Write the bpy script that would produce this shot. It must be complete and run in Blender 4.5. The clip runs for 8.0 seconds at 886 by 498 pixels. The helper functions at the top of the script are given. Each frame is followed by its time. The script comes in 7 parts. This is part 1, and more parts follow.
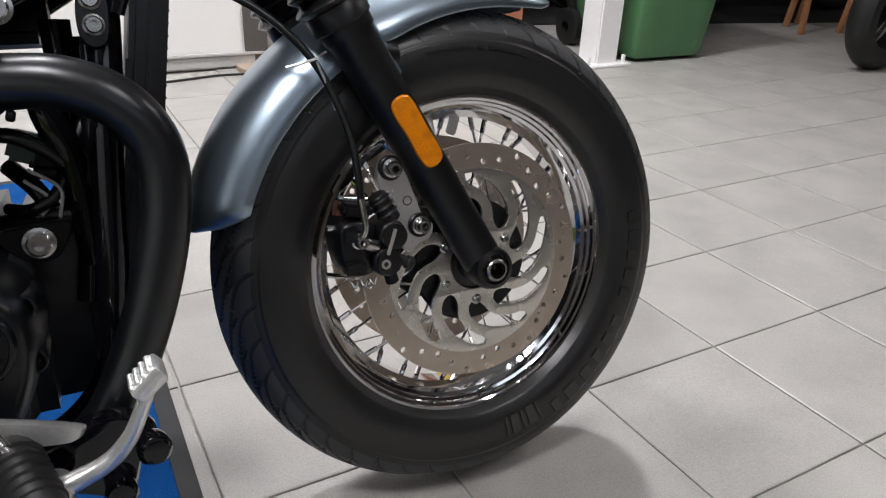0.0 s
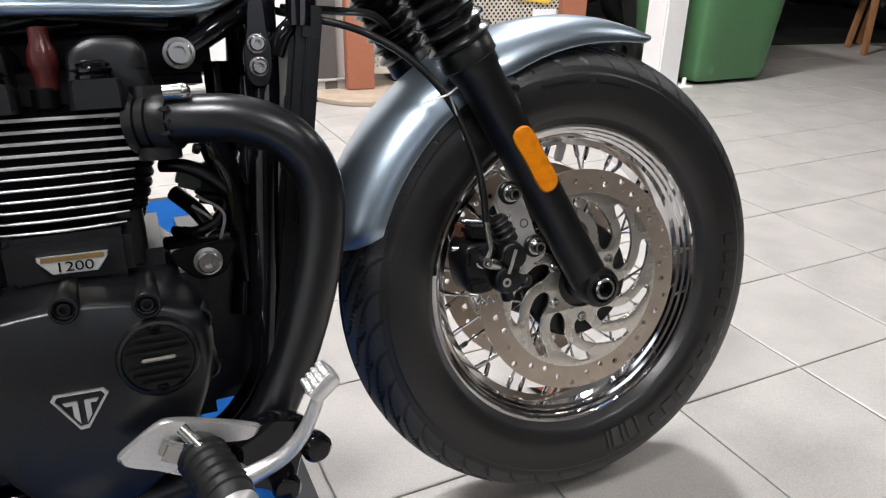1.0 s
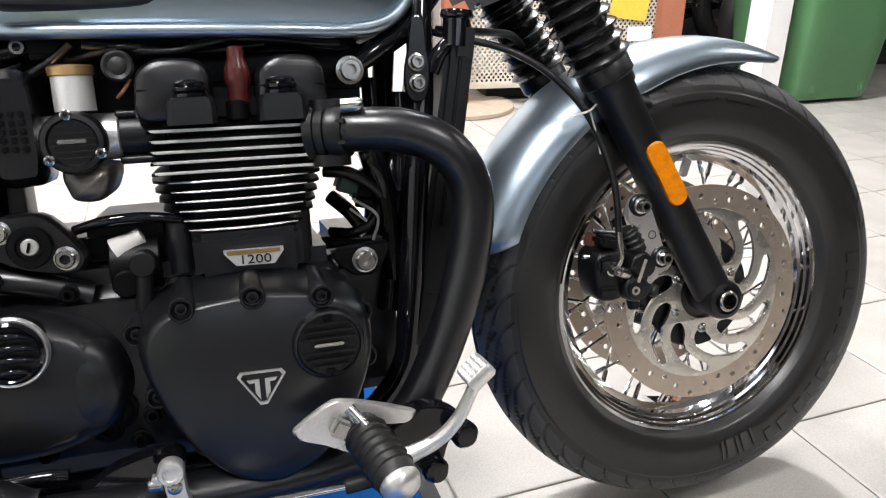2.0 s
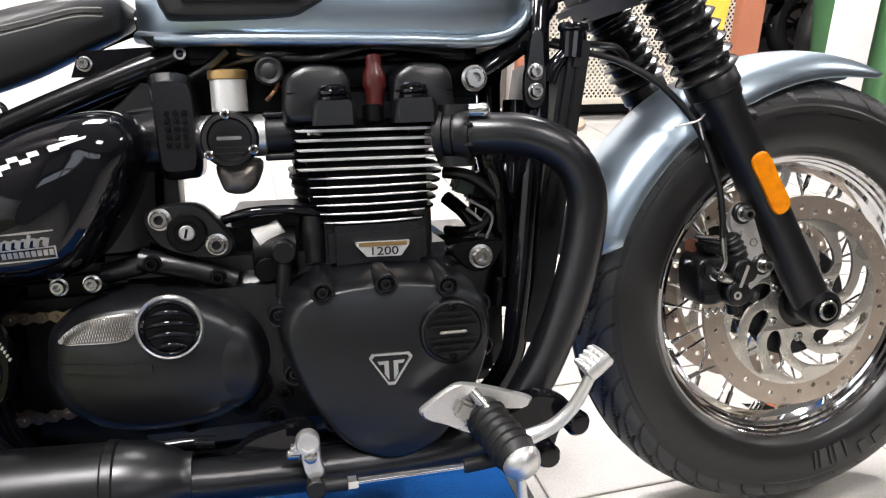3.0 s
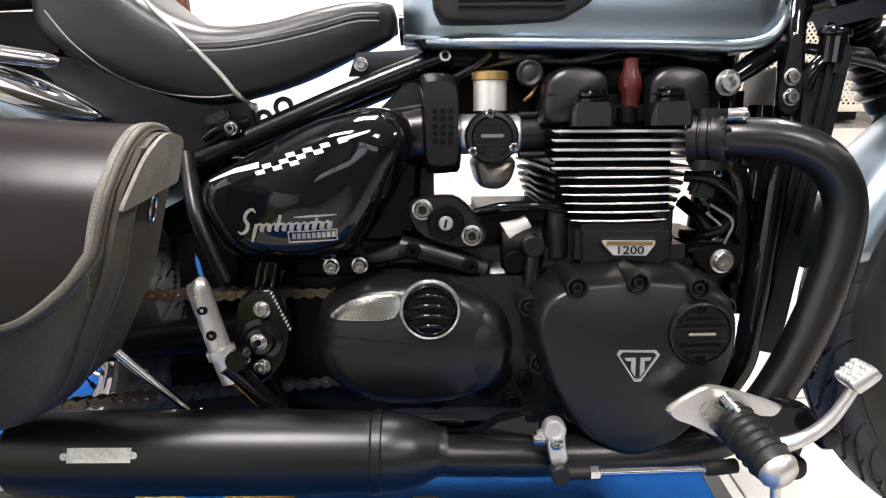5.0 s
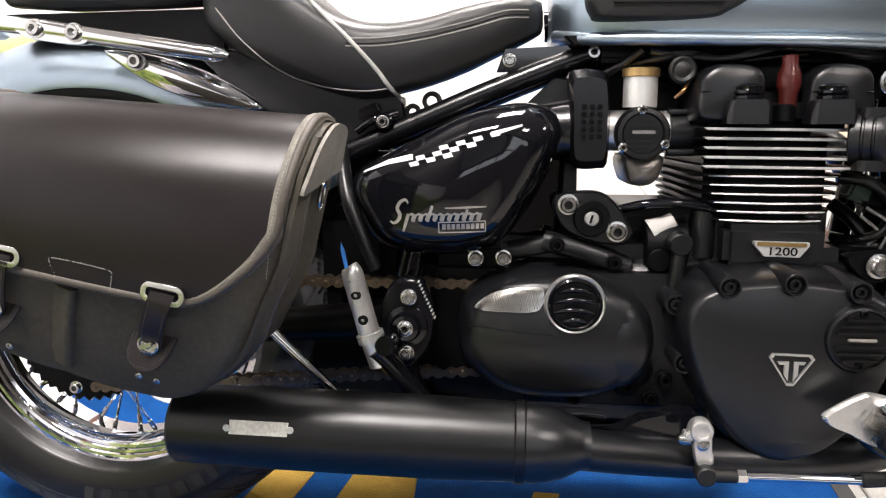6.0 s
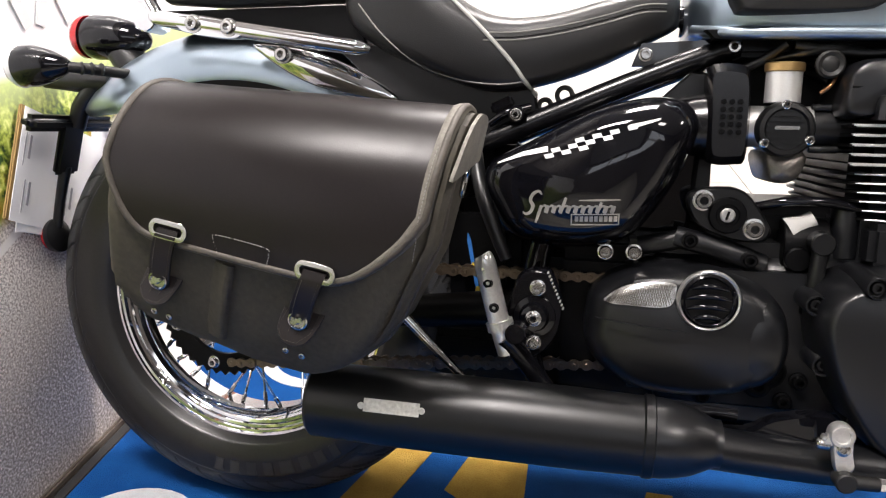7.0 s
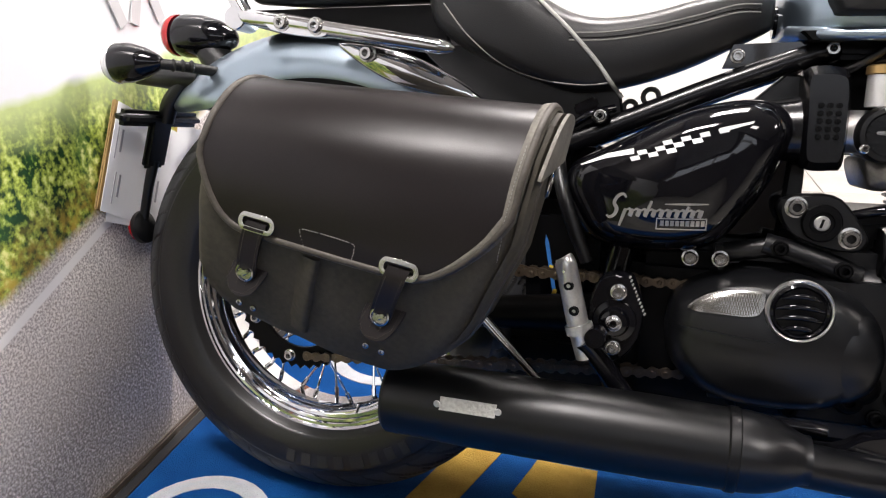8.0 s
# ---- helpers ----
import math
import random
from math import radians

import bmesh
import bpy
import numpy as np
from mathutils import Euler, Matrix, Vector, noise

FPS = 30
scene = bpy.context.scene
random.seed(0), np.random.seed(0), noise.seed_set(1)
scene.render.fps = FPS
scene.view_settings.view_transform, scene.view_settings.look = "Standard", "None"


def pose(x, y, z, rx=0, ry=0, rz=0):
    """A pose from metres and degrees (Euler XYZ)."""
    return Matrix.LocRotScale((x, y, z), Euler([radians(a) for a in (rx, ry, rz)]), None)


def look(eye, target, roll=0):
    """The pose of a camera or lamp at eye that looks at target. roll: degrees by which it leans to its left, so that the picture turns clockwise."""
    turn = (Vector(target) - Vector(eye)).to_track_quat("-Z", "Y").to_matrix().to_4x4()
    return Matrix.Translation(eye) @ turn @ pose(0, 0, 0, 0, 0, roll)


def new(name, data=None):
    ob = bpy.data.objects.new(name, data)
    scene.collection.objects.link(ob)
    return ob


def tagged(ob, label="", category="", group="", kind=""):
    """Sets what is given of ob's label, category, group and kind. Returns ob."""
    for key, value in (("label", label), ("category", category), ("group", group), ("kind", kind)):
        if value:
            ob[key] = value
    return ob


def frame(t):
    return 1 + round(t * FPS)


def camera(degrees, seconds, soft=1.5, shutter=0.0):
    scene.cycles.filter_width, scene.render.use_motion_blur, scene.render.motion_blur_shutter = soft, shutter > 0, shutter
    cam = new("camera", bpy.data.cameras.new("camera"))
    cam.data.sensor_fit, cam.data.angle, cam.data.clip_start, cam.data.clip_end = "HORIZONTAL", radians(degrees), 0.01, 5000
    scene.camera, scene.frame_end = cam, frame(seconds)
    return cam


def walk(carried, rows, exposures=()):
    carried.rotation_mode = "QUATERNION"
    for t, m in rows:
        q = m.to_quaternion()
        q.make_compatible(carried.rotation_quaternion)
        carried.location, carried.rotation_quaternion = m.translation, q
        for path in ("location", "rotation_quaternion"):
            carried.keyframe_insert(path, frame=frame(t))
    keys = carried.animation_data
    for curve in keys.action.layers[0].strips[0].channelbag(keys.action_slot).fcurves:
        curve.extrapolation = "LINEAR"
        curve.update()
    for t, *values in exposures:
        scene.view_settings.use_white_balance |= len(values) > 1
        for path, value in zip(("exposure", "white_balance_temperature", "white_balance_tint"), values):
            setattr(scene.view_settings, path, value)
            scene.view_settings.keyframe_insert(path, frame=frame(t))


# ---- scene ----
cam = camera(61.7, 8.0, 1.2)
PATH = [
    (0, (1.13, -0.799, 0.769), (1.86, 0.844, -0.106), 2.6),
    (0.5, (1.075, -0.813, 0.777), (1.771, 0.86, -0.07), 1.9),
    (1, (1.027, -0.82, 0.791), (1.653, 0.89, -0.035), 1.2),
    (1.5, (0.982, -0.833, 0.799), (1.512, 0.916, -0.013), 0.8),
    (1.7, (0.964, -0.839, 0.803), (1.455, 0.924, -0.004), 0.7),
    (3, (0.856, -0.892, 0.801), (1.161, 0.936, 0.048), 0.6),
    (3.5, (0.823, -0.897, 0.807), (1.026, 0.943, 0.049), 0.4),
    (4, (0.798, -0.899, 0.805), (0.921, 0.95, 0.053), 0.3),
    (4.5, (0.769, -0.905, 0.808), (0.807, 0.949, 0.057), -0.1),
    (5.8, (0.662, -0.932, 0.801), (0.438, 0.912, 0.061), -0.8),
    (6, (0.654, -0.936, 0.801), (0.381, 0.902, 0.061), -1.0),
    (6.5, (0.63, -0.953, 0.796), (0.249, 0.869, 0.065), -1.2),
    (7, (0.605, -0.966, 0.795), (0.108, 0.828, 0.065), -1.7),
    (7.5, (0.59, -0.972, 0.792), (0.007, 0.799, 0.066), -1.8),
    (8, (0.581, -0.972, 0.791), (-0.068, 0.779, 0.073), -1.8),
]
walk(cam, [(t, look(eye, target, roll)) for t, eye, target, roll in PATH], [(0, -0.18, 6200, 13), (0.5, 0.02, 6220, 13), (1, 0.27, 6260, 13), (1.5, 0.52, 6300, 12), (3, 0.91, 6400, 13), (4.5, 1.04, 6500, 13), (6.5, 0.99, 6750, 15), (8, 0.54, 6650, 15)])

# ---------------------------------------------------------------- light
def rgb(r, g, b):
    return (r, g, b, 1.0)


world = bpy.data.worlds.new("world")
scene.world = world
world.use_nodes = True
world.node_tree.nodes["Background"].inputs[0].default_value = rgb(0.75, 0.85, 1.0)
world.node_tree.nodes["Background"].inputs[1].default_value = 0.3


def area(name, place, target, sx, sy, watts, colour=(0.98, 0.965, 0.95)):
    data = bpy.data.lights.new(name, "AREA")
    data.shape, data.size, data.size_y, data.energy, data.color = "RECTANGLE", sx, sy, watts, colour
    ob = new(name, data)
    ob.matrix_world = look(place, target)
    return ob


CEIL = 3.0
# place of each ceiling panel: x, y, width, depth, watts
PANELS = [(2.4, 1.5, 0.25, 0.25, 84), (0.15, -1.1, 0.55, 0.55, 46), (0.5, 1.4, 0.8, 0.8, 56), (2.2, -1.9, 0.6, 0.6, 9), (4.8, 0.2, 0.6, 0.6, 7), (3.2, 4.4, 0.6, 0.6, 3)]
for px, py, pw, pd, watts in PANELS:
    area("panel_light", (px, py, CEIL - 0.05), (px, py, 0), pw, pd, watts)


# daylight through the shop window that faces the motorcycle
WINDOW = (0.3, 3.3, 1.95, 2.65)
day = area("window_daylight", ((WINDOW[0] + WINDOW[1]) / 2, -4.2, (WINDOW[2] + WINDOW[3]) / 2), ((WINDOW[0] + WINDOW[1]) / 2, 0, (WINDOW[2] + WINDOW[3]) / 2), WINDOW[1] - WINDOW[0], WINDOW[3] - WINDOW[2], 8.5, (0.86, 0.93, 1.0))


# ---------------------------------------------------------------- materials
def material(name, colour, rough=0.5, metal=0.0, second=None, grain=200.0, stain=12.0, bump=0.0, rough_var=0.1, coat=0.0, bump_scale=None, stretch=None, amount=0.5, spec=0.5, vary=False):
    """A surface with two scales of variation, in the thing's own metres."""
    m = bpy.data.materials.new(name)
    m.use_nodes = True
    nt = m.node_tree
    n, link = nt.nodes, nt.links.new
    bsdf = n["Principled BSDF"]
    tc = n.new("ShaderNodeTexCoord")
    vec = tc.outputs["Object"]
    if vary:
        info, add = n.new("ShaderNodeObjectInfo"), n.new("ShaderNodeVectorMath")
        add.operation = "MULTIPLY_ADD"
        add.inputs[1].default_value = (37.0, 23.0, 11.0)
        link(info.outputs["Random"], add.inputs[0])
        link(vec, add.inputs[2])
        vec = add.outputs[0]
    if stretch:
        mp = n.new("ShaderNodeMapping")
        mp.inputs["Scale"].default_value = stretch
        link(vec, mp.inputs[0])
        vec = mp.outputs[0]
    fine, wide = n.new("ShaderNodeTexNoise"), n.new("ShaderNodeTexNoise")
    for t, s in ((fine, grain), (wide, stain)):
        t.inputs["Scale"].default_value = s
        t.inputs["Detail"].default_value = 4
        link(vec, t.inputs["Vector"])
    both = n.new("ShaderNodeMath")
    both.operation = "MULTIPLY_ADD"
    both.inputs[1].default_value = 0.5
    link(fine.outputs[0], both.inputs[0])
    half = n.new("ShaderNodeMath")
    half.operation = "MULTIPLY"
    half.inputs[1].default_value = 0.5
    link(wide.outputs[0], half.inputs[0])
    link(half.outputs[0], both.inputs[2])
    ramp = n.new("ShaderNodeMapRange")
    ramp.inputs[1].default_value, ramp.inputs[2].default_value = 0.35, 0.65
    link(both.outputs[0], ramp.inputs[0])
    mix = n.new("ShaderNodeMix")
    mix.data_type = "RGBA"
    second = second or tuple(c * (1 - 0.35 * amount) for c in colour)
    mix.inputs[6].default_value, mix.inputs[7].default_value = rgb(*colour), rgb(*second)
    link(ramp.outputs[0], mix.inputs[0])
    link(mix.outputs[2], bsdf.inputs["Base Color"])
    rr = n.new("ShaderNodeMapRange")
    rr.inputs[3].default_value, rr.inputs[4].default_value = max(0.02, rough - rough_var), min(1, rough + rough_var)
    link(wide.outputs[0], rr.inputs[0])
    link(rr.outputs[0], bsdf.inputs["Roughness"])
    bsdf.inputs["Metallic"].default_value = metal
    bsdf.inputs["Coat Weight"].default_value = coat
    bsdf.inputs["Specular IOR Level"].default_value = spec
    if bump:
        b = n.new("ShaderNodeBump")
        b.inputs["Strength"].default_value = bump
        b.inputs["Distance"].default_value = 0.002
        src = fine
        if bump_scale:
            src = n.new("ShaderNodeTexNoise")
            src.inputs["Scale"].default_value = bump_scale
            link(vec, src.inputs["Vector"])
        link(src.outputs[0], b.inputs["Height"])
        link(b.outputs[0], bsdf.inputs["Normal"])
    return m


CHROME = material("chrome", (0.75, 0.75, 0.76), 0.06, 1.0, rough_var=0.03, amount=0.2)
STEEL = material("polished_steel", (0.54, 0.53, 0.51), 0.24, 1.0, grain=600, rough_var=0.05)
ALLOY = material("cast_alloy", (0.84, 0.83, 0.81), 0.3, 0.85, grain=400, bump=0.05)
WORN_ALLOY = material("dull_cast_alloy", (0.2, 0.185, 0.165), 0.4, 0.8, (0.12, 0.11, 0.1), grain=300, stain=40, bump=0.1)
WORN_STEEL = material("worn_brake_steel", (0.56, 0.48, 0.4), 0.3, 0.8, (0.44, 0.37, 0.3), grain=900, stain=30, amount=0.6)
DISC_STEEL = material("disc_carrier_steel", (0.78, 0.755, 0.7), 0.27, 0.95, (0.64, 0.61, 0.55), grain=900, stain=25, rough_var=0.1)
GLOSS = material("gloss_black_enamel", (0.004, 0.004, 0.0055), 0.06, rough_var=0.03, coat=0.1, spec=0.4)
FRAME = material("black_frame_enamel", (0.004, 0.004, 0.005), 0.24, rough_var=0.04, grain=600)
SATIN = material("satin_black_paint", (0.0032, 0.0034, 0.004), 0.36, grain=900, bump=0.03, rough_var=0.06, spec=0.45)
PIPE = material("satin_black_exhaust", (0.0046, 0.005, 0.0063), 0.31, grain=500, rough_var=0.05, spec=0.62)
CASE = material("black_powder_coat", (0.0046, 0.0049, 0.006), 0.32, grain=1500, bump=0.08, rough_var=0.05, spec=0.55)
# near-black and dull; gap blocks and hollows take their shade from this colour
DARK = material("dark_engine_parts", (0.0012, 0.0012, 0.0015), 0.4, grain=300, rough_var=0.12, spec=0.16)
RUBBER = material("black_rubber", (0.008, 0.008, 0.008), 0.5, grain=300, bump=0.05, second=(0.012, 0.0115, 0.011), spec=0.4)
TYRE = material("tyre_rubber", (0.0095, 0.0091, 0.0088), 0.34, grain=250, stain=9, bump=0.06, second=(0.0155, 0.0149, 0.0144), rough_var=0.1, spec=0.55)
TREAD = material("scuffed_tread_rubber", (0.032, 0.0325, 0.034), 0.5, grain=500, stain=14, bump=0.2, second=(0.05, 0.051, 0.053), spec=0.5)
PAD_RUST = material("rusty_pad_plate", (0.1, 0.035, 0.018), 0.7, grain=300)
TYRE_MARK = material("tyre_lettering", (0.04, 0.039, 0.036), 0.55, grain=300)
SILVER = material("silver_blue_metallic_paint", (0.35, 0.425, 0.49), 0.34, 0.97, (0.32, 0.395, 0.46), grain=2500, stain=4, rough_var=0.03, coat=0.25)
AMBER = material("amber_reflector", (0.8, 0.26, 0.0), 0.3, second=(0.5, 0.13, 0.0), grain=1100, stain=70, bump=0.35, spec=0.2)
RED = material("red_lens", (0.45, 0.01, 0.015), 0.12, grain=400, bump=0.2, coat=0.5)
CLEAR = material("clear_lens", (0.75, 0.76, 0.75), 0.1, grain=500, coat=0.5)
LEATHER = material("black_leather", (0.0098, 0.0078, 0.0079), 0.33, grain=600, stain=6, bump=0.05, second=(0.0138, 0.011, 0.0111), rough_var=0.06, spec=0.27)
WORN = material("worn_grey_leather", (0.043, 0.039, 0.031), 0.65, grain=160, stain=10, bump=0.25, second=(0.07, 0.062, 0.048), rough_var=0.12, spec=0.22)
BINDING = material("grey_leather_binding", (0.16, 0.148, 0.122), 0.62, grain=300, stain=30, bump=0.25, second=(0.085, 0.078, 0.064))
BROWN_BINDING = material("dark_brown_binding", (0.04, 0.034, 0.027), 0.55, grain=300, stain=30, bump=0.2, second=(0.07, 0.06, 0.048))
VINYL = material("black_seat_vinyl", (0.0075, 0.0075, 0.008), 0.36, grain=900, stain=5, bump=0.16, rough_var=0.05, spec=0.45)
PIPING = material("pale_grey_piping", (0.42, 0.42, 0.39), 0.5, grain=500)
STITCH = material("grey_thread", (0.28, 0.27, 0.25), 0.8, grain=900)
BROWN_CAP = material("red_brown_plug_cap", (0.06, 0.009, 0.0075), 0.28, grain=200)
GOLD = material("gold_anodised_ring", (0.55, 0.36, 0.15), 0.35, 0.9, grain=500)
MESH_STEEL = material("silver_mesh", (0.74, 0.74, 0.72), 0.36, 0.6, grain=900)
DECAL = material("silver_decal", (0.33, 0.31, 0.28), 0.4, 0.2, grain=300)
WHITE_DECAL = material("white_decal", (0.85, 0.85, 0.85), 0.3, grain=300, amount=0.1)
FOIL = material("embossed_foil_label", (0.8, 0.79, 0.74), 0.45, 0.3, grain=250, bump=0.6, second=(0.5, 0.49, 0.45))
CHAIN = material("oily_chain_steel", (0.2, 0.155, 0.115), 0.34, 0.95, grain=500)
COPPER = material("copper_wire", (0.5, 0.25, 0.12), 0.35, 0.9)
GREEN_PART = material("dark_green_connector", (0.03, 0.06, 0.045), 0.5)
BLUE_TAG = material("blue_plastic_tag", (0.03, 0.17, 0.5), 0.4, grain=300)
TILE = material("grey_floor_tile", (0.43, 0.413, 0.383), 0.4, grain=330, stain=6, bump=0.12, second=(0.3, 0.287, 0.265), rough_var=0.08, vary=True)
GROUT = material("tile_grout", (0.16, 0.15, 0.135), 0.85, grain=25, stain=1.1, second=(0.55, 0.53, 0.48))
RUG = material("black_floor_covering", (0.012, 0.011, 0.011), 0.7, grain=200, stain=3, bump=0.3)
CARPET = material("blue_carpet", (0.004, 0.07, 0.25), 0.95, grain=420, stain=15, bump=1.0, second=(0.003, 0.045, 0.18), spec=0.1)
YELLOW = material("ochre_carpet_pile", (0.42, 0.27, 0.06), 0.95, grain=420, stain=40, bump=1.0, second=(0.33, 0.2, 0.04), spec=0.1)
WHITE_PILE = material("white_carpet_pile", (0.55, 0.57, 0.6), 0.95, grain=420, stain=40, bump=1.0, spec=0.1)
EDGE = material("black_mat_edge", (0.015, 0.015, 0.016), 0.7, grain=300, bump=0.2)
WALL = material("white_wall_paint", (0.76, 0.74, 0.71), 0.7, grain=120, stain=2, bump=0.2, amount=0.15)
BEIGE = material("dark_brown_wall_paint", (0.085, 0.075, 0.068), 0.8, grain=60, stain=1, amount=0.4)
CEILING = material("pale_ceiling", (0.42, 0.42, 0.42), 0.9, grain=80, stain=1, amount=0.2)
SKIRT = material("grey_skirting", (0.5, 0.49, 0.47), 0.5, grain=60)
GAITER = material("shiny_gaiter_rubber", (0.006, 0.006, 0.006), 0.26, grain=300, rough_var=0.06)
HOSE = material("black_hose_sheath", (0.004, 0.004, 0.004), 0.3)
BRICK = material("red_brick", (0.45, 0.2, 0.11), 0.8, grain=120, stain=8, bump=0.4, second=(0.3, 0.12, 0.07), vary=True)
MORTAR = material("brick_mortar", (0.4, 0.3, 0.24), 0.9, grain=150, bump=0.3)
ORANGE = material("terracotta_paint", (0.36, 0.13, 0.07), 0.5, grain=90, stain=5)
WOOD = material("pale_plywood", (0.42, 0.34, 0.26), 0.6, grain=25, stretch=(1, 12, 1), second=(0.34, 0.27, 0.2))
CHAIR_WOOD = material("orange_wood", (0.42, 0.2, 0.09), 0.45, grain=30)
PILLAR = material("white_steel_paint", (0.82, 0.81, 0.79), 0.4, grain=60, amount=0.15)
GREEN = material("green_bin_plastic", (0.08, 0.2, 0.085), 0.42, grain=120, stain=5, second=(0.066, 0.17, 0.07))
PALE_PRINT = material("pale_grey_print", (0.62, 0.62, 0.63), 0.5, grain=40, amount=0.1)
PAPER = material("white_paper", (0.8, 0.8, 0.8), 0.6, grain=40, amount=0.1)
INK = material("grey_print", (0.35, 0.35, 0.37), 0.7, grain=200)
CARD = material("brown_board", (0.36, 0.23, 0.09), 0.7, grain=80)
MESH_PANEL = material("perforated_steel", (0.62, 0.57, 0.48), 0.45, 0.3, grain=90)
STICKER_Y = material("yellow_sticker", (0.75, 0.5, 0.06), 0.5, grain=60)
MURAL_TRIM = material("mural_trim", (0.045, 0.033, 0.027), 0.6, grain=60, second=(0.1, 0.078, 0.066))
LAMP = material("lamp_diffuser", (0.9, 0.9, 0.9), 0.5)
LAMP.node_tree.nodes["Principled BSDF"].inputs["Emission Color"].default_value = rgb(1, 0.96, 0.9)
LAMP.node_tree.nodes["Principled BSDF"].inputs["Emission Strength"].default_value = 14.0


def mural_material():
    """A printed landscape: pale sky, grass verge, grey road with a white edge line."""
    m = bpy.data.materials.new("printed_mural")
    m.use_nodes = True
    nt = m.node_tree
    n, link = nt.nodes, nt.links.new
    bsdf = n["Principled BSDF"]
    bsdf.inputs["Roughness"].default_value = 0.3
    tc = n.new("ShaderNodeTexCoord")
    xyz = n.new("ShaderNodeSeparateXYZ")
    link(tc.outputs["Object"], xyz.inputs[0])

    def noise_tex(scale, detail=5):
        t = n.new("ShaderNodeTexNoise")
        t.inputs["Scale"].default_value, t.inputs["Detail"].default_value = scale, detail
        link(tc.outputs["Object"], t.inputs["Vector"])
        return t.outputs[0]

    def math_node(op, a, b):
        k = n.new("ShaderNodeMath")
        k.operation = op
        for i, v in enumerate((a, b)):
            if isinstance(v, (int, float)):
                k.inputs[i].default_value = v
            else:
                link(v, k.inputs[i])
        return k.outputs[0]

    def blend(fac, a, b):
        k = n.new("ShaderNodeMix")
        k.data_type = "RGBA"
        link(fac, k.inputs[0])
        for i, v in ((6, a), (7, b)):
            if isinstance(v, tuple):
                k.inputs[i].default_value = rgb(*v)
            else:
                link(v, k.inputs[i])
        return k.outputs[2]

    def step(v, lo, hi):
        k = n.new("ShaderNodeMapRange")
        k.inputs[1].default_value, k.inputs[2].default_value = lo, hi
        link(v, k.inputs[0])
        return k.outputs[0]

    y, z = xyz.outputs[1], xyz.outputs[2]
    # height above the verge's lower edge, above the white line and above the skyline
    def above(slope, base):
        return math_node("SUBTRACT", math_node("SUBTRACT", z, base), math_node("MULTIPLY", y, slope))

    edge, line = above(0.30, 0.497), above(0.375, 0.476)
    sky = math_node("ADD", math_node("SUBTRACT", z, math_node("MULTIPLY", y, 0.07)), math_node("MULTIPLY", noise_tex(9), 0.05))
    # tussocks light above and dark below, with ochre stalks towards the road
    tuft = math_node("ADD", math_node("MULTIPLY", noise_tex(105, 9), 0.55), math_node("MULTIPLY", noise_tex(26, 6), 0.45))
    grass = blend(step(tuft, 0.44, 0.56), (0.006, 0.04, 0.01), (0.4, 0.5, 0.08))
    grass = blend(math_node("MULTIPLY", step(noise_tex(12, 6), 0.5, 0.66), 0.75), grass, (0.04, 0.14, 0.04))
    grass = blend(step(tuft, 0.55, 0.65), grass, (0.78, 0.8, 0.34))
    grass = blend(math_node("MULTIPLY", step(edge, 0.075, 0.0), step(noise_tex(60, 8), 0.4, 0.62)), grass, (0.5, 0.34, 0.05))
    grass = blend(step(sky, 0.60, 0.68), grass, (0.62, 0.72, 0.32))
    road = blend(step(noise_tex(270, 2), 0.38, 0.62), (0.37, 0.325, 0.295), (0.96, 0.9, 0.85))
    road = blend(math_node("MULTIPLY", step(noise_tex(5, 3), 0.42, 0.75), 0.35), road, (0.45, 0.385, 0.345))
    lane = n.new("ShaderNodeTexNoise")
    lane.noise_dimensions = "1D"
    lane.inputs["Scale"].default_value, lane.inputs["Detail"].default_value = 28, 3
    link(line, lane.inputs["W"])
    road = blend(math_node("MULTIPLY", step(lane.outputs[0], 0.5, 0.7), 0.3), road, (0.72, 0.67, 0.64))
    road = blend(math_node("MULTIPLY", step(line, -0.05, -0.24), step(noise_tex(230, 3), 0.3, 0.62)), road, (0.2, 0.17, 0.155))
    road = blend(step(math_node("ABSOLUTE", line, 0), 0.009, 0.006), road, (0.86, 0.83, 0.8))
    low = blend(step(edge, -0.012, 0.006), road, grass)
    link(blend(step(sky, 0.674, 0.688), low, (0.86, 0.87, 0.89)), bsdf.inputs["Base Color"])
    return m


MURAL = mural_material()


# ---------------------------------------------------------------- shapes
def rounded(points, n=6):
    """A closed smooth outline through the points."""
    k, out = len(points), []
    for i in range(k):
        a, b, c, d = (Vector(points[(i + j) % k]) for j in (-1, 0, 1, 2))
        for s in range(n):
            t = s / n
            out.append(0.5 * (2 * b + (c - a) * t + (2 * a - 5 * b + 4 * c - d) * t * t + (3 * b - a - 3 * c + d) * t ** 3))
    return [tuple(p) for p in out]


def spline(points, n=6):
    """An open smooth line through the points."""
    pts = [Vector(p) for p in points]
    pts = [2 * pts[0] - pts[1]] + pts + [2 * pts[-1] - pts[-2]]
    out = []
    for i in range(1, len(pts) - 2):
        a, b, c, d = pts[i - 1:i + 3]
        for s in range(n):
            t = s / n
            out.append(0.5 * (2 * b + (c - a) * t + (2 * a - 5 * b + 4 * c - d) * t * t + (3 * b - a - 3 * c + d) * t ** 3))
    out.append(pts[-2])
    return out


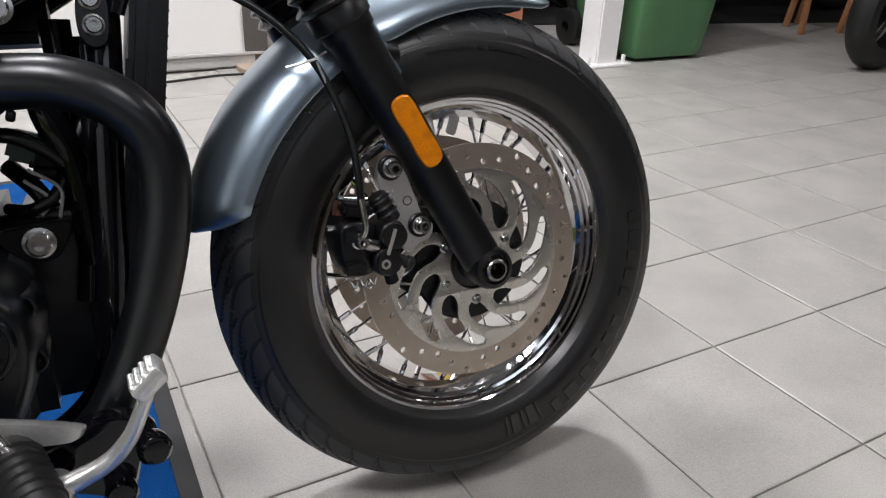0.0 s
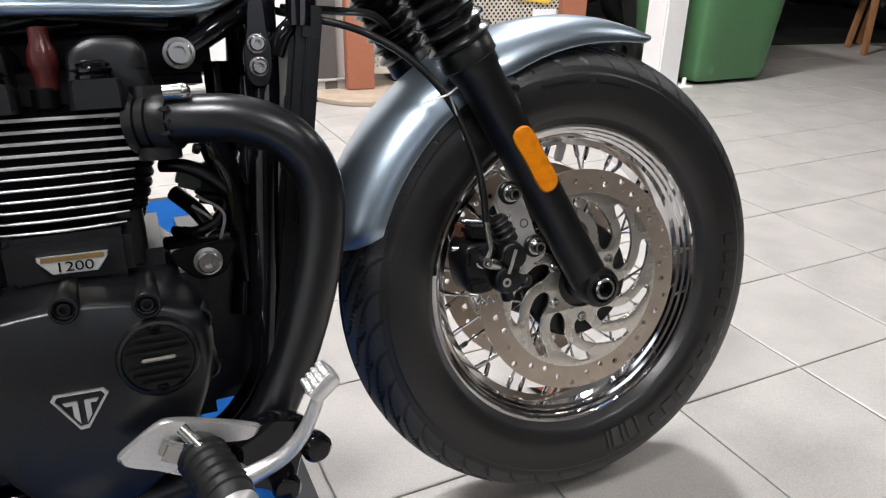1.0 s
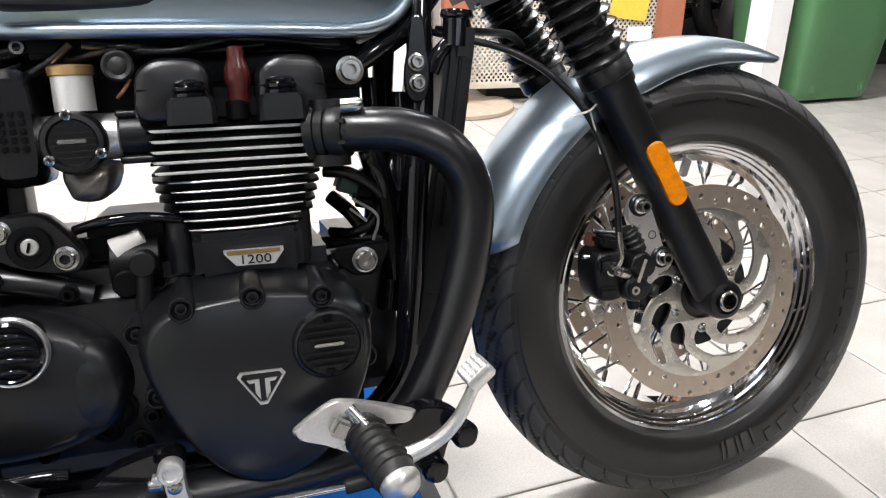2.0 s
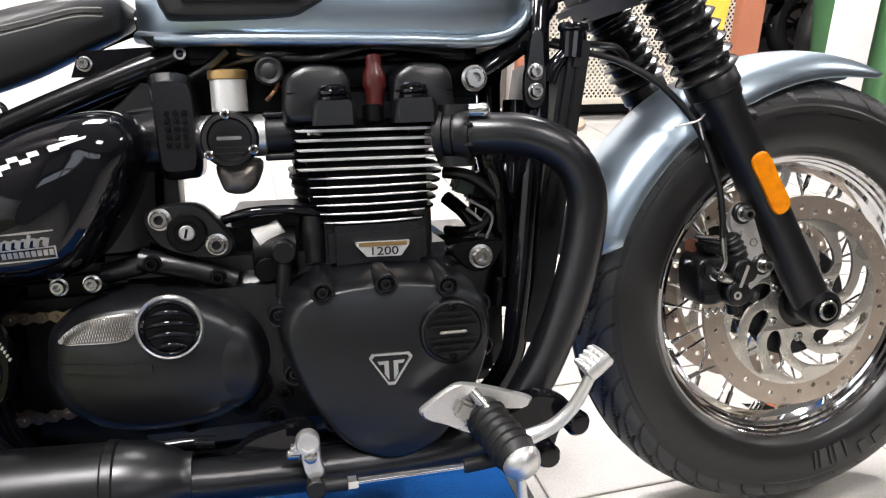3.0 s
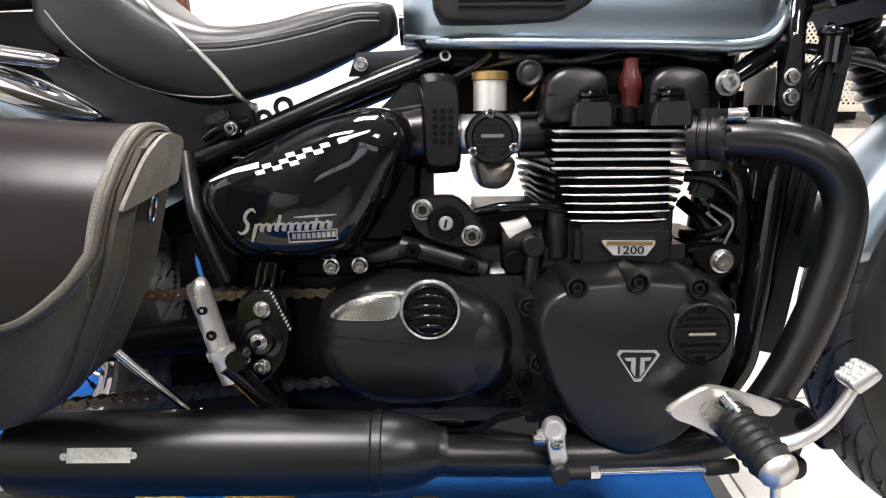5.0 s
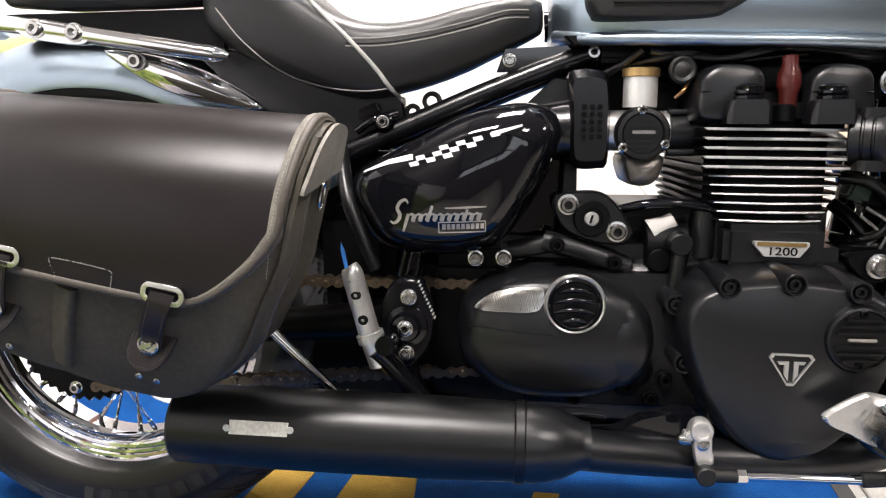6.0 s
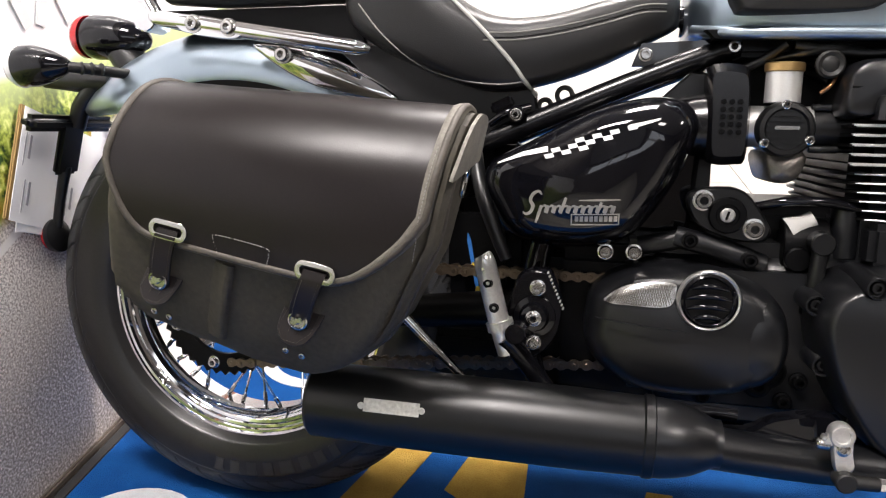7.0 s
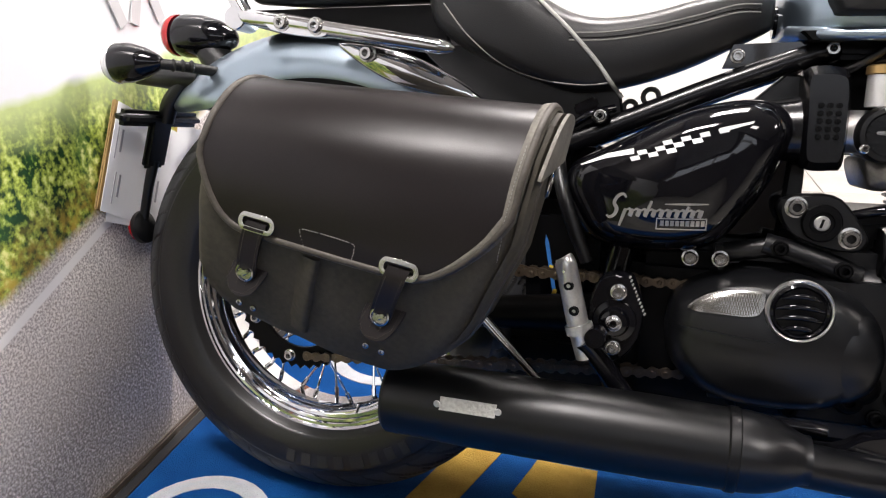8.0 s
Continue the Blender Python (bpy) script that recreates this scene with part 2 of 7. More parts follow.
def loft(rings, closed=True, caps=True):
    """Skins a row of rings of equal length."""
    bm = bmesh.new()
    rows = [[bm.verts.new(p) for p in ring] for ring in rings]
    k = len(rows[0])
    for a, b in zip(rows, rows[1:]):
        for i in range(k if closed else k - 1):
            bm.faces.new((a[i], a[(i + 1) % k], b[(i + 1) % k], b[i]))
    if caps and closed:
        bm.faces.new(rows[0][::-1])
        bm.faces.new(rows[-1])
    bmesh.ops.recalc_face_normals(bm, faces=bm.faces)
    return bm


def tube(points, r, seg=14, n=6, flat=1.0):
    """A round bar along a smooth line; r may be a list, one radius a point."""
    line = spline(points, n) if len(points) > 2 else [Vector(p) for p in points]
    radii = r if isinstance(r, (list, tuple)) else [r] * len(points)
    rings, up = [], None
    for i, p in enumerate(line):
        d = (line[min(i + 1, len(line) - 1)] - line[max(i - 1, 0)]).normalized()
        if up is None:
            up = d.orthogonal().normalized()
        up = (up - d * up.dot(d)).normalized()
        side = d.cross(up)
        f = i / (len(line) - 1) * (len(radii) - 1)
        j = min(int(f), len(radii) - 2)
        rad = radii[j] + (radii[j + 1] - radii[j]) * (f - j)
        rings.append([p + (up * math.cos(a) + side * math.sin(a) * flat) * rad for a in (2 * math.pi * q / seg for q in range(seg))])
    return loft(rings)


def lathe(profile, origin, axis=(0, -1, 0), seg=32, closed=False):
    """Turns rows of (height, radius) round an axis."""
    ax = Vector(axis).normalized()
    u = Vector((1, 0, 0)) if abs(ax.x) < 0.7 else Vector((0, 0, 1))
    u = (u - ax * u.dot(ax)).normalized()
    v = ax.cross(u)
    rings = []
    for h, r in profile:
        c = Vector(origin) + ax * h
        rings.append([c + (u * math.cos(a) + v * math.sin(a)) * max(r, 1e-5) for a in (2 * math.pi * q / seg for q in range(seg))])
    if closed:
        rings.append(rings[0])
    bm = loft(rings, True, False)
    bmesh.ops.remove_doubles(bm, verts=bm.verts, dist=2e-5)
    bmesh.ops.recalc_face_normals(bm, faces=bm.faces)
    return bm


def cyl(p0, p1, r, seg=20, bev=0.0015, r2=None):
    d = Vector(p1) - Vector(p0)
    h, r2 = d.length, r2 or r
    bev = min(bev, r * 0.4, h * 0.3)
    return lathe([(0, 0), (0, r - bev), (bev, r), (h - bev, r2), (h, r2 - bev), (h, 0)], p0, d, seg)


def bolt(c, r=0.008, h=0.006, axis=(0, -1, 0)):
    """A socket bolt with its washer."""
    return lathe([(-0.003, 0), (-0.003, r * 1.28), (0, r * 1.28), (0.0005, r), (h * 0.8, r), (h, r * 0.85), (h, r * 0.52), (-0.001, r * 0.48), (-0.001, 0)], c, axis, 18)


def box(c, size, rot=(0, 0, 0), bev=0.003, seg=2):
    bm = bmesh.new()
    bmesh.ops.create_cube(bm, size=1, matrix=pose(*c, *rot) @ Matrix.Diagonal((*size, 1)))
    if bev:
        bmesh.ops.bevel(bm, geom=list(bm.edges), offset=bev, segments=seg, affect="EDGES", clamp_overlap=True)
    return bm


def prism(outline, y0, y1, bev=0.003, seg=2):
    """A flat plate with the outline in (x, z), from y0 to y1."""
    rings = []
    c = Vector((sum(p[0] for p in outline) / len(outline), sum(p[1] for p in outline) / len(outline)))
    size = max((Vector(p) - c).length for p in outline)
    f = 1 - bev / size
    sgn = 1 if y1 > y0 else -1
    for y, k in ((y0, f), (y0 + sgn * bev, 1), (y1 - sgn * bev, 1), (y1, f)):
        rings.append([(c.x + (p[0] - c.x) * k, y, c.y + (p[1] - c.y) * k) for p in outline])
    return loft(rings)


def dome(outline, y0, y1, shoulder=0.3, flat=0.85, steps=6, base=None):
    """A cover that rises from y0 with rounded shoulders to a gently domed face at y1."""
    c = Vector((sum(p[0] for p in outline) / len(outline), sum(p[1] for p in outline) / len(outline)))
    rings = []
    if base is not None:
        rings.append((base, 1.0))
    for i in range(steps + 1):
        a = i / steps * math.pi / 2
        rings.append((y0 + (y1 - y0) * flat * math.sin(a), 1 - shoulder * (1 - math.cos(a))))
    for i in range(1, 5):
        t = i / 5
        rings.append((y0 + (y1 - y0) * (flat + (1 - flat) * (1 - (1 - t) ** 2)), (1 - shoulder) * (1 - t)))
    rings.append((y1, 0.01))
    return loft([[(c.x + (p[0] - c.x) * k, y, c.y + (p[1] - c.y) * k) for p in outline] for y, k in rings])


def cutout(outlines, y0, y1, bev=0.0):
    """A plate in (x, z) whose inner outlines are holes."""
    cu = bpy.data.curves.new("cut", "CURVE")
    cu.dimensions, cu.fill_mode, cu.extrude, cu.bevel_depth = "2D", "BOTH", abs(y1 - y0) / 2 - bev, bev
    for o in outlines:
        s = cu.splines.new("POLY")
        s.points.add(len(o) - 1)
        for q, p in zip(s.points, o):
            q.co = (p[0], p[1], 0, 1)
        s.use_cyclic_u = True
    ob = bpy.data.objects.new("cut", cu)
    scene.collection.objects.link(ob)
    me = bpy.data.meshes.new_from_object(ob.evaluated_get(bpy.context.evaluated_depsgraph_get()))
    bm = bmesh.new()
    bm.from_mesh(me)
    bpy.data.objects.remove(ob)
    bpy.data.curves.remove(cu)
    bpy.data.meshes.remove(me)
    bmesh.ops.transform(bm, matrix=Matrix(((1, 0, 0, 0), (0, 0, -1, (y0 + y1) / 2), (0, 1, 0, 0), (0, 0, 0, 1))), verts=bm.verts)
    bmesh.ops.remove_doubles(bm, verts=bm.verts, dist=1e-6)
    return bm


def lettering(text, size, depth=0.0006):
    """The built-in font as a mesh, lying in x and z, facing -y."""
    cu = bpy.data.curves.new("text", "FONT")
    cu.body, cu.size, cu.extrude, cu.align_x, cu.align_y = text, size, depth, "CENTER", "CENTER"
    ob = bpy.data.objects.new("text", cu)
    scene.collection.objects.link(ob)
    me = bpy.data.meshes.new_from_object(ob.evaluated_get(bpy.context.evaluated_depsgraph_get()))
    bm = bmesh.new()
    bm.from_mesh(me)
    bpy.data.objects.remove(ob)
    bpy.data.curves.remove(cu)
    bpy.data.meshes.remove(me)
    bmesh.ops.transform(bm, matrix=pose(0, 0, 0, 90, 0, 0), verts=bm.verts)
    return bm


def circle(cx, cz, r, n=24):
    return [(cx + r * math.cos(2 * math.pi * i / n), cz + r * math.sin(2 * math.pi * i / n)) for i in range(n)]


def joined(*bms):
    """Pieces of one and the same part."""
    out = bmesh.new()
    for b in bms:
        me = bpy.data.meshes.new("piece")
        b.to_mesh(me)
        b.free()
        out.from_mesh(me)
        bpy.data.meshes.remove(me)
    return out


def moved(bm, m):
    bmesh.ops.transform(bm, matrix=m, verts=bm.verts)
    return bm


def part(name, bm, mat, parent=None, label="", sharp=40):
    me = bpy.data.meshes.new(name)
    bm.to_mesh(me)
    bm.free()
    me.materials.append(mat)
    me.polygons.foreach_set("use_smooth", [True] * len(me.polygons))
    me.set_sharp_from_angle(angle=radians(sharp))
    ob = new(name, me)
    ob.parent = parent
    return tagged(ob, label) if label else ob


def thing(name, label, category, m=None, group="", kind=""):
    ob = new(name)
    ob.empty_display_size = 0.1
    if m is not None:
        ob.matrix_basis = m
    return tagged(ob, label, category, group, kind)


def again(ob, parent, m):
    """One more piece on the same mesh."""
    o = new(ob.name.split(".")[0], ob.data)
    o.parent, o.matrix_basis = parent, m
    return o


# ---------------------------------------------------------------- the room
WALL_X, BACK_Y, FRONT_Y, FAR_X = -0.36, 2.6, -4.2, 8.4
# the mural wall and the white wall stand a little askew
ASIDE, BEHIND = pose(-0.30, 0, 0, 0, 0, 5.0), pose(1.283, 2.63, 0, 0, 0, 5.9)


def structure(name, bm, mat, label, at=None):
    ob = tagged(part(name, bm, mat, None, label), kind="structure", category=name.split("_")[0])
    if at is not None:
        ob.matrix_basis = at
    return ob


structure("floor", box(((FAR_X + WALL_X) / 2, 1.4, -0.056), (FAR_X - WALL_X, 11.4, 0.1), bev=0), GROUT, "grey grouted bed under the tiled showroom floor")
mural = structure("wall_mural", box((-0.05, -1.15, 0.65), (0.1, 6.1, 1.3), bev=0), MURAL, "wall with a printed mural of road, grass and pale sky", ASIDE)
# both wall tops are unseen additions, dark to cut bounce and reflections
structure("wall_mural_top", box((-0.05, -1.15, 2.15), (0.1, 6.1, 1.7), bev=0), BEIGE, "added dark brown upper wall, out of view, over the printed mural", ASIDE)
structure("wall_back", box((-0.585, 0.05, 0.85), (2.35, 0.1, 1.7), bev=0.002), WALL, "white textured wall behind the motorcycle", BEHIND)
structure("wall_back_top", box((-0.585, 0.05, 2.35), (2.35, 0.1, 1.3), bev=0.002), BEIGE, "added dark brown upper wall, out of view, over the white one", BEHIND)
structure("wall_far", box((FAR_X + 0.05, 1.4, 1.5), (0.1, 11.4, 3.0), bev=0), BEIGE, "plain dark brown far wall of the showroom")
structure("wall_rear", box((4.0, 7.15, 1.5), (8.8, 0.1, 3.0), bev=0), BEIGE, "plain dark brown rear wall of the showroom")
structure("wall_side", box((1.7, 4.9, 1.5), (0.1, 4.5, 3.0), bev=0), BEIGE, "plain dark brown side wall of the showroom")
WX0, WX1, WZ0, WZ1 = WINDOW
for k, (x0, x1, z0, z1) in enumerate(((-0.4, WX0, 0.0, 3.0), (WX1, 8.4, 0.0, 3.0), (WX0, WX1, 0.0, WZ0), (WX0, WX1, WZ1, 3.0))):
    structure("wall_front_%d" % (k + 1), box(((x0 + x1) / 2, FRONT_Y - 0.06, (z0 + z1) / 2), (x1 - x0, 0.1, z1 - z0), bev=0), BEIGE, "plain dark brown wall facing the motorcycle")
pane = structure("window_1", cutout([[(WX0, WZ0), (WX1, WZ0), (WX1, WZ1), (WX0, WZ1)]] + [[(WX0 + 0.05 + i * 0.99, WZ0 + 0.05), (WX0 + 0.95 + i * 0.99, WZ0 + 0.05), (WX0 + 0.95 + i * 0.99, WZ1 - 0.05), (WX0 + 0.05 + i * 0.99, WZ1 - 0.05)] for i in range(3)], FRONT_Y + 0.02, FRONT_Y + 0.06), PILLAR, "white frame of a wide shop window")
structure("ceiling", box((4.0, 1.4, CEIL + 0.05), (8.9, 11.6, 0.1), bev=0), CEILING, "plain grey showroom ceiling")
structure("baseboard", joined(box((-0.58, -0.012, 0.035), (2.3, 0.02, 0.05), bev=0.004), box((-0.58, -0.018, 0.066), (2.3, 0.03, 0.012), bev=0.003)), SKIRT, "grey skirting with a ledge along the white wall", BEHIND)
structure("trim", box((0.0045, -1.15, 0.008), (0.009, 6.1, 0.016), bev=0.003), MURAL_TRIM, "thin brown wooden trim at the foot of the mural", ASIDE)
structure("wall_brick", box((-1.1, BACK_Y + 0.03, 1.5), (1.4, 0.1, 3.0), bev=0), MORTAR, "mortar bed of a red brick wall")

for px, py, pw, pd, watts in PANELS:
    lamp = thing("ceiling_light", "square white ceiling light panel, switched on", "ceiling light", pose(px, py, CEIL), group="ceiling lights")
    part("frame", box((0, 0, -0.014), (pw + 0.06, pd + 0.06, 0.026)), PILLAR, lamp)
    part("diffuser", box((0, 0, -0.031), (pw, pd, 0.006), bev=0.001), LAMP, lamp)

# pale letter strokes printed on the mural's sky
sign = thing("wall_lettering", "pale grey slanted strokes printed on the mural", "wall lettering", ASIDE)
for y0, lean in ((0.0, 22), (0.075, -22), (0.1, 22)):
    part("stroke", box((0.003, y0 - 0.03, 0.775), (0.002, 0.022, 0.13), (lean, 0, 0), bev=0.0005), PALE_PRINT, sign)

# papers in a board against the mural
board = thing("leaflet_board", "brown board with white printed sheets against the mural", "leaflet board", ASIDE @ pose(0.008, -0.022, 0.484, -22, 0, 0))
part("backing", box((0, 0.001, 0.002), (0.006, 0.208, 0.174), (-8, 0, 0), bev=0.002), CARD, board)
for k, (dy, dz, turn) in enumerate(((0.002, 0.0, -8), (0.012, -0.008, -4), (0.15, 0.01, 4))):
    lift = 0.0075 - 0.001 * k
    sheet = part("sheet", box((lift, dy, dz), (0.0012, 0.205 if k < 2 else 0.15, 0.172), (turn, 0, 0), bev=0.0003), PAPER, board, "white printed sheet")
    if k == 0:
        for j in range(4):
            y0, z0 = -0.075 + 0.095 * (j // 2), 0.04 - 0.07 * (j % 2)
            part("print_bar", box((lift + 0.0008, y0, z0), (0.0006, 0.0045, 0.036), (-8, 0, 0), bev=0), INK, sheet)
            part("print_bar", box((lift + 0.0008, y0 - 0.011, z0 - 0.004), (0.0006, 0.002, 0.05), (-8, 0, 0), bev=0), INK, sheet)

# blue mat
MAT_X0, MAT_X1, MAT_Y0, MAT_Y1 = 0.034, 1.42, -1.2, 1.26
mat = thing("floor_mat", "blue carpet mat with ochre and white letters, black rubber edge", "mat", ASIDE)
UNTURN = ASIDE.inverted()
part("carpet", box(((MAT_X0 + MAT_X1) / 2, (MAT_Y0 + MAT_Y1) / 2, 0.004), (MAT_X1 - MAT_X0, MAT_Y1 - MAT_Y0, 0.007), bev=0.002), CARPET, mat)
part("edging", joined(box((MAT_X1 + 0.014, (MAT_Y0 + MAT_Y1) / 2, 0.003), (0.03, MAT_Y1 - MAT_Y0 + 0.06, 0.005), bev=0.002), box((MAT_X0 - 0.0122, (MAT_Y0 + MAT_Y1) / 2, 0.003), (0.0225, MAT_Y1 - MAT_Y0, 0.005), bev=0.002), box(((MAT_X0 + MAT_X1) / 2, MAT_Y1 + 0.015, 0.003), (MAT_X1 - MAT_X0, 0.03, 0.005), bev=0.002)), EDGE, mat, "black rubber edging")


def pile_shape(outline, m, name, z=0.0085):
    rings = [[UNTURN @ Vector((p[0], p[1], zz)) for p in outline] for zz in (0.004, z)]
    return part(name, loft(rings), m, mat)


for outline in ([(0.16, -0.2), (0.235, -0.2), (0.30, 0.06), (0.225, 0.06)], [(0.34, -0.045), (0.4, -0.08), (0.47, -0.09), (0.46, 0.05), (0.36, 0.05)], [(0.62, -0.16), (0.66, -0.16), (0.69, 0.02), (0.65, 0.02)], [(0.02, -0.42), (0.1, -0.42), (0.13, -0.22), (0.05, -0.22)], [(0.2, 0.7), (0.24, 0.7), (0.26, 0.9), (0.22, 0.9)]):
    pile_shape(outline, YELLOW, "letter_stroke")
for cx, cy, r in ((-0.1, -0.26, 0.1), (0.56, -0.12, 0.05), (-0.02, 0.32, 0.12), (0.75, -0.12, 0.04)):
    ring = lathe([(0.004, r - 0.016), (0.0088, r - 0.015), (0.0088, r + 0.015), (0.004, r + 0.016)], UNTURN @ Vector((cx, cy, 0)), (0, 0, 1), 32, True)
    part("letter_stroke", ring, WHITE_PILE, mat, "white round letter")

# perforated display stand behind the front wheel
stand = thing("display_stand", "terracotta steel posts holding a perforated panel on plywood", "display stand", pose(0, 0, 0))
for px in (1.85, 2.95):
    post = part("post", box((px, 2.62, 0.95), (0.13, 0.06, 1.85), bev=0.004), ORANGE, stand, "terracotta painted post")
part("base_board", prism(circle(1.87, 2.62, 0.27, 40), 0, 0.022), WOOD, stand)
stand_base = bpy.data.objects["base_board"]
stand_base.matrix_basis = Matrix(((1, 0, 0, 0), (0, 0, 1, 0), (0, 1, 0, 0.001), (0, 0, 0, 1)))


def perforated(x0, x1, z0, z1, y):
    """A sheet of small slanted openings."""
    bm = bmesh.new()
    pitch_x, pitch_z = 0.024, 0.015
    nx, nz = int((x1 - x0) / pitch_x), int((z1 - z0) / pitch_z)
    for j in range(nz):
        for i in range(nx):
            cx, cz = x0 + (i + 0.5 + 0.5 * (j % 2)) * pitch_x, z0 + (j + 0.5) * pitch_z
            outer = [(cx - pitch_x / 2, cz), (cx, cz + pitch_z), (cx + pitch_x / 2, cz), (cx, cz - pitch_z)]
            vo = [bm.verts.new((p[0], y, p[1])) for p in outer]
            vi = [bm.verts.new((cx + (p[0] - cx) * 0.58, y + 0.002, cz + (p[1] - cz) * 0.52)) for p in outer]
            for k in range(4):
                bm.faces.new((vo[k], vo[(k + 1) % 4], vi[(k + 1) % 4], vi[k]))
    return bm


part("perforated_panel", perforated(1.92, 2.88, 0.1, 0.9, 2.64), MESH_PANEL, stand, "grey perforated steel panel")
part("panel_rail", box((2.4, 2.64, 0.1), (0.98, 0.02, 0.03)), MESH_PANEL, stand)
part("sticker", box((2.74, 2.632, 0.5), (0.2, 0.002, 0.2), (0, 8, 0), bev=0.0005), STICKER_Y, stand, "yellow sticker")
part("sticker", box((2.8, 2.63, 0.33), (0.13, 0.002, 0.07), bev=0.0005), PAPER, stand, "white sticker")
part("foot_box", box((2.35, 2.85, 0.06), (0.6, 0.2, 0.08)), DARK, stand)

# pillar
pillar = thing("pillar", "white painted square steel pillar on a bolted foot plate", "pillar", pose(3.36, 2.4, 0, 0, 0, 8), kind="structure")
part("shaft", box((0, 0, 1.5), (0.14, 0.14, 3.0), bev=0.008), PILLAR, pillar)
part("foot_plate", box((-0.02, 0, 0.006), (0.3, 0.24, 0.012), bev=0.003), PILLAR, pillar)
for dx, dy in ((-0.13, -0.08), (0.1, -0.08), (-0.13, 0.08)):
    part("bolt", cyl((dx, dy, 0.01), (dx, dy, 0.05), 0.011), PILLAR, pillar)

# wheeled bin
bin_ = thing("wheeled_bin", "green plastic wheeled bin standing beside the pillar", "bin", pose(3.76, 2.62, 0, 0, 0, 4))
rings = []
for z, wx, wy in ((0.02, 0.225, 0.25), (0.06, 0.24, 0.265), (0.7, 0.285, 0.33), (0.98, 0.30, 0.35), (1.0, 0.325, 0.375), (1.04, 0.325, 0.375)):
    rings.append([(x * wx, y * wy, z) for x, y in rounded([(-1, -0.8), (-0.8, -1), (0.0, -1), (0.8, -1), (1, -0.8), (1, 0), (1, 0.8), (0.8, 1), (0, 1), (-0.8, 1), (-1, 0.8), (-1, 0)], 4)])
part("body", loft(rings), GREEN, bin_)
part("lid", box((0, 0.0, 1.07), (0.66, 0.78, 0.05), bev=0.02), GREEN, bin_)
for dx in (-0.15, 0.15):
    part("rib", box((dx, -0.278, 0.45), (0.05, 0.02, 0.8), (2.5, 0, 0), bev=0.008), GREEN, bin_)
for sx in (-1, 1):
    part("wheel", lathe([(-0.03, 0.03), (-0.03, 0.085), (-0.02, 0.1), (0.02, 0.1), (0.03, 0.085), (0.03, 0.03)], (sx * 0.27, 0.27, 0.1), (1, 0, 0), 28, True), RUBBER, bin_)

# other motorcycles at the back


def tyre_ring(c, r, w, seg=56, axis=(0, 1, 0)):
    return lathe([(-w, r * 0.7), (-w * 1.15, r * 0.8), (-w, r * 0.92), (-w * 0.5, r * 0.99), (0, r), (w * 0.5, r * 0.99), (w, r * 0.92), (w * 1.15, r * 0.8), (w, r * 0.7)], c, axis, seg, True)


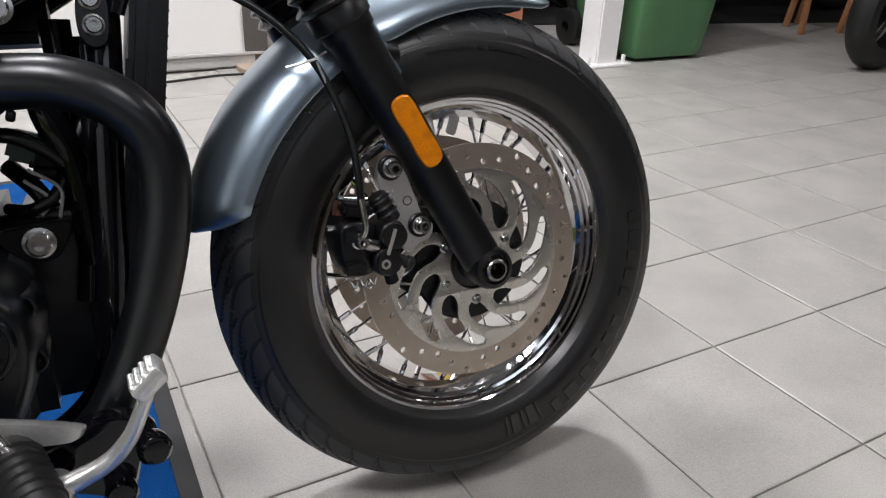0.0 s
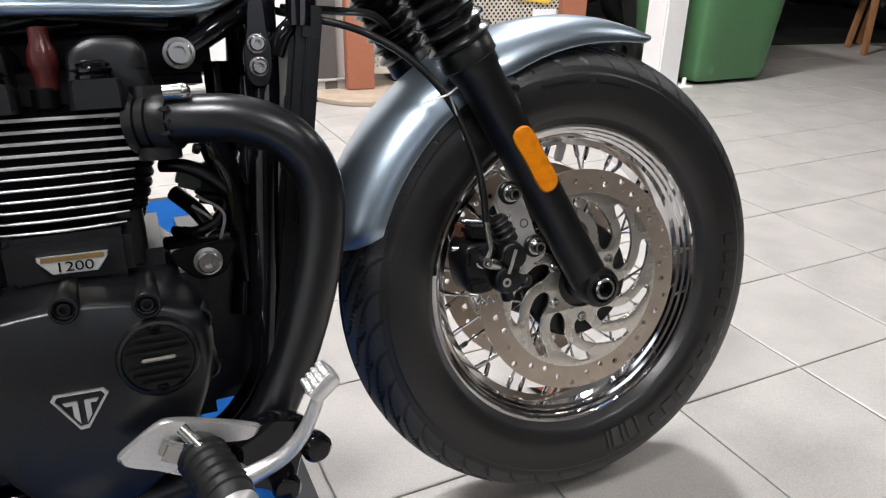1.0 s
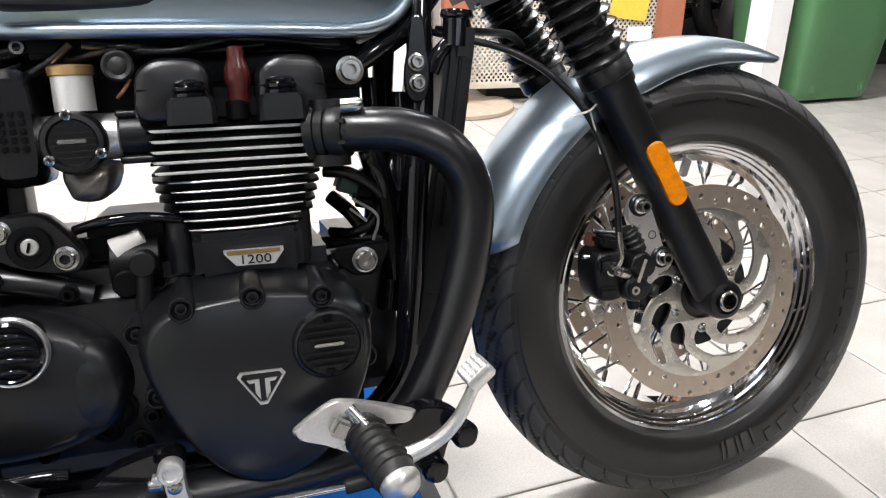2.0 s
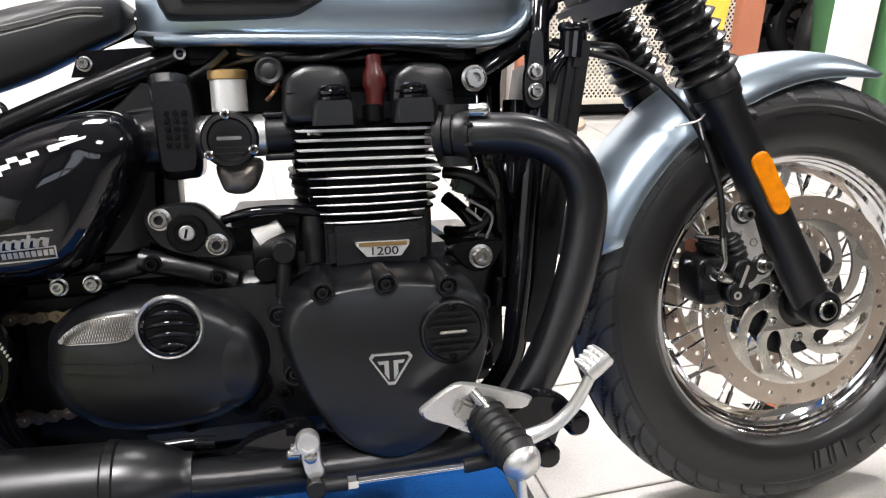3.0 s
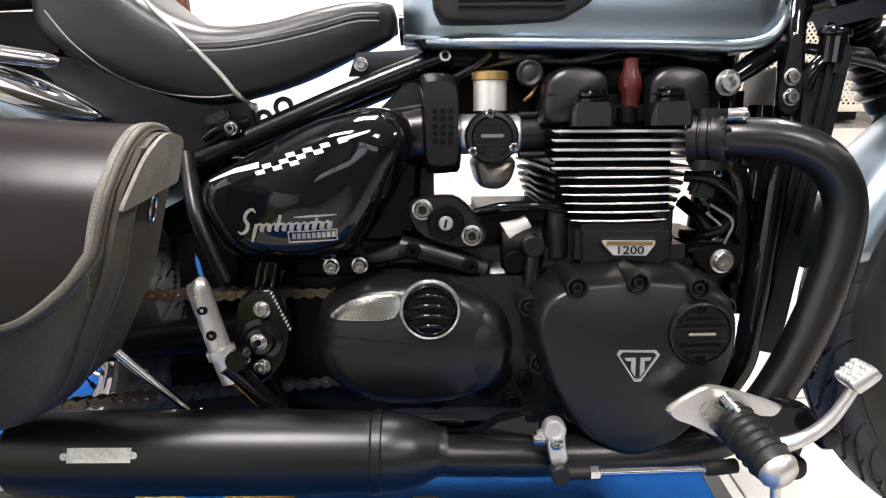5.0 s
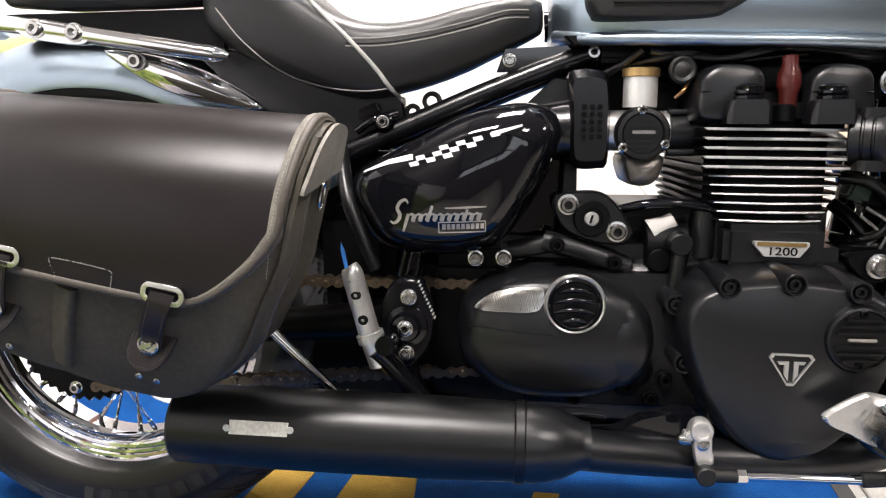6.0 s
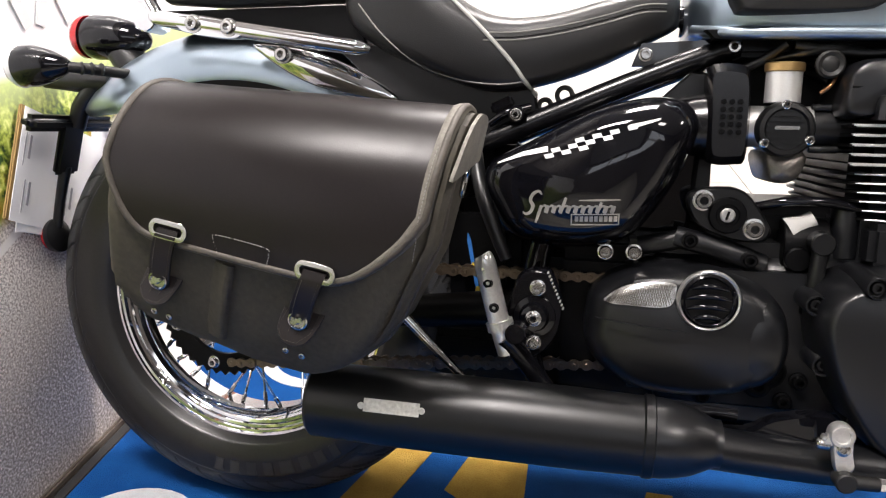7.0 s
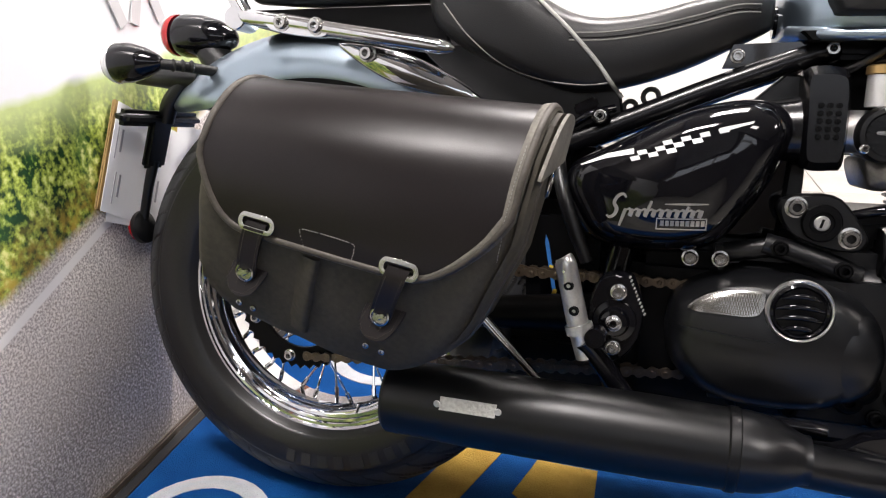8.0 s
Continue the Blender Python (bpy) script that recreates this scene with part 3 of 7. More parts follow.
def far_motorcycle(m, label):
    b = thing("motorcycle", label, "motorcycle", m, group="motorcycles at the back")
    for x in (0, 1.4):
        part("tyre", tyre_ring((x, 0, 0.31), 0.31, 0.06), RUBBER, b)
        wheel = part("rim", lathe([(-0.05, 0.215), (-0.05, 0.2), (0.05, 0.2), (0.05, 0.215)], (x, 0, 0.31), (0, 1, 0), 40, True), SATIN, b)
        part("hub", cyl((x, -0.07, 0.31), (x, 0.07, 0.31), 0.05), DARK, wheel)
        spoke = part("spoke", joined(*[cyl((x + 0.05 * math.cos(a), s * 0.02, 0.31 + 0.05 * math.sin(a)), (x + 0.2 * math.cos(a + 0.2), s * 0.02, 0.31 + 0.2 * math.sin(a + 0.2)), 0.009, 8) for k in range(5) for s in (-1, 1) for a in [k * 2 * math.pi / 5 + s * 0.1]]), SATIN, wheel)
        part("brake_disc", lathe([(0, 0.11), (0, 0.15), (0.004, 0.15), (0.004, 0.11)], (x, -0.07, 0.31), (0, 1, 0), 40, True), STEEL, wheel)
    part("fork", joined(*[cyl((1.4, s * 0.09, 0.31), (1.1, s * 0.09, 0.95), 0.028) for s in (-1, 1)]), SATIN, b)
    part("engine", box((0.7, 0, 0.42), (0.5, 0.34, 0.36), bev=0.06, seg=3), DARK, b)
    part("exhaust", tube([(0.95, -0.15, 0.5), (1.0, -0.17, 0.3), (0.8, -0.18, 0.2), (0.1, -0.2, 0.28)], [0.022, 0.022, 0.024, 0.045]), STEEL, b)
    part("tank", dome(rounded([(0.5, 0.72), (0.55, 0.9), (0.8, 0.98), (1.05, 0.92), (1.05, 0.75), (0.8, 0.7)]), 0.0, -0.15, base=0.15), GLOSS, b)
    part("seat", box((0.25, 0, 0.8), (0.6, 0.24, 0.1), bev=0.04, seg=3), VINYL, b)
    part("frame", joined(tube([(0.1, -0.1, 0.75), (0.5, -0.12, 0.7), (1.05, -0.05, 0.8)], 0.016), tube([(1.05, -0.1, 0.8), (1.0, -0.12, 0.3), (0.5, -0.12, 0.2), (0.0, -0.1, 0.31)], 0.018)), SATIN, b)
    for s in (-1, 1):
        part("engine_cover", lathe([(0, 0.1), (0.03, 0.1), (0.045, 0.085), (0.05, 0.06), (0.05, 0)], (0.62, s * 0.16, 0.38), (0, s, 0), 28), GLOSS, b)
        part("engine_cover", lathe([(0, 0.075), (0.03, 0.075), (0.04, 0.06), (0.042, 0)], (0.84, s * 0.16, 0.36), (0, s, 0), 28), SATIN, b)
        for k in range(7):
            a = k * 2 * math.pi / 7
            part("cover_bolt", bolt((0.62 + 0.088 * math.cos(a), s * 0.196, 0.38 + 0.088 * math.sin(a)), 0.009, 0.008, (0, s, 0)), STEEL, b)
        for k in range(5):
            part("fin", box((0.78, s * 0.1, 0.56 + 0.022 * k), (0.22, 0.14, 0.007), bev=0.002), SATIN, b)
        part("brake_hose", tube([(1.08, s * 0.1, 0.95), (1.3, s * 0.16, 0.8), (1.36, s * 0.13, 0.55), (1.38, s * 0.11, 0.4)], 0.008, 8), HOSE, b)
        part("brake_caliper", box((1.3, s * 0.085, 0.38), (0.07, 0.05, 0.1), (0, -20, 0), bev=0.015), GLOSS, b)
        part("wiring", tube([(0.45, s * 0.13, 0.66), (0.62, s * 0.17, 0.56), (0.85, s * 0.16, 0.62), (1.0, s * 0.1, 0.7)], 0.009, 8), RUBBER, b)
        part("side_panel", dome(rounded([(0.3, 0.48), (0.32, 0.66), (0.5, 0.7), (0.54, 0.55), (0.45, 0.46)], 4), s * 0.1, s * 0.16, base=0), GLOSS, b)
        part("foot_peg", cyl((0.5, s * 0.17, 0.32), (0.5, s * 0.3, 0.32), 0.014), STEEL, b)
    return b


far_motorcycle(pose(3.95, 3.3, 0.0, -4, 0, 22), "black motorcycle parked behind the white pillar")
far_motorcycle(pose(6.15, 2.25, 0.0, -4, 0, 192), "black motorcycle parked on the open tiled floor")
far_motorcycle(pose(6.45, 3.75, 0.008, 4, 0, 172), "dark motorcycle standing deeper in the showroom")
far_motorcycle(pose(7.4, 5.0, 0.008, 4, 0, 168), "dark motorcycle standing at the far wall")
rug = structure("floor_covering", box((5.95, 5.1, 0.004), (4.7, 3.7, 0.008), (0, 0, -6), bev=0.003), RUG, "black floor covering under the far motorcycles")
far_motorcycle(pose(4.3, 4.1, 0.008, 4, 0, 185), "dark motorcycle standing behind the display stand")

chair = thing("wooden_chair", "chair with orange-brown wooden legs at the back", "chair", pose(5.42, 3.05, 0))
for dx, dy in ((-0.19, -0.19), (0.02, 0.1), (0.2, -0.19), (0.22, 0.19)):
    part("leg", box((dx, dy, 0.22), (0.035, 0.035, 0.44), (4, 6 if dx > 0 else -6, 0), bev=0.005), CHAIR_WOOD, chair)
part("seat", box((0, 0, 0.45), (0.44, 0.44, 0.035), bev=0.01), CHAIR_WOOD, chair)
part("backrest", box((0, 0.2, 0.72), (0.42, 0.025, 0.3), bev=0.008), CHAIR_WOOD, chair)

cable = thing("floor_cable", "thin black cable lying along the white wall", "cable", pose(0, 0, 0))
part("sheath", tube([(0.8, 2.5, 0.006), (1.2, 2.42, 0.006), (1.5, 2.5, 0.006), (1.75, 2.56, 0.006), (2.0, 3.0, 0.03)], 0.005, 8), RUBBER, cable)


# ---------------------------------------------------------------- the motorcycle
# Its own axes: x ahead, y to its left, z up from the ground; it leans on its stand.
BIKE = pose(0.05, -0.09, 0.006, 0, 0, 3.0) @ pose(0, 0, 0, -12.5, 0, 0) @ pose(0, 0, -0.006)
bike = thing("motorcycle", "silver-grey and black cruiser motorcycle leaning on its stand, on the mat", "motorcycle", BIKE)

FW = Vector((1.465, -0.03, 0.3255))
RW = Vector((0.0, 0.0, 0.326))


def make_tyre(c, half, r, bead=0.216, seg=1120):
    """A tyre with its tread grooves pressed in."""
    keys = [(-0.72, bead), (-0.88, bead + 0.010), (-0.985, bead + 0.027), (-1.0, 0.258), (-0.985, 0.270), (-0.955, 0.279), (-0.9, 0.289), (-0.8, 0.299), (-0.66, r - 0.0135), (-0.45, r - 0.006), (-0.22, r - 0.0015), (0.0, r)]
    keys = keys + [(-a, b) for a, b in keys[-2::-1]]
    prof = [(v[0] * half, v[1]) for v in spline([(a, b, 0) for a, b in keys], 5)]
    k = len(prof)
    bm = bmesh.new()
    rows, tops = [], []
    pitch = 2 * math.pi / 45
    for i in range(seg):
        th = 2 * math.pi * i / seg
        row = []
        for yy, rr in prof:
            q = abs(yy) / half
            cut = 0.0
            if rr > 0.2785:
                off = 0.0 if yy < 0 else pitch / 2
                ph = (th + off - 0.3 * (1 - q) - 0.07 * math.sin(q * 5)) % pitch
                wide = 0.0175 * min(1.0, (0.95 - q) / 0.4 + 0.35)
                if 0.14 < q < 0.945 and ph < wide:
                    cut = 0.0055
                ph2 = (th + off + pitch * 0.5 - 0.24 * (1 - q)) % pitch
                if 0.45 < q < 0.74 and ph2 < 0.012:
                    cut = 0.004
                if q < 0.1 and abs(yy) < 0.0035:
                    cut = 0.004
            elif rr > 0.2755:
                cut = 0.0014
            elif bead + 0.0095 < rr < bead + 0.012:
                cut = 0.001
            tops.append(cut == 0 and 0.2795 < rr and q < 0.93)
            rr -= cut
            row.append(bm.verts.new((c.x + rr * math.cos(th), c.y + yy, c.z + rr * math.sin(th))))
        rows.append(row)
    for i in range(seg):
        a, b = rows[i], rows[(i + 1) % seg]
        for j in range(k - 1):
            f = bm.faces.new((a[j], b[j], b[j + 1], a[j + 1]))
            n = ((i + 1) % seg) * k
            # scuffed tops are paler; part of the grooves' shade is put into this colour
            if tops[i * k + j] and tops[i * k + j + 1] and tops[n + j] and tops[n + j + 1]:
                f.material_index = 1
    bmesh.ops.recalc_face_normals(bm, faces=bm.faces)
    return bm


def make_wheel(name, c, half, r, rim_half, label, spokes=36, shrink=0.0):
    s = rim_half
    half_prof = [(0.0, 0.2175), (0.0016, 0.2158), (0.0012, 0.2128), (-0.002, 0.2116), (-0.003, 0.2084), (-0.009, 0.2072), (-0.0105, 0.2036), (-0.016, 0.2026), (-0.018, 0.1985), (-0.026, 0.1955), (-s * 0.7, 0.1865)]
    prof = [(-s - a, b) for a, b in half_prof] + [(s + a, b) for a, b in half_prof[::-1]] + [(s - 0.003, 0.2175), (s - 0.005, 0.2155), (s * 0.4, 0.199), (-s * 0.4, 0.199), (-s + 0.005, 0.2155), (-s + 0.003, 0.2175)]
    prof = [(a, b - shrink) for a, b in prof]
    rim = part(name, lathe(prof, c, (0, 1, 0), 144, True), CHROME, bike, label, sharp=22)
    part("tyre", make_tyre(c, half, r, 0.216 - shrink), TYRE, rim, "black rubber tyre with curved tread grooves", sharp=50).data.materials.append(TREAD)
    hub = part("hub", lathe([(-0.065, 0), (-0.065, 0.03), (-0.058, 0.05), (-0.05, 0.05), (-0.045, 0.036), (0.045, 0.036), (0.05, 0.05), (0.058, 0.05), (0.065, 0.03), (0.065, 0)], c, (0, 1, 0), 40), SATIN, rim)
    made = {}
    for k in range(spokes):
        side, lead = (-1, 1)[k % 2], (-1, 1)[(k // 2) % 2]
        key = (side, lead)
        turn = Matrix.Translation(c) @ Matrix.Rotation(2 * math.pi * k / spokes, 4, "Y")
        if key not in made:
            a = lead * 0.85
            p0 = (0.046 * math.cos(a), side * 0.054, 0.046 * math.sin(a))
            p1 = (0.187 - shrink, side * 0.008, 0.0)
            d = (Vector(p1) - Vector(p0)).normalized()
            bm = joined(cyl(p0, p1, 0.0018, 8, 0.0003), cyl(Vector(p1) - d * 0.018, p1, 0.0036, 8, 0.0008), cyl(Vector(p0) - Vector((0, side * 0.004, 0)), Vector(p0) + Vector((0, side * 0.003, 0)), 0.0035, 8, 0.0008))
            made[key] = part("spoke", bm, CHROME, rim)
            made[key].matrix_basis = turn
        else:
            again(made[key], rim, turn)
    return rim


def letter_blocks(parent, c, r, y, a0, widths, m, gap=0.012, height=0.013):
    """Raised blocks along an arc of a sidewall, in place of a tyre's name."""
    a = a0
    for w in widths:
        bm = bmesh.new()
        n = 4
        vs = []
        for i in range(n + 1):
            t = a + w * i / n
            vs.append([bm.verts.new((c.x + rr * math.cos(t), y + dy, c.z + rr * math.sin(t))) for rr, dy in ((r - height, 0.0016), (r - height, 0), (r, 0), (r, 0.0016))])
        for p, q in zip(vs, vs[1:]):
            for j in range(3):
                bm.faces.new((p[j], p[j + 1], q[j + 1], q[j]))
        bm.faces.new(vs[0])
        bm.faces.new(vs[-1][::-1])
        part("letter_block", bm, m, parent)
        a += w + gap


front = make_wheel("front_wheel", FW, 0.0645, 0.3185, 0.045, "chrome spoked front wheel with twin discs", shrink=0.0055)
rear = make_wheel("rear_wheel", RW, 0.074, 0.323, 0.052, "chrome spoked rear wheel behind the saddlebag")


def teardrop(a0, n=16):
    """One swept opening of a disc's carrier: a fat inner end and a thin outer tail."""
    mid = []
    for i in range(n + 1):
        t = i / n
        r, a = 0.0525 + 0.0605 * t, a0 + 0.22 * t + 0.62 * t ** 1.7
        mid.append(Vector((FW.x + r * math.cos(a), FW.z + r * math.sin(a))))
    left, right = [], []
    for i, p in enumerate(mid):
        t = i / n
        d = (mid[min(i + 1, n)] - mid[max(i - 1, 0)]).normalized()
        w = 0.0122 * math.sqrt(max(0.0, 1 - ((t - 0.3) / 0.31) ** 2)) if t < 0.3 else 0.0122 - 0.0052 * ((t - 0.3) / 0.7) ** 0.8
        w *= 1.0 if t < 0.97 else 0.5
        nrm = Vector((-d.y, d.x)) * max(w, 0.0006)
        left.append(tuple(p + nrm))
        right.append(tuple(p - nrm))
    return left + right[::-1]


def make_disc(y):
    holes = [circle(FW.x + rr * math.cos(a), FW.z + rr * math.sin(a), 0.0041, 10) for k in range(36) for rr, a in [((0.129, 0.137, 0.145, 0.134)[k % 4], k * 2 * math.pi / 36 + 0.04)]]
    ring = part("brake_disc", cutout([circle(FW.x, FW.z, 0.152, 96), circle(FW.x, FW.z, 0.1205, 96)] + holes, y - 0.0025, y + 0.0025), WORN_STEEL, front, "drilled brake disc, brown worn face", sharp=30)
    slots = [teardrop(k * 2 * math.pi / 10 + 0.2) for k in range(10)]
    part("disc_carrier", cutout([circle(FW.x, FW.z, 0.1207, 96), circle(FW.x, FW.z, 0.036, 40)] + slots, y - 0.003, y + 0.002, 0.0004), DISC_STEEL, front, "swept steel disc carrier", sharp=30)
    sgn = -1 if y < FW.y else 1
    part("hub_flange", lathe([(0.0, 0.03), (0.0, 0.078), (0.004, 0.081), (0.006, 0.03)], (FW.x, y - sgn * 0.009, FW.z), (0, 1, 0), 48, True), SATIN, front)
    for k in range(6):
        a = k * math.pi / 3 + 0.5
        part("disc_bolt", bolt((FW.x + 0.05 * math.cos(a), y + sgn * 0.003, FW.z + 0.05 * math.sin(a)), 0.0055, 0.004, (0, sgn, 0)), STEEL, front)


make_disc(FW.y - 0.064)
make_disc(FW.y + 0.064)
letter_blocks(front, FW, 0.272, FW.y - 0.0668, -1.12, (0.05, 0.085, 0.07, 0.06, 0.06, 0.06), TYRE_MARK, 0.05, 0.019)
letter_blocks(front, FW, 0.266, FW.y - 0.0666, -0.38, (0.06, 0.06, 0.06, 0.06, 0.06), TYRE, 0.05, 0.018)
letter_blocks(front, FW, 0.264, FW.y - 0.067, -1.42, (0.015, 0.05, 0.015, 0.05, 0.015), TYRE_MARK, 0.02, 0.03)
letter_blocks(front, FW, 0.268, FW.y - 0.0668, 1.25, (0.2, 0.03, 0.22), TYRE, 0.03, 0.003)
letter_blocks(rear, RW, 0.27, RW.y - 0.0748, -1.75, (0.05, 0.06, 0.06, 0.06, 0.085, 0.06, 0.06, 0.05), TYRE_MARK, 0.045, 0.019)
# tyre valve with its balance weight
part("valve", cyl(FW + Vector((-0.03, -0.01, 0.186)), FW + Vector((-0.035, -0.03, 0.155)), 0.006), ALLOY, front)
part("balance_weight", box(FW + Vector((0.0, -0.02, 0.172)), (0.014, 0.006, 0.026), (0, 20, 0), 0.002), ALLOY, front)

# ---- fork
RAKE = Vector((-0.155, 0, 0.288)).normalized()
for side in (-1, 1):
    foot = Vector((1.465, FW.y + side * 0.092, 0.3275))
    across = Vector((0, side, 0))
    leg = part("fork_leg", tube([foot - RAKE * 0.012, foot + RAKE * 0.02, foot + RAKE * 0.1, foot + RAKE * 0.30, foot + RAKE * 0.325, foot + RAKE * 0.36], [0.024, 0.026, 0.0255, 0.027, 0.031, 0.032], 28), SATIN, bike, "satin black lower fork leg")
    part("axle_clamp", lathe([(-0.03, 0), (-0.03, 0.026), (0.02, 0.027), (0.026, 0.0245), (0.028, 0.019), (0.022, 0.0185), (0.022, 0)], foot, across, 28), SATIN, leg)
    part("axle_end", lathe([(0.0, 0), (0, 0.0142), (0.031, 0.0142), (0.0325, 0.0128), (0.0325, 0.0105), (0.024, 0.0100), (0.024, 0)], foot, across, 32), STEEL, leg, "bright axle end")
    part("axle_socket", lathe([(0.0245, 0), (0.0246, 0.0098), (0.0315, 0.0102), (0.0315, 0.0086), (0.0248, 0.0084), (0.0248, 0)], foot, across, 6), DARK, leg)
    if side < 0:
        part("reflector", moved(prism(rounded([(-0.0115, -0.04), (0.0115, -0.04), (0.013, 0.0), (0.0115, 0.04), (-0.0115, 0.04), (-0.013, 0)], 4), 0, -0.006, 0.002), Matrix.Translation(foot + RAKE * 0.2 + Vector((0.002, -0.0245, 0))) @ pose(0, 0, 0, 0, -28.3, 0)), AMBER, leg, "amber oval reflector")
    lug = part("fork_lug", tube([foot + RAKE * 0.3 - across * 0.01, foot + RAKE * 0.3 + Vector((0.045, -side * 0.02, -0.005))], 0.016), SATIN, leg)
    # ribbed gaiter
    rings, u = [], RAKE.orthogonal().normalized()
    v = RAKE.cross(u)
    n = 66
    base = foot + RAKE * 0.355
    for i in range(n + 1):
        h = 0.135 * i / n
        f = i / 8.25 % 1
        r = 0.0315 + 0.0105 * (1 - abs(2 * f - 1)) ** 0.8 - 0.003 * i / n
        rings.append([base + RAKE * h + (u * math.cos(a) + v * math.sin(a)) * r for a in (2 * math.pi * q / 32 for q in range(32))])
    part("gaiter", loft(rings), GAITER, leg, "ribbed black rubber gaiter", sharp=30)
    part("collar", lathe([(0, 0.0325), (0.002, 0.0345), (0.02, 0.0345), (0.023, 0.0325)], foot + RAKE * 0.335, RAKE, 32), SATIN, leg)
    part("stanchion", cyl(foot + RAKE * 0.48, foot + RAKE * 0.66, 0.022), CHROME, leg)
part("lower_yoke", joined(box((1.218, FW.y, 0.765), (0.09, 0.3, 0.05), (0, -28, 0), 0.02, 4), tube([(1.19, FW.y, 0.76), (1.12, FW.y, 0.9)], 0.03)), DARK, bike, "black lower fork yoke")
part("yoke_bolt", bolt((1.235, FW.y - 0.168, 0.745), 0.009, 0.006), STEEL, bpy.data.objects["lower_yoke"])
part("headstock", tube([(1.17, 0, 0.76), (1.11, 0, 0.93)], 0.035), GLOSS, bike)

# ---- front fender


def fender_shell(c, a0, a1, crown, width, drop, thick, n=48, m=14, tip0=0.0, tip1=0.0):
    """A mudguard over a wheel; tip0 and tip1 narrow its two ends."""
    outer, inner = [], []
    for i in range(n + 1):
        t = i / n
        a = a0 + (a1 - a0) * t
        k = 1.0
        if tip0:
            k *= min(1, 0.16 + 0.84 * min(1, (t / tip0)) ** 0.55)
        if tip1:
            k *= min(1, 0.16 + 0.84 * min(1, ((1 - t) / tip1)) ** 0.55)
        ro, ri = [], []
        for j in range(m + 1):
            s = -1 + 2 * j / m
            yy = math.sin(s * math.pi / 2 * 0.98) * width * (0.35 + 0.65 * k)
            rr = crown - drop * k * (1 - math.cos(s * math.pi / 2)) ** 1.15
            for lst, off in ((ro, 0), (ri, thick)):
                lst.append((c.x + (rr - off) * math.cos(a), c.y + yy * (1 - off / width * 0.6), c.z + (rr - off) * math.sin(a)))
        outer.append(ro)
        inner.append(ri)
    return loft([o + i[::-1] for o, i in zip(outer, inner)])


guard = part("front_fender", fender_shell(FW, radians(166), radians(66), 0.353, 0.079, 0.055, 0.0025, tip0=0.06, tip1=0.42), SILVER, bike, "silver-blue metallic front fender", sharp=50)
for side in (-1, 1):
    part("fender_stay", box((1.335, FW.y + side * 0.088, 0.585), (0.05, 0.006, 0.07), (0, -28, 0), 0.003), SILVER, guard)
    part("stay_bolt", bolt((1.3, FW.y + side * 0.09, 0.6), 0.006, 0.005, (0, side, 0)), STEEL, guard)

# ---- brake caliper
CAL = FW.y - 0.078
bracket = part("caliper_bracket", prism(rounded([(1.3263, 0.4538), (1.3333, 0.474), (1.349, 0.4785), (1.3598, 0.4614), (1.371, 0.4306), (1.3788, 0.4076), (1.3923, 0.393), (1.3884, 0.3775), (1.3741, 0.3716), (1.3626, 0.3625), (1.3531, 0.3695), (1.3515, 0.3867), (1.3445, 0.4058), (1.334, 0.4309)], 4), CAL - 0.014, CAL - 0.025, 0.0025), ALLOY, bike, "cast alloy caliper bracket")
caliper = part("brake_caliper", joined(dome(rounded([(1.274, 0.41), (1.298, 0.416), (1.318, 0.405), (1.323, 0.38), (1.314, 0.353), (1.298, 0.346), (1.278, 0.352), (1.27, 0.38)], 4), CAL - 0.02, CAL - 0.045, 0.2, base=CAL + 0.004), dome(circle(1.33, 0.394, 0.0175, 24), CAL - 0.045, CAL - 0.06, 0.22, 0.7, base=CAL - 0.01), dome(circle(1.3215, 0.3655, 0.0185, 24), CAL - 0.045, CAL - 0.06, 0.22, 0.7, base=CAL - 0.01), box((1.326, CAL - 0.038, 0.38), (0.03, 0.034, 0.03), (0, 15, 0), 0.006)), SATIN, bike, "black twin-piston brake caliper")
for x, z in ((1.33, 0.394), (1.3215, 0.3655)):
    part("piston_cap", lathe([(0, 0.0148), (0.0018, 0.0142), (0.0022, 0.012), (0.0022, 0)], (x, CAL - 0.0592, z), (0, -1, 0), 28), SATIN, caliper)
part("logo_bar", box((1.3245, CAL - 0.0625, 0.389), (0.0042, 0.0014, 0.03), (0, 21, 0), 0.0003), DECAL, caliper, "white maker's mark as a bar")
part("logo_ring", lathe([(0, 0.0028), (0.0008, 0.0028), (0.0008, 0.0055), (0, 0.0055)], (1.3162, CAL - 0.0615, 0.3645), (0, -1, 0), 20, True), DECAL, caliper)
part("slide_boot", joined(cyl((1.3215, CAL - 0.03, 0.437), (1.339, CAL - 0.03, 0.406), 0.0115), *[lathe([(-0.002, 0.0115), (0, 0.0138), (0.002, 0.0115)], Vector((1.3245, CAL - 0.03, 0.4315)) + Vector((0.0044, 0, -0.0078)) * k, (0.5, 0, -0.87), 18) for k in range(3)]), RUBBER, caliper)
part("bridge_web", box((1.296, CAL - 0.03, 0.424), (0.034, 0.03, 0.014), (0, 12, 0), 0.004), SATIN, caliper)
part("body_step", box((1.285, CAL - 0.046, 0.362), (0.026, 0.012, 0.014), bev=0.003), SATIN, caliper)
part("body_step", box((1.283, CAL - 0.046, 0.398), (0.022, 0.012, 0.02), bev=0.004), SATIN, caliper)
part("guide_tail", cyl((1.333, CAL - 0.02, 0.35), (1.338, CAL - 0.02, 0.329), 0.008), SATIN, caliper)
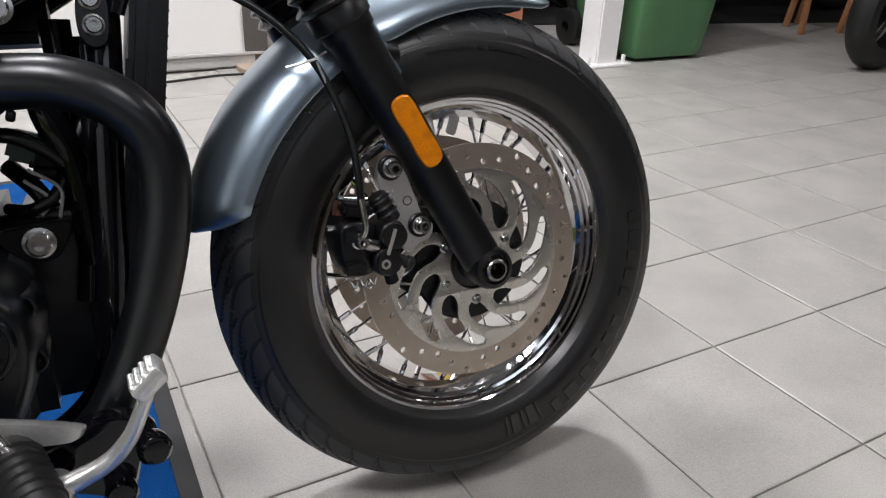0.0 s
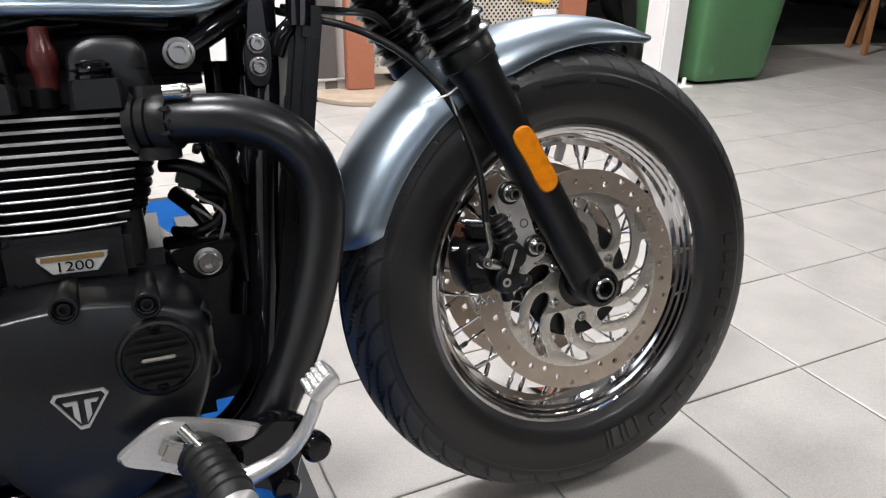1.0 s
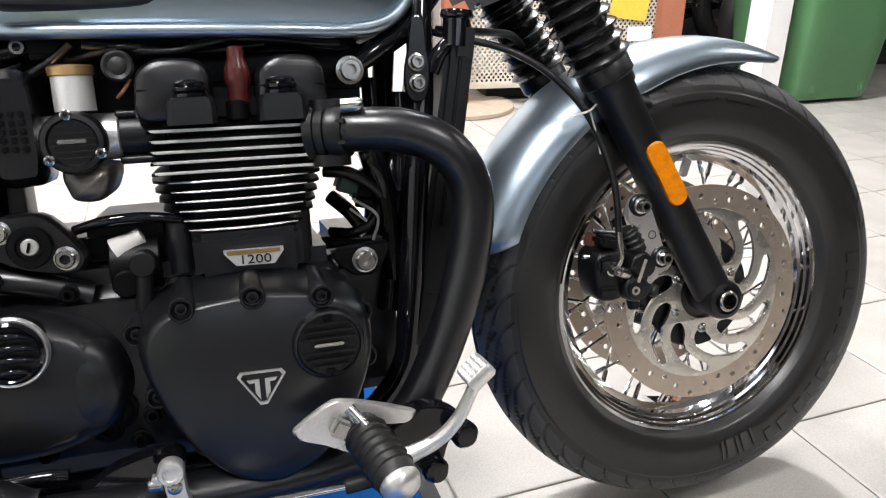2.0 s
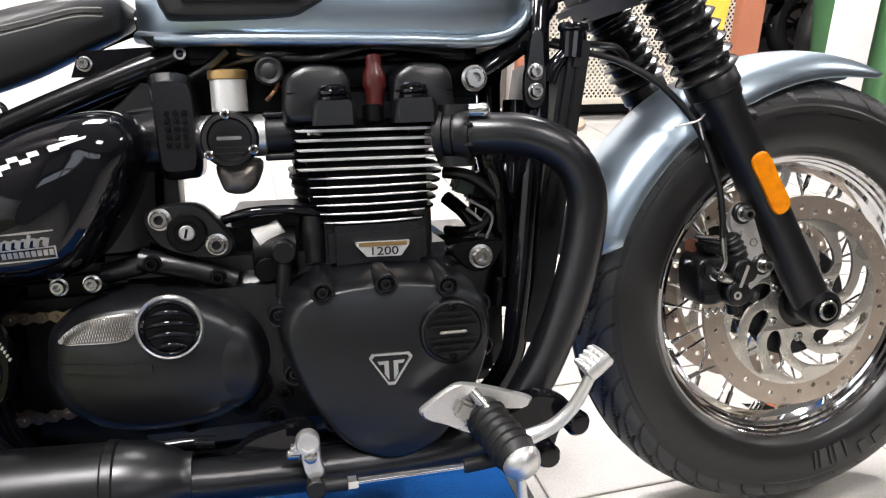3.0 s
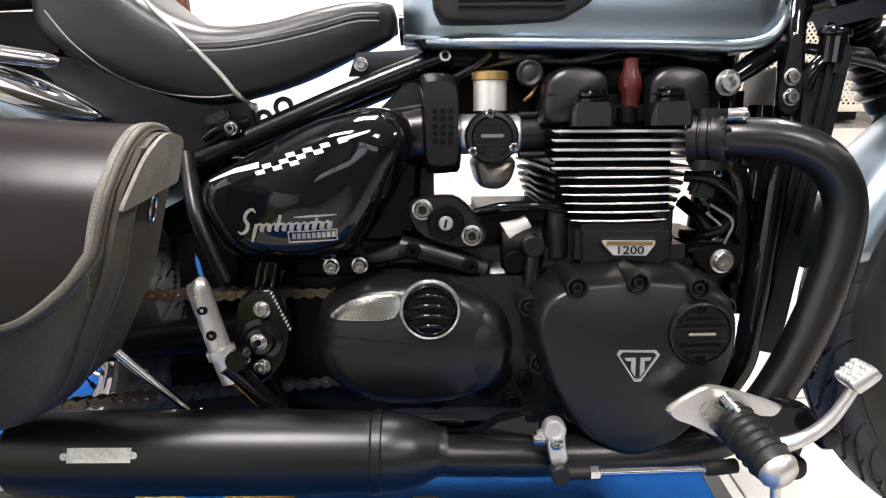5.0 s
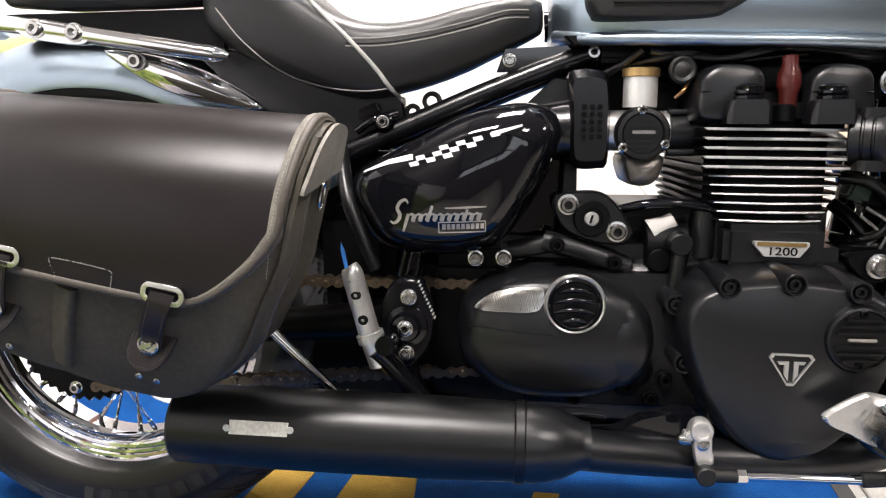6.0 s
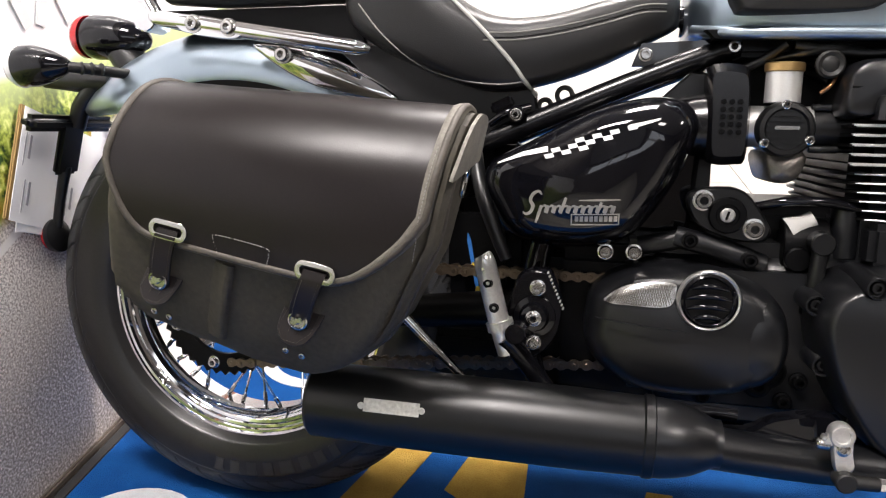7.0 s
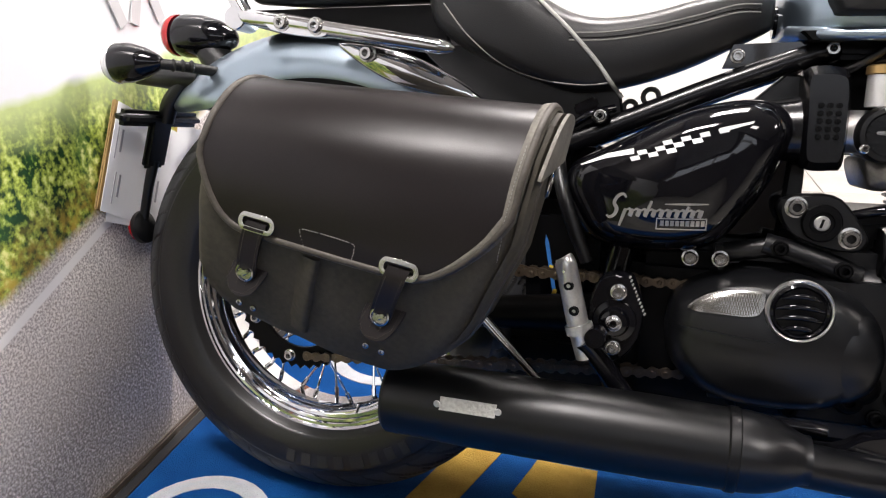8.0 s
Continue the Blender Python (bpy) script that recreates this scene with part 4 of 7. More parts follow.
part("bleed_nipple", joined(cyl((1.333, CAL - 0.045, 0.3665), (1.3555, CAL - 0.045, 0.3545), 0.0062), cyl((1.346, CAL - 0.045, 0.3595), (1.354, CAL - 0.045, 0.355), 0.0082)), RUBBER, caliper)
for x0, z0, x1, z1 in ((1.2794, 0.4374, 1.3142, 0.4328), (1.264, 0.4056, 1.2928, 0.4033)):
    part("pad_pin", cyl((x0, CAL - 0.02, z0), (x1, CAL - 0.024, z1), 0.0036, 12), CHROME, caliper, "bright pad pin")
part("pad_spring", joined(*[tube([(1.28 + 0.011 * k, CAL - 0.04, 0.346), (1.2835 + 0.011 * k, CAL - 0.046, 0.339), (1.289 + 0.011 * k, CAL - 0.042, 0.345)], 0.0014, 6) for k in range(3)]), STEEL, caliper)
for x, z in ((1.2963, 0.42), (1.2888, 0.39)):
    part("brake_pad", box((x - 0.004, CAL + 0.002, z), (0.02, 0.02, 0.018), (0, 12, 0), bev=0.002), PAD_RUST, caliper, "rusty pad plate")
for x, z in ((1.3429, 0.4651), (1.374, 0.3948)):
    part("bolt_seat", cyl((x, CAL - 0.022, z), (x, CAL - 0.03, z), 0.0145), SATIN, bracket)
    part("caliper_bolt", bolt((x, CAL - 0.031, z), 0.0085, 0.012), STEEL, bracket)
part("bracket_mark", lathe([(0, 0.0045), (0.0006, 0.0045), (0.0006, 0.0058), (0, 0.0058)], (1.361, CAL - 0.0255, 0.425), (0, -1, 0), 18, True), STEEL, bracket)
part("banjo_fitting", joined(bolt((1.2915, CAL - 0.05, 0.3925), 0.0072, 0.014), cyl((1.2915, CAL - 0.054, 0.3925), (1.312, CAL - 0.05, 0.383), 0.0075), tube([(1.2915, CAL - 0.06, 0.3965), (1.296, CAL - 0.062, 0.408), (1.295, CAL - 0.061, 0.425), (1.2937, CAL - 0.06, 0.441)], [0.0034, 0.003, 0.0042, 0.0042], 10)), STEEL, caliper)
part("brake_hose", tube([(1.2937, CAL - 0.06, 0.438), (1.293, -0.166, 0.475), (1.287, -0.16, 0.52), (1.263, -0.15, 0.583), (1.223, -0.14, 0.63), (1.171, -0.13, 0.662), (1.12, -0.11, 0.678), (1.09, -0.08, 0.69)], 0.0042, 10), HOSE, bike, "thin black brake hose")
part("speed_cable", tube([(1.1, -0.09, 0.69), (1.17, -0.07, 0.687), (1.23, 0.0, 0.688), (1.273, 0.05, 0.668), (1.284, 0.05, 0.645), (1.282, 0.05, 0.612), (1.27, 0.05, 0.583), (1.267, 0.06, 0.55)], 0.005, 10), HOSE, bike, "black cable running behind the fork")
part("wire_clip", joined(tube([(1.23, -0.16, 0.581), (1.256, -0.166, 0.587), (1.275, -0.15, 0.594)], 0.0014, 8), tube([(1.262, -0.16, 0.585), (1.272, -0.155, 0.56), (1.28, -0.15, 0.535)], 0.0013, 8)), ALLOY, bike)

# ---- tank
tank_prof = [(0.605, 0.02, 0.705), (0.612, 0.07, 0.70), (0.65, 0.12, 0.692), (0.76, 0.145, 0.688), (0.9, 0.15, 0.685), (1.0, 0.135, 0.684), (1.045, 0.115, 0.70), (1.075, 0.08, 0.735), (1.085, 0.03, 0.76)]


def tank_section(x, w, zb, top, swell=1.0):
    pts = []
    h = top - zb
    for k in range(25):
        a = math.pi * k / 24
        pts.append((x, -w * math.cos(a) * (1 if abs(math.cos(a)) < 0.98 else 0.985), zb + 0.012 + h * math.sin(a) ** 0.62))
    return [(x, -w * 0.9, zb)] + pts + [(x, w * 0.9, zb)]


rings = [tank_section(x, w, zb, 0.77 + 0.09 * math.sin(math.pi * min(1, max(0, (x - 0.58) / 0.56)) ** 0.8)) for x, w, zb in [tuple(p) for p in spline(tank_prof, 6)]]
tank = part("fuel_tank", loft(rings), SILVER, bike, "silver-grey metallic fuel tank", sharp=50)
lip = [tuple(p) for p in spline([(x, -w - 0.002, zb + 0.004) for x, w, zb in tank_prof[1:-1]], 6)]
part("tank_seam", tube(lip, 0.0075, 14, 2), SILVER, tank, "bright seam along the tank's lower edge")
part("tank_underside", prism([(0.63, 0.69), (1.03, 0.686), (1.05, 0.70), (0.62, 0.70)], -0.12, 0.12, 0.002), DARK, tank)
part("knee_pad", dome(rounded([(0.648, 0.722), (0.665, 0.714), (0.77, 0.714), (0.80, 0.722), (0.83, 0.745), (0.82, 0.78), (0.72, 0.79), (0.65, 0.78), (0.642, 0.745)], 4), -0.135, -0.158, 0.12, base=-0.11), RUBBER, tank, "black rubber knee pad")
part("knee_pad_ribs", joined(*[tube([(0.67, -0.1585, 0.732 + 0.006 * k), (0.79, -0.1585, 0.732 + 0.006 * k)], 0.0022, 6) for k in range(7)]), RUBBER, bpy.data.objects["knee_pad"])

# ---- seat


def seat_section(x, w, zb, zt, crown=0.5):
    pts = []
    for k in range(28):
        a = 2 * math.pi * k / 28
        c, s = math.cos(a), math.sin(a)
        e = 0.42
        px = w * math.copysign(abs(c) ** e, c)
        pz = math.copysign(abs(s) ** e, s)
        z = (zb + zt) / 2 + pz * (zt - zb) / 2
        if pz < 0:
            z += 0.22 * (px + w) * min(1, -1.3 * pz)
        pts.append((x, px, z))
    return pts


seat_keys = [(0.597, 0.05, 0.715, 0.74), (0.59, 0.078, 0.7, 0.751), (0.55, 0.1, 0.676, 0.752), (0.5, 0.113, 0.65, 0.742), (0.45, 0.124, 0.631, 0.728), (0.4, 0.132, 0.619, 0.722), (0.36, 0.137, 0.619, 0.728), (0.32, 0.14, 0.63, 0.75), (0.27, 0.138, 0.648, 0.79), (0.22, 0.13, 0.672, 0.815), (0.185, 0.115, 0.70, 0.82), (0.17, 0.09, 0.73, 0.81)]
seat = part("seat", loft([seat_section(k[0], k[1], k[2], k[3]) for k in [(*v.xyz, w) for v, w in zip(spline([k[:3] for k in seat_keys], 5), [q.x for q in spline([(k[3], 0, 0) for k in seat_keys], 5)])]]), VINYL, bike, "black vinyl rider's seat with pale piping", sharp=60)
bpy.context.view_layer.update()


def on_seat(x, z, out):
    hit, p, n, _ = seat.ray_cast((x, -1, z), (0, 1, 0))
    return Vector((x, (p.y if hit else -0.1) - out, z))


def seat_line(name, path, r, m, out, label=""):
    line = spline([(x, 0, z) for x, z in path], 5)
    return part(name, tube([on_seat(p.x, p.z, out) for p in line], r, 8, 1), m, seat, label)


seat_line("piping", [(0.3, 0.76), (0.325, 0.735), (0.36, 0.702), (0.395, 0.665), (0.415, 0.638), (0.427, 0.623)], 0.0026, PIPING, 0.0012, "pale grey piping")
seat_line("seam", [(0.2, 0.735), (0.235, 0.695), (0.28, 0.66), (0.33, 0.642), (0.38, 0.636), (0.418, 0.64)], 0.001, STITCH, 0.0)
for dz, m in ((0.0, STITCH), (-0.0055, DARK), (-0.009, STITCH)):
    seat_line("seam", [(0.362, 0.697 + dz), (0.405, 0.698 + dz), (0.456, 0.706 + dz), (0.507, 0.719 + dz), (0.55, 0.732 + dz), (0.578, 0.7345 + dz)], 0.0008, m, 0.0)
pillion = part("pillion_seat", loft([seat_section(x, w, zb, zt) for x, w, zb, zt in ((0.19, 0.08, 0.745, 0.80), (0.17, 0.11, 0.735, 0.815), (0.1, 0.12, 0.73, 0.82), (0.0, 0.12, 0.728, 0.82), (-0.08, 0.11, 0.735, 0.81), (-0.1, 0.08, 0.745, 0.79))]), VINYL, bike, "black vinyl pillion seat", sharp=60)
part("seat_pan", prism([(-0.1, 0.715), (0.2, 0.69), (0.2, 0.74), (-0.1, 0.735)], -0.09, 0.09, 0.004), DARK, pillion)

# ---- frame
for side in (-1, 1):
    part("frame_rail", tube([(0.03, side * 0.085, 0.47), (0.2, side * 0.1, 0.5), (0.348, side * 0.105, 0.559), (0.45, side * 0.1, 0.602), (0.551, side * 0.095, 0.644), (0.66, side * 0.085, 0.684), (0.75, side * 0.05, 0.70)], 0.0135, 16), FRAME, bike, "gloss black frame rail")
    part("down_tube", tube([(1.1, side * 0.06, 0.80), (1.08, side * 0.09, 0.72), (1.07, side * 0.11, 0.61), (1.055, side * 0.115, 0.5), (1.04, side * 0.115, 0.36), (1.028, side * 0.112, 0.29), (0.98, side * 0.11, 0.235), (0.9, side * 0.115, 0.215), (0.7, side * 0.12, 0.21), (0.5, side * 0.12, 0.225), (0.44, side * 0.125, 0.27), (0.43, side * 0.13, 0.36), (0.45, side * 0.12, 0.47), (0.5, side * 0.1, 0.6)], 0.0155, 16), GLOSS, bike, "gloss black frame down tube")
    part("engine_strut", tube([(0.986, side * 0.125, 0.646), (1.02, side * 0.115, 0.667), (1.062, side * 0.095, 0.693), (1.11, side * 0.05, 0.74)], [0.009, 0.013, 0.013, 0.013], 14), GLOSS, bike)
    part("seat_strut", tube([(0.352, side * 0.13, 0.57), (0.37, side * 0.17, 0.51), (0.388, side * 0.178, 0.465), (0.404, side * 0.18, 0.428)], [0.0095, 0.009, 0.009, 0.0075], 12), SATIN, bike)
    part("swingarm", tube([(0.44, side * 0.13, 0.36), (0.3, side * 0.125, 0.345), (0.12, side * 0.115, 0.33), (0.0, side * 0.11, 0.32)], [0.026, 0.022, 0.02, 0.022], 16), DARK, bike)
part("back_bone", tube([(1.12, 0, 0.82), (0.8, 0, 0.74), (0.68, 0, 0.73), (0.6, 0, 0.725)], 0.02, 14), GLOSS, bike)
gusset = part("bolt_plate", prism(rounded([(1.061, 0.70), (1.073, 0.70), (1.075, 0.665), (1.078, 0.645), (1.074, 0.615), (1.062, 0.607), (1.051, 0.615), (1.049, 0.64), (1.055, 0.668)], 3), -0.118, -0.128, 0.003), FRAME, bike)
for z in (0.652, 0.629):
    part("plate_bolt", bolt((1.063, -0.131, z), 0.0078, 0.007), STEEL, gusset)
part("frame_bolt", bolt((0.986, -0.136, 0.646), 0.012, 0.008), STEEL, bike)
part("frame_bolt", bolt((0.657, -0.094, 0.683), 0.008, 0.008), STEEL, bike)
part("seat_bolt", bolt((0.556, -0.098, 0.674), 0.0065, 0.008), STEEL, bike)
part("seat_bracket", prism([(0.54, 0.66), (0.575, 0.66), (0.64, 0.692), (0.55, 0.688)], -0.085, -0.095, 0.002), GLOSS, bike)
part("engine_bracket", prism(rounded([(0.95, 0.446), (0.985, 0.452), (1.012, 0.453), (1.015, 0.447), (1.004, 0.424), (0.99, 0.416), (0.969, 0.421)], 3), -0.118, -0.138, 0.003), DARK, bike)
part("frame_bolt", bolt((0.986, -0.143, 0.436), 0.0115, 0.009), STEEL, bike)
rad = part("radiator", joined(box((1.095, 0, 0.51), (0.03, 0.22, 0.33), (0, 10, 0), 0.006), box((1.09, -0.112, 0.51), (0.034, 0.03, 0.36), (0, 10, 0), 0.006), box((1.12, -0.115, 0.672), (0.026, 0.034, 0.045), (0, 10, 0), 0.006), box((1.06, -0.118, 0.35), (0.03, 0.02, 0.07), (0, 12, 0), 0.004)), SATIN, bike, "black radiator behind the front wheel")
part("filler_neck", joined(lathe([(0, 0.016), (0.03, 0.016), (0.032, 0.019), (0.036, 0.0195), (0.04, 0.018), (0.041, 0)], (1.113, -0.118, 0.668), (0.1, 0, 1), 24), tube([(1.105, -0.118, 0.672), (1.092, -0.12, 0.66), (1.083, -0.118, 0.64)], 0.009)), GLOSS, rad, "glossy filler neck")
part("radiator_strip", joined(box((1.102, -0.129, 0.56), (0.008, 0.006, 0.2), (0, 10, 0), 0.002), box((1.082, -0.129, 0.56), (0.006, 0.006, 0.08), (0, 10, 0), 0.002)), SATIN, rad)
for pts in ([(1.055, -0.07, 0.62), (1.045, -0.08, 0.5), (1.02, -0.09, 0.36)], [(1.03, -0.04, 0.64), (1.025, -0.04, 0.5), (1.0, -0.04, 0.32)], [(1.005, -0.09, 0.6), (1.01, -0.1, 0.55), (1.025, -0.095, 0.5), (1.03, -0.09, 0.4)]):
    part("coolant_pipe", tube(pts, 0.015, 12), GLOSS, rad)
part("radiator_fin", joined(*[box((1.089 + 0.0021 * k, 0, 0.39 + 0.012 * k), (0.003, 0.2, 0.002), bev=0) for k in range(22)]), DARK, rad)

# ---- engine
engine = part("engine", box((0.765, 0, 0.345), (0.42, 0.32, 0.22), bev=0.03, seg=3), CASE, bike, "black parallel twin engine with bright-edged fins")
part("sump", box((0.62, 0.02, 0.255), (0.5, 0.26, 0.1), bev=0.03), DARK, engine)
part("barrel_base", box((0.85, 0, 0.47), (0.155, 0.26, 0.08), bev=0.02), CASE, engine)
part("gearbox_cover", box((0.62, 0, 0.44), (0.2, 0.22, 0.08), bev=0.03), CASE, engine)
part("crankcase_front", box((0.99, 0.02, 0.35), (0.09, 0.2, 0.2), bev=0.02), CASE, engine)
part("gearbox", box((0.52, 0.01, 0.34), (0.14, 0.26, 0.2), bev=0.02), DARK, engine)
part("cylinder_head", box((0.862, 0, 0.613), (0.172, 0.3, 0.042), bev=0.012), DARK, engine)
part("head_top", box((0.865, 0.02, 0.645), (0.16, 0.2, 0.03), bev=0.012), DARK, engine)
# Dark blocks added to close the see-through gaps between heads and tank
part("fuel_rail", box((0.83, 0.0, 0.684), (0.34, 0.2, 0.026), bev=0.006), DARK, bike)
part("ignition_coil", joined(box((0.82, 0.02, 0.64), (0.2, 0.18, 0.09), bev=0.012), box((0.965, 0.03, 0.655), (0.12, 0.16, 0.075), bev=0.012), box((0.69, 0.04, 0.635), (0.1, 0.14, 0.12), bev=0.015)), DARK, bike, "plain black blocks closing the gaps under the tank")
part("throttle_linkage", joined(box((0.755, -0.02, 0.592), (0.07, 0.12, 0.05), bev=0.01), tube([(0.74, -0.07, 0.66), (0.775, -0.08, 0.64), (0.79, -0.085, 0.61)], 0.007)), DARK, bike)
for pts in ([(0.7, -0.1, 0.668), (0.76, -0.12, 0.678), (0.82, -0.1, 0.673), (0.9, -0.11, 0.679)], [(0.72, -0.115, 0.682), (0.8, -0.12, 0.672), (0.87, -0.125, 0.684), (0.98, -0.11, 0.675)], [(0.665, -0.1, 0.655), (0.69, -0.115, 0.668), (0.71, -0.12, 0.684)]):
    part("wiring_loom", tube(pts, 0.0055, 10), HOSE, bike)
# Dark box added so the mat does not show through above the muffler
part("chain_guard", box((0.4, 0.02, 0.285), (0.24, 0.2, 0.09), bev=0.02), DARK, bike)
part("mud_flap", box((0.36, -0.01, 0.43), (0.1, 0.14, 0.12), bev=0.02), DARK, bike)
part("air_box", prism([(0.4, 0.46), (0.62, 0.46), (0.63, 0.6), (0.56, 0.59), (0.4, 0.52)], -0.11, 0.03, 0.01), GLOSS, bike, "gloss black air box")
FIN_EDGE = MESH_STEEL


def fin(x0, x1, half, z, round_=0.03, bow=0.0):
    o = rounded([(x0 + round_, -half), ((x0 + x1) / 2, -half - bow), (x1 - round_, -half), (x1, -half + round_), (x1, 0), (x1, half - round_), (x1 - round_, half), ((x0 + x1) / 2, half), (x0 + round_, half), (x0, half - round_), (x0, 0), (x0, -half + round_)], 3)
    return loft([[(p[0], p[1], zz) for p in o] for zz in (z - 0.0016, z + 0.0016)])


part("cylinder_core", joined(box((0.858, 0, 0.54), (0.14, 0.27, 0.13), bev=0.02)), DARK, engine)
for k in range(5):
    z = 0.592 - 0.0106 * k
    part("fin", fin(0.7735, 0.9445, 0.159, z, 0.01), DARK, engine)
    part("fin_edge", box((0.859, -0.1595, z), (0.169, 0.003, 0.0031), (0, 0.5, 0), 0.0008), FIN_EDGE, engine)
for k in range(6):
    z = 0.5392 - 0.0102 * k
    w = 0.004 + 0.015 * (k / 5) ** 1.3
    part("fin", fin(0.765 + w, 0.951 - w, 0.149, z, 0.035, 0.008), DARK, engine)
    part("fin_edge", tube([(0.783 + w, -0.1455, z), (0.81 + w * 0.6, -0.153, z), (0.857, -0.1575, z), (0.905 - w * 0.6, -0.153, z), (0.934 - w, -0.1455, z)], [0.0007, 0.0013, 0.0014, 0.0013, 0.0007], 8, 4), FIN_EDGE, engine)
part("fin_edge", box((0.9215, -0.1595, 0.6035), (0.042, 0.006, 0.0034), bev=0.001), FIN_EDGE, engine)
part("cylinder_base", joined(box((0.861, 0, 0.46), (0.112, 0.328, 0.05), bev=0.008), *[cyl((x, -0.12, 0.44), (x, -0.12, 0.5), 0.016) for x in (0.79, 0.915)]), CASE, engine)
for x0, x1, bx in ((0.766, 0.842, 0.819), (0.884, 0.957, 0.908)):
    mid = (x0 + x1) / 2
    cover = part("cam_cover", dome(rounded([(x0, 0.602), (x0 - 0.001, 0.635), (x0 + 0.003, 0.652), (x0 + 0.018, 0.663), (mid, 0.6655), (x1 - 0.012, 0.662), (x1 - 0.002, 0.65), (x1, 0.63), (x1, 0.602), (mid, 0.60)], 4), -0.125, -0.168, 0.16, 0.9, base=0.12), CASE, engine, "black rounded cam cover")
    part("cover_joint", joined(tube([(x0 + 0.004, -0.1635, 0.633), (mid, -0.1665, 0.634), (x1 - 0.004, -0.1635, 0.632)], 0.0012, 6)), DARK, cover)
    part("cover_foot", loft([[(bx + sx * w, y, z) for sx, y in ((-1, -0.15), (-1, -0.176), (-0.8, -0.181), (0.8, -0.181), (1, -0.176), (1, -0.15))] for z, w in ((0.598, 0.024), (0.618, 0.0235), (0.6235, 0.021), (0.6245, 0.018))]), CASE, cover)
    stack = part("cover_bolt", lathe([(0, 0.012), (0.003, 0.0165), (0.006, 0.0165), (0.0075, 0.0145), (0.009, 0.0165), (0.012, 0.0165), (0.0135, 0.0145), (0.0165, 0.015), (0.0195, 0.011), (0.02, 0)], (bx, -0.166, 0.622), (0, 0, 1), 24), GLOSS, cover)
part("plug_cap", lathe([(0, 0.010), (0.014, 0.0105), (0.02, 0.0125), (0.024, 0.0135), (0.036, 0.0125), (0.044, 0.009), (0.056, 0.0085), (0.058, 0)], (0.867, -0.15, 0.617), (0, 0, 1), 20), BROWN_CAP, engine, "red-brown spark plug cap")
part("plug_base", cyl((0.864, -0.15, 0.6), (0.864, -0.15, 0.62), 0.012), DARK, engine)
# clutch cover
clutch = part("clutch_cover", dome(rounded([(0.785, 0.434), (0.752, 0.417), (0.741, 0.385), (0.752, 0.335), (0.776, 0.286), (0.812, 0.242), (0.86, 0.222), (0.912, 0.24), (0.952, 0.288), (0.976, 0.345), (0.978, 0.39), (0.963, 0.418), (0.925, 0.434), (0.86, 0.441)], 5), -0.16, -0.2445, 0.14, 0.9, 12, base=-0.1), CASE, engine, "black powder-coated clutch cover")
for x, z in ((0.791, 0.4285), (0.857, 0.4325), (0.923, 0.4255), (0.7445, 0.4), (0.967, 0.394), (0.757, 0.333), (0.968, 0.345), (0.94, 0.282), (0.863, 0.237), (0.797, 0.274)):
    deep = 0.0 if z > 0.42 else 0.036
    part("cover_boss", lathe([(0, 0.0125), (0.093 - deep, 0.0122), (0.0945 - deep, 0.0112), (0.0945 - deep, 0.0098), (0.086 - deep, 0.0095), (0.086 - deep, 0)], (x, -0.15, z), (0, -1, 0), 22), CASE, clutch)
    part("cover_bolt", bolt((x, -0.2365 + deep, z), 0.0066, 0.006), SATIN, clutch)
cap = part("oil_cap", lathe([(-0.02, 0.0365), (0.0, 0.0365), (0.004, 0.0345), (0.005, 0.032), (0.002, 0.0305), (0.002, 0)], (0.926, -0.243, 0.376), (0, -1, 0), 48), SATIN, clutch, "round black ribbed oil cap")
for k in range(7):
    dz = -0.022 + 0.0073 * k
    w = math.sqrt(0.03 ** 2 - dz ** 2) - 0.002
    if k != 3:
        part("rib", box((0.926, -0.2475, 0.376 + dz), (2 * w, 0.006, 0.0026), bev=0.001), SATIN, cap)
part("logo_bar", box((0.926, -0.2478, 0.376), (0.03, 0.003, 0.0036), bev=0.0012), DECAL, cap, "bright maker's mark as a bar")
for dz in (-0.028, 0.028):
    part("cap_bolt", bolt((0.926, -0.2455, 0.376 + dz), 0.004, 0.003), DARK, cap)
outer = [(0.8375, 0.3595), (0.8775, 0.3585), (0.881, 0.354), (0.861, 0.3245), (0.854, 0.3245), (0.8345, 0.355)]
mid = Vector((0.857, 0.3445))
badge = part("badge_frame", cutout([outer, [tuple(mid + (Vector(p) - mid) * 0.87) for p in outer]], -0.2445, -0.2475), ALLOY, clutch, "bright triangular badge outline")
for sx in (-1, 1):
    part("badge_mark", prism([(0.8578 + sx * x, z) for x, z in ((0.0026, 0.3295), (0.0072, 0.3365), (0.0072, 0.3475), (0.0125, 0.3475), (0.0145, 0.3505), (0.0026, 0.3505))], -0.2445, -0.2468, 0.0003), ALLOY, badge)
plate = part("number_badge", prism([(0.834, 0.4675), (0.895, 0.4665), (0.895, 0.4625), (0.885, 0.4495), (0.8455, 0.4505), (0.834, 0.464)], -0.166, -0.174, 0.001), MESH_STEEL, engine, "bright engine capacity badge")
part("badge_band", box((0.8645, -0.1745, 0.4645), (0.054, 0.001, 0.0045), (0, 1, 0), 0.0002), GOLD, plate)
part("number", moved(lettering("1200", 0.013), Matrix.Translation((0.8652, -0.1747, 0.4562)) @ pose(0, 0, 0, 0, 1, 0) @ Matrix.Diagonal((1.3, 1, 1, 1))), DARK, plate)
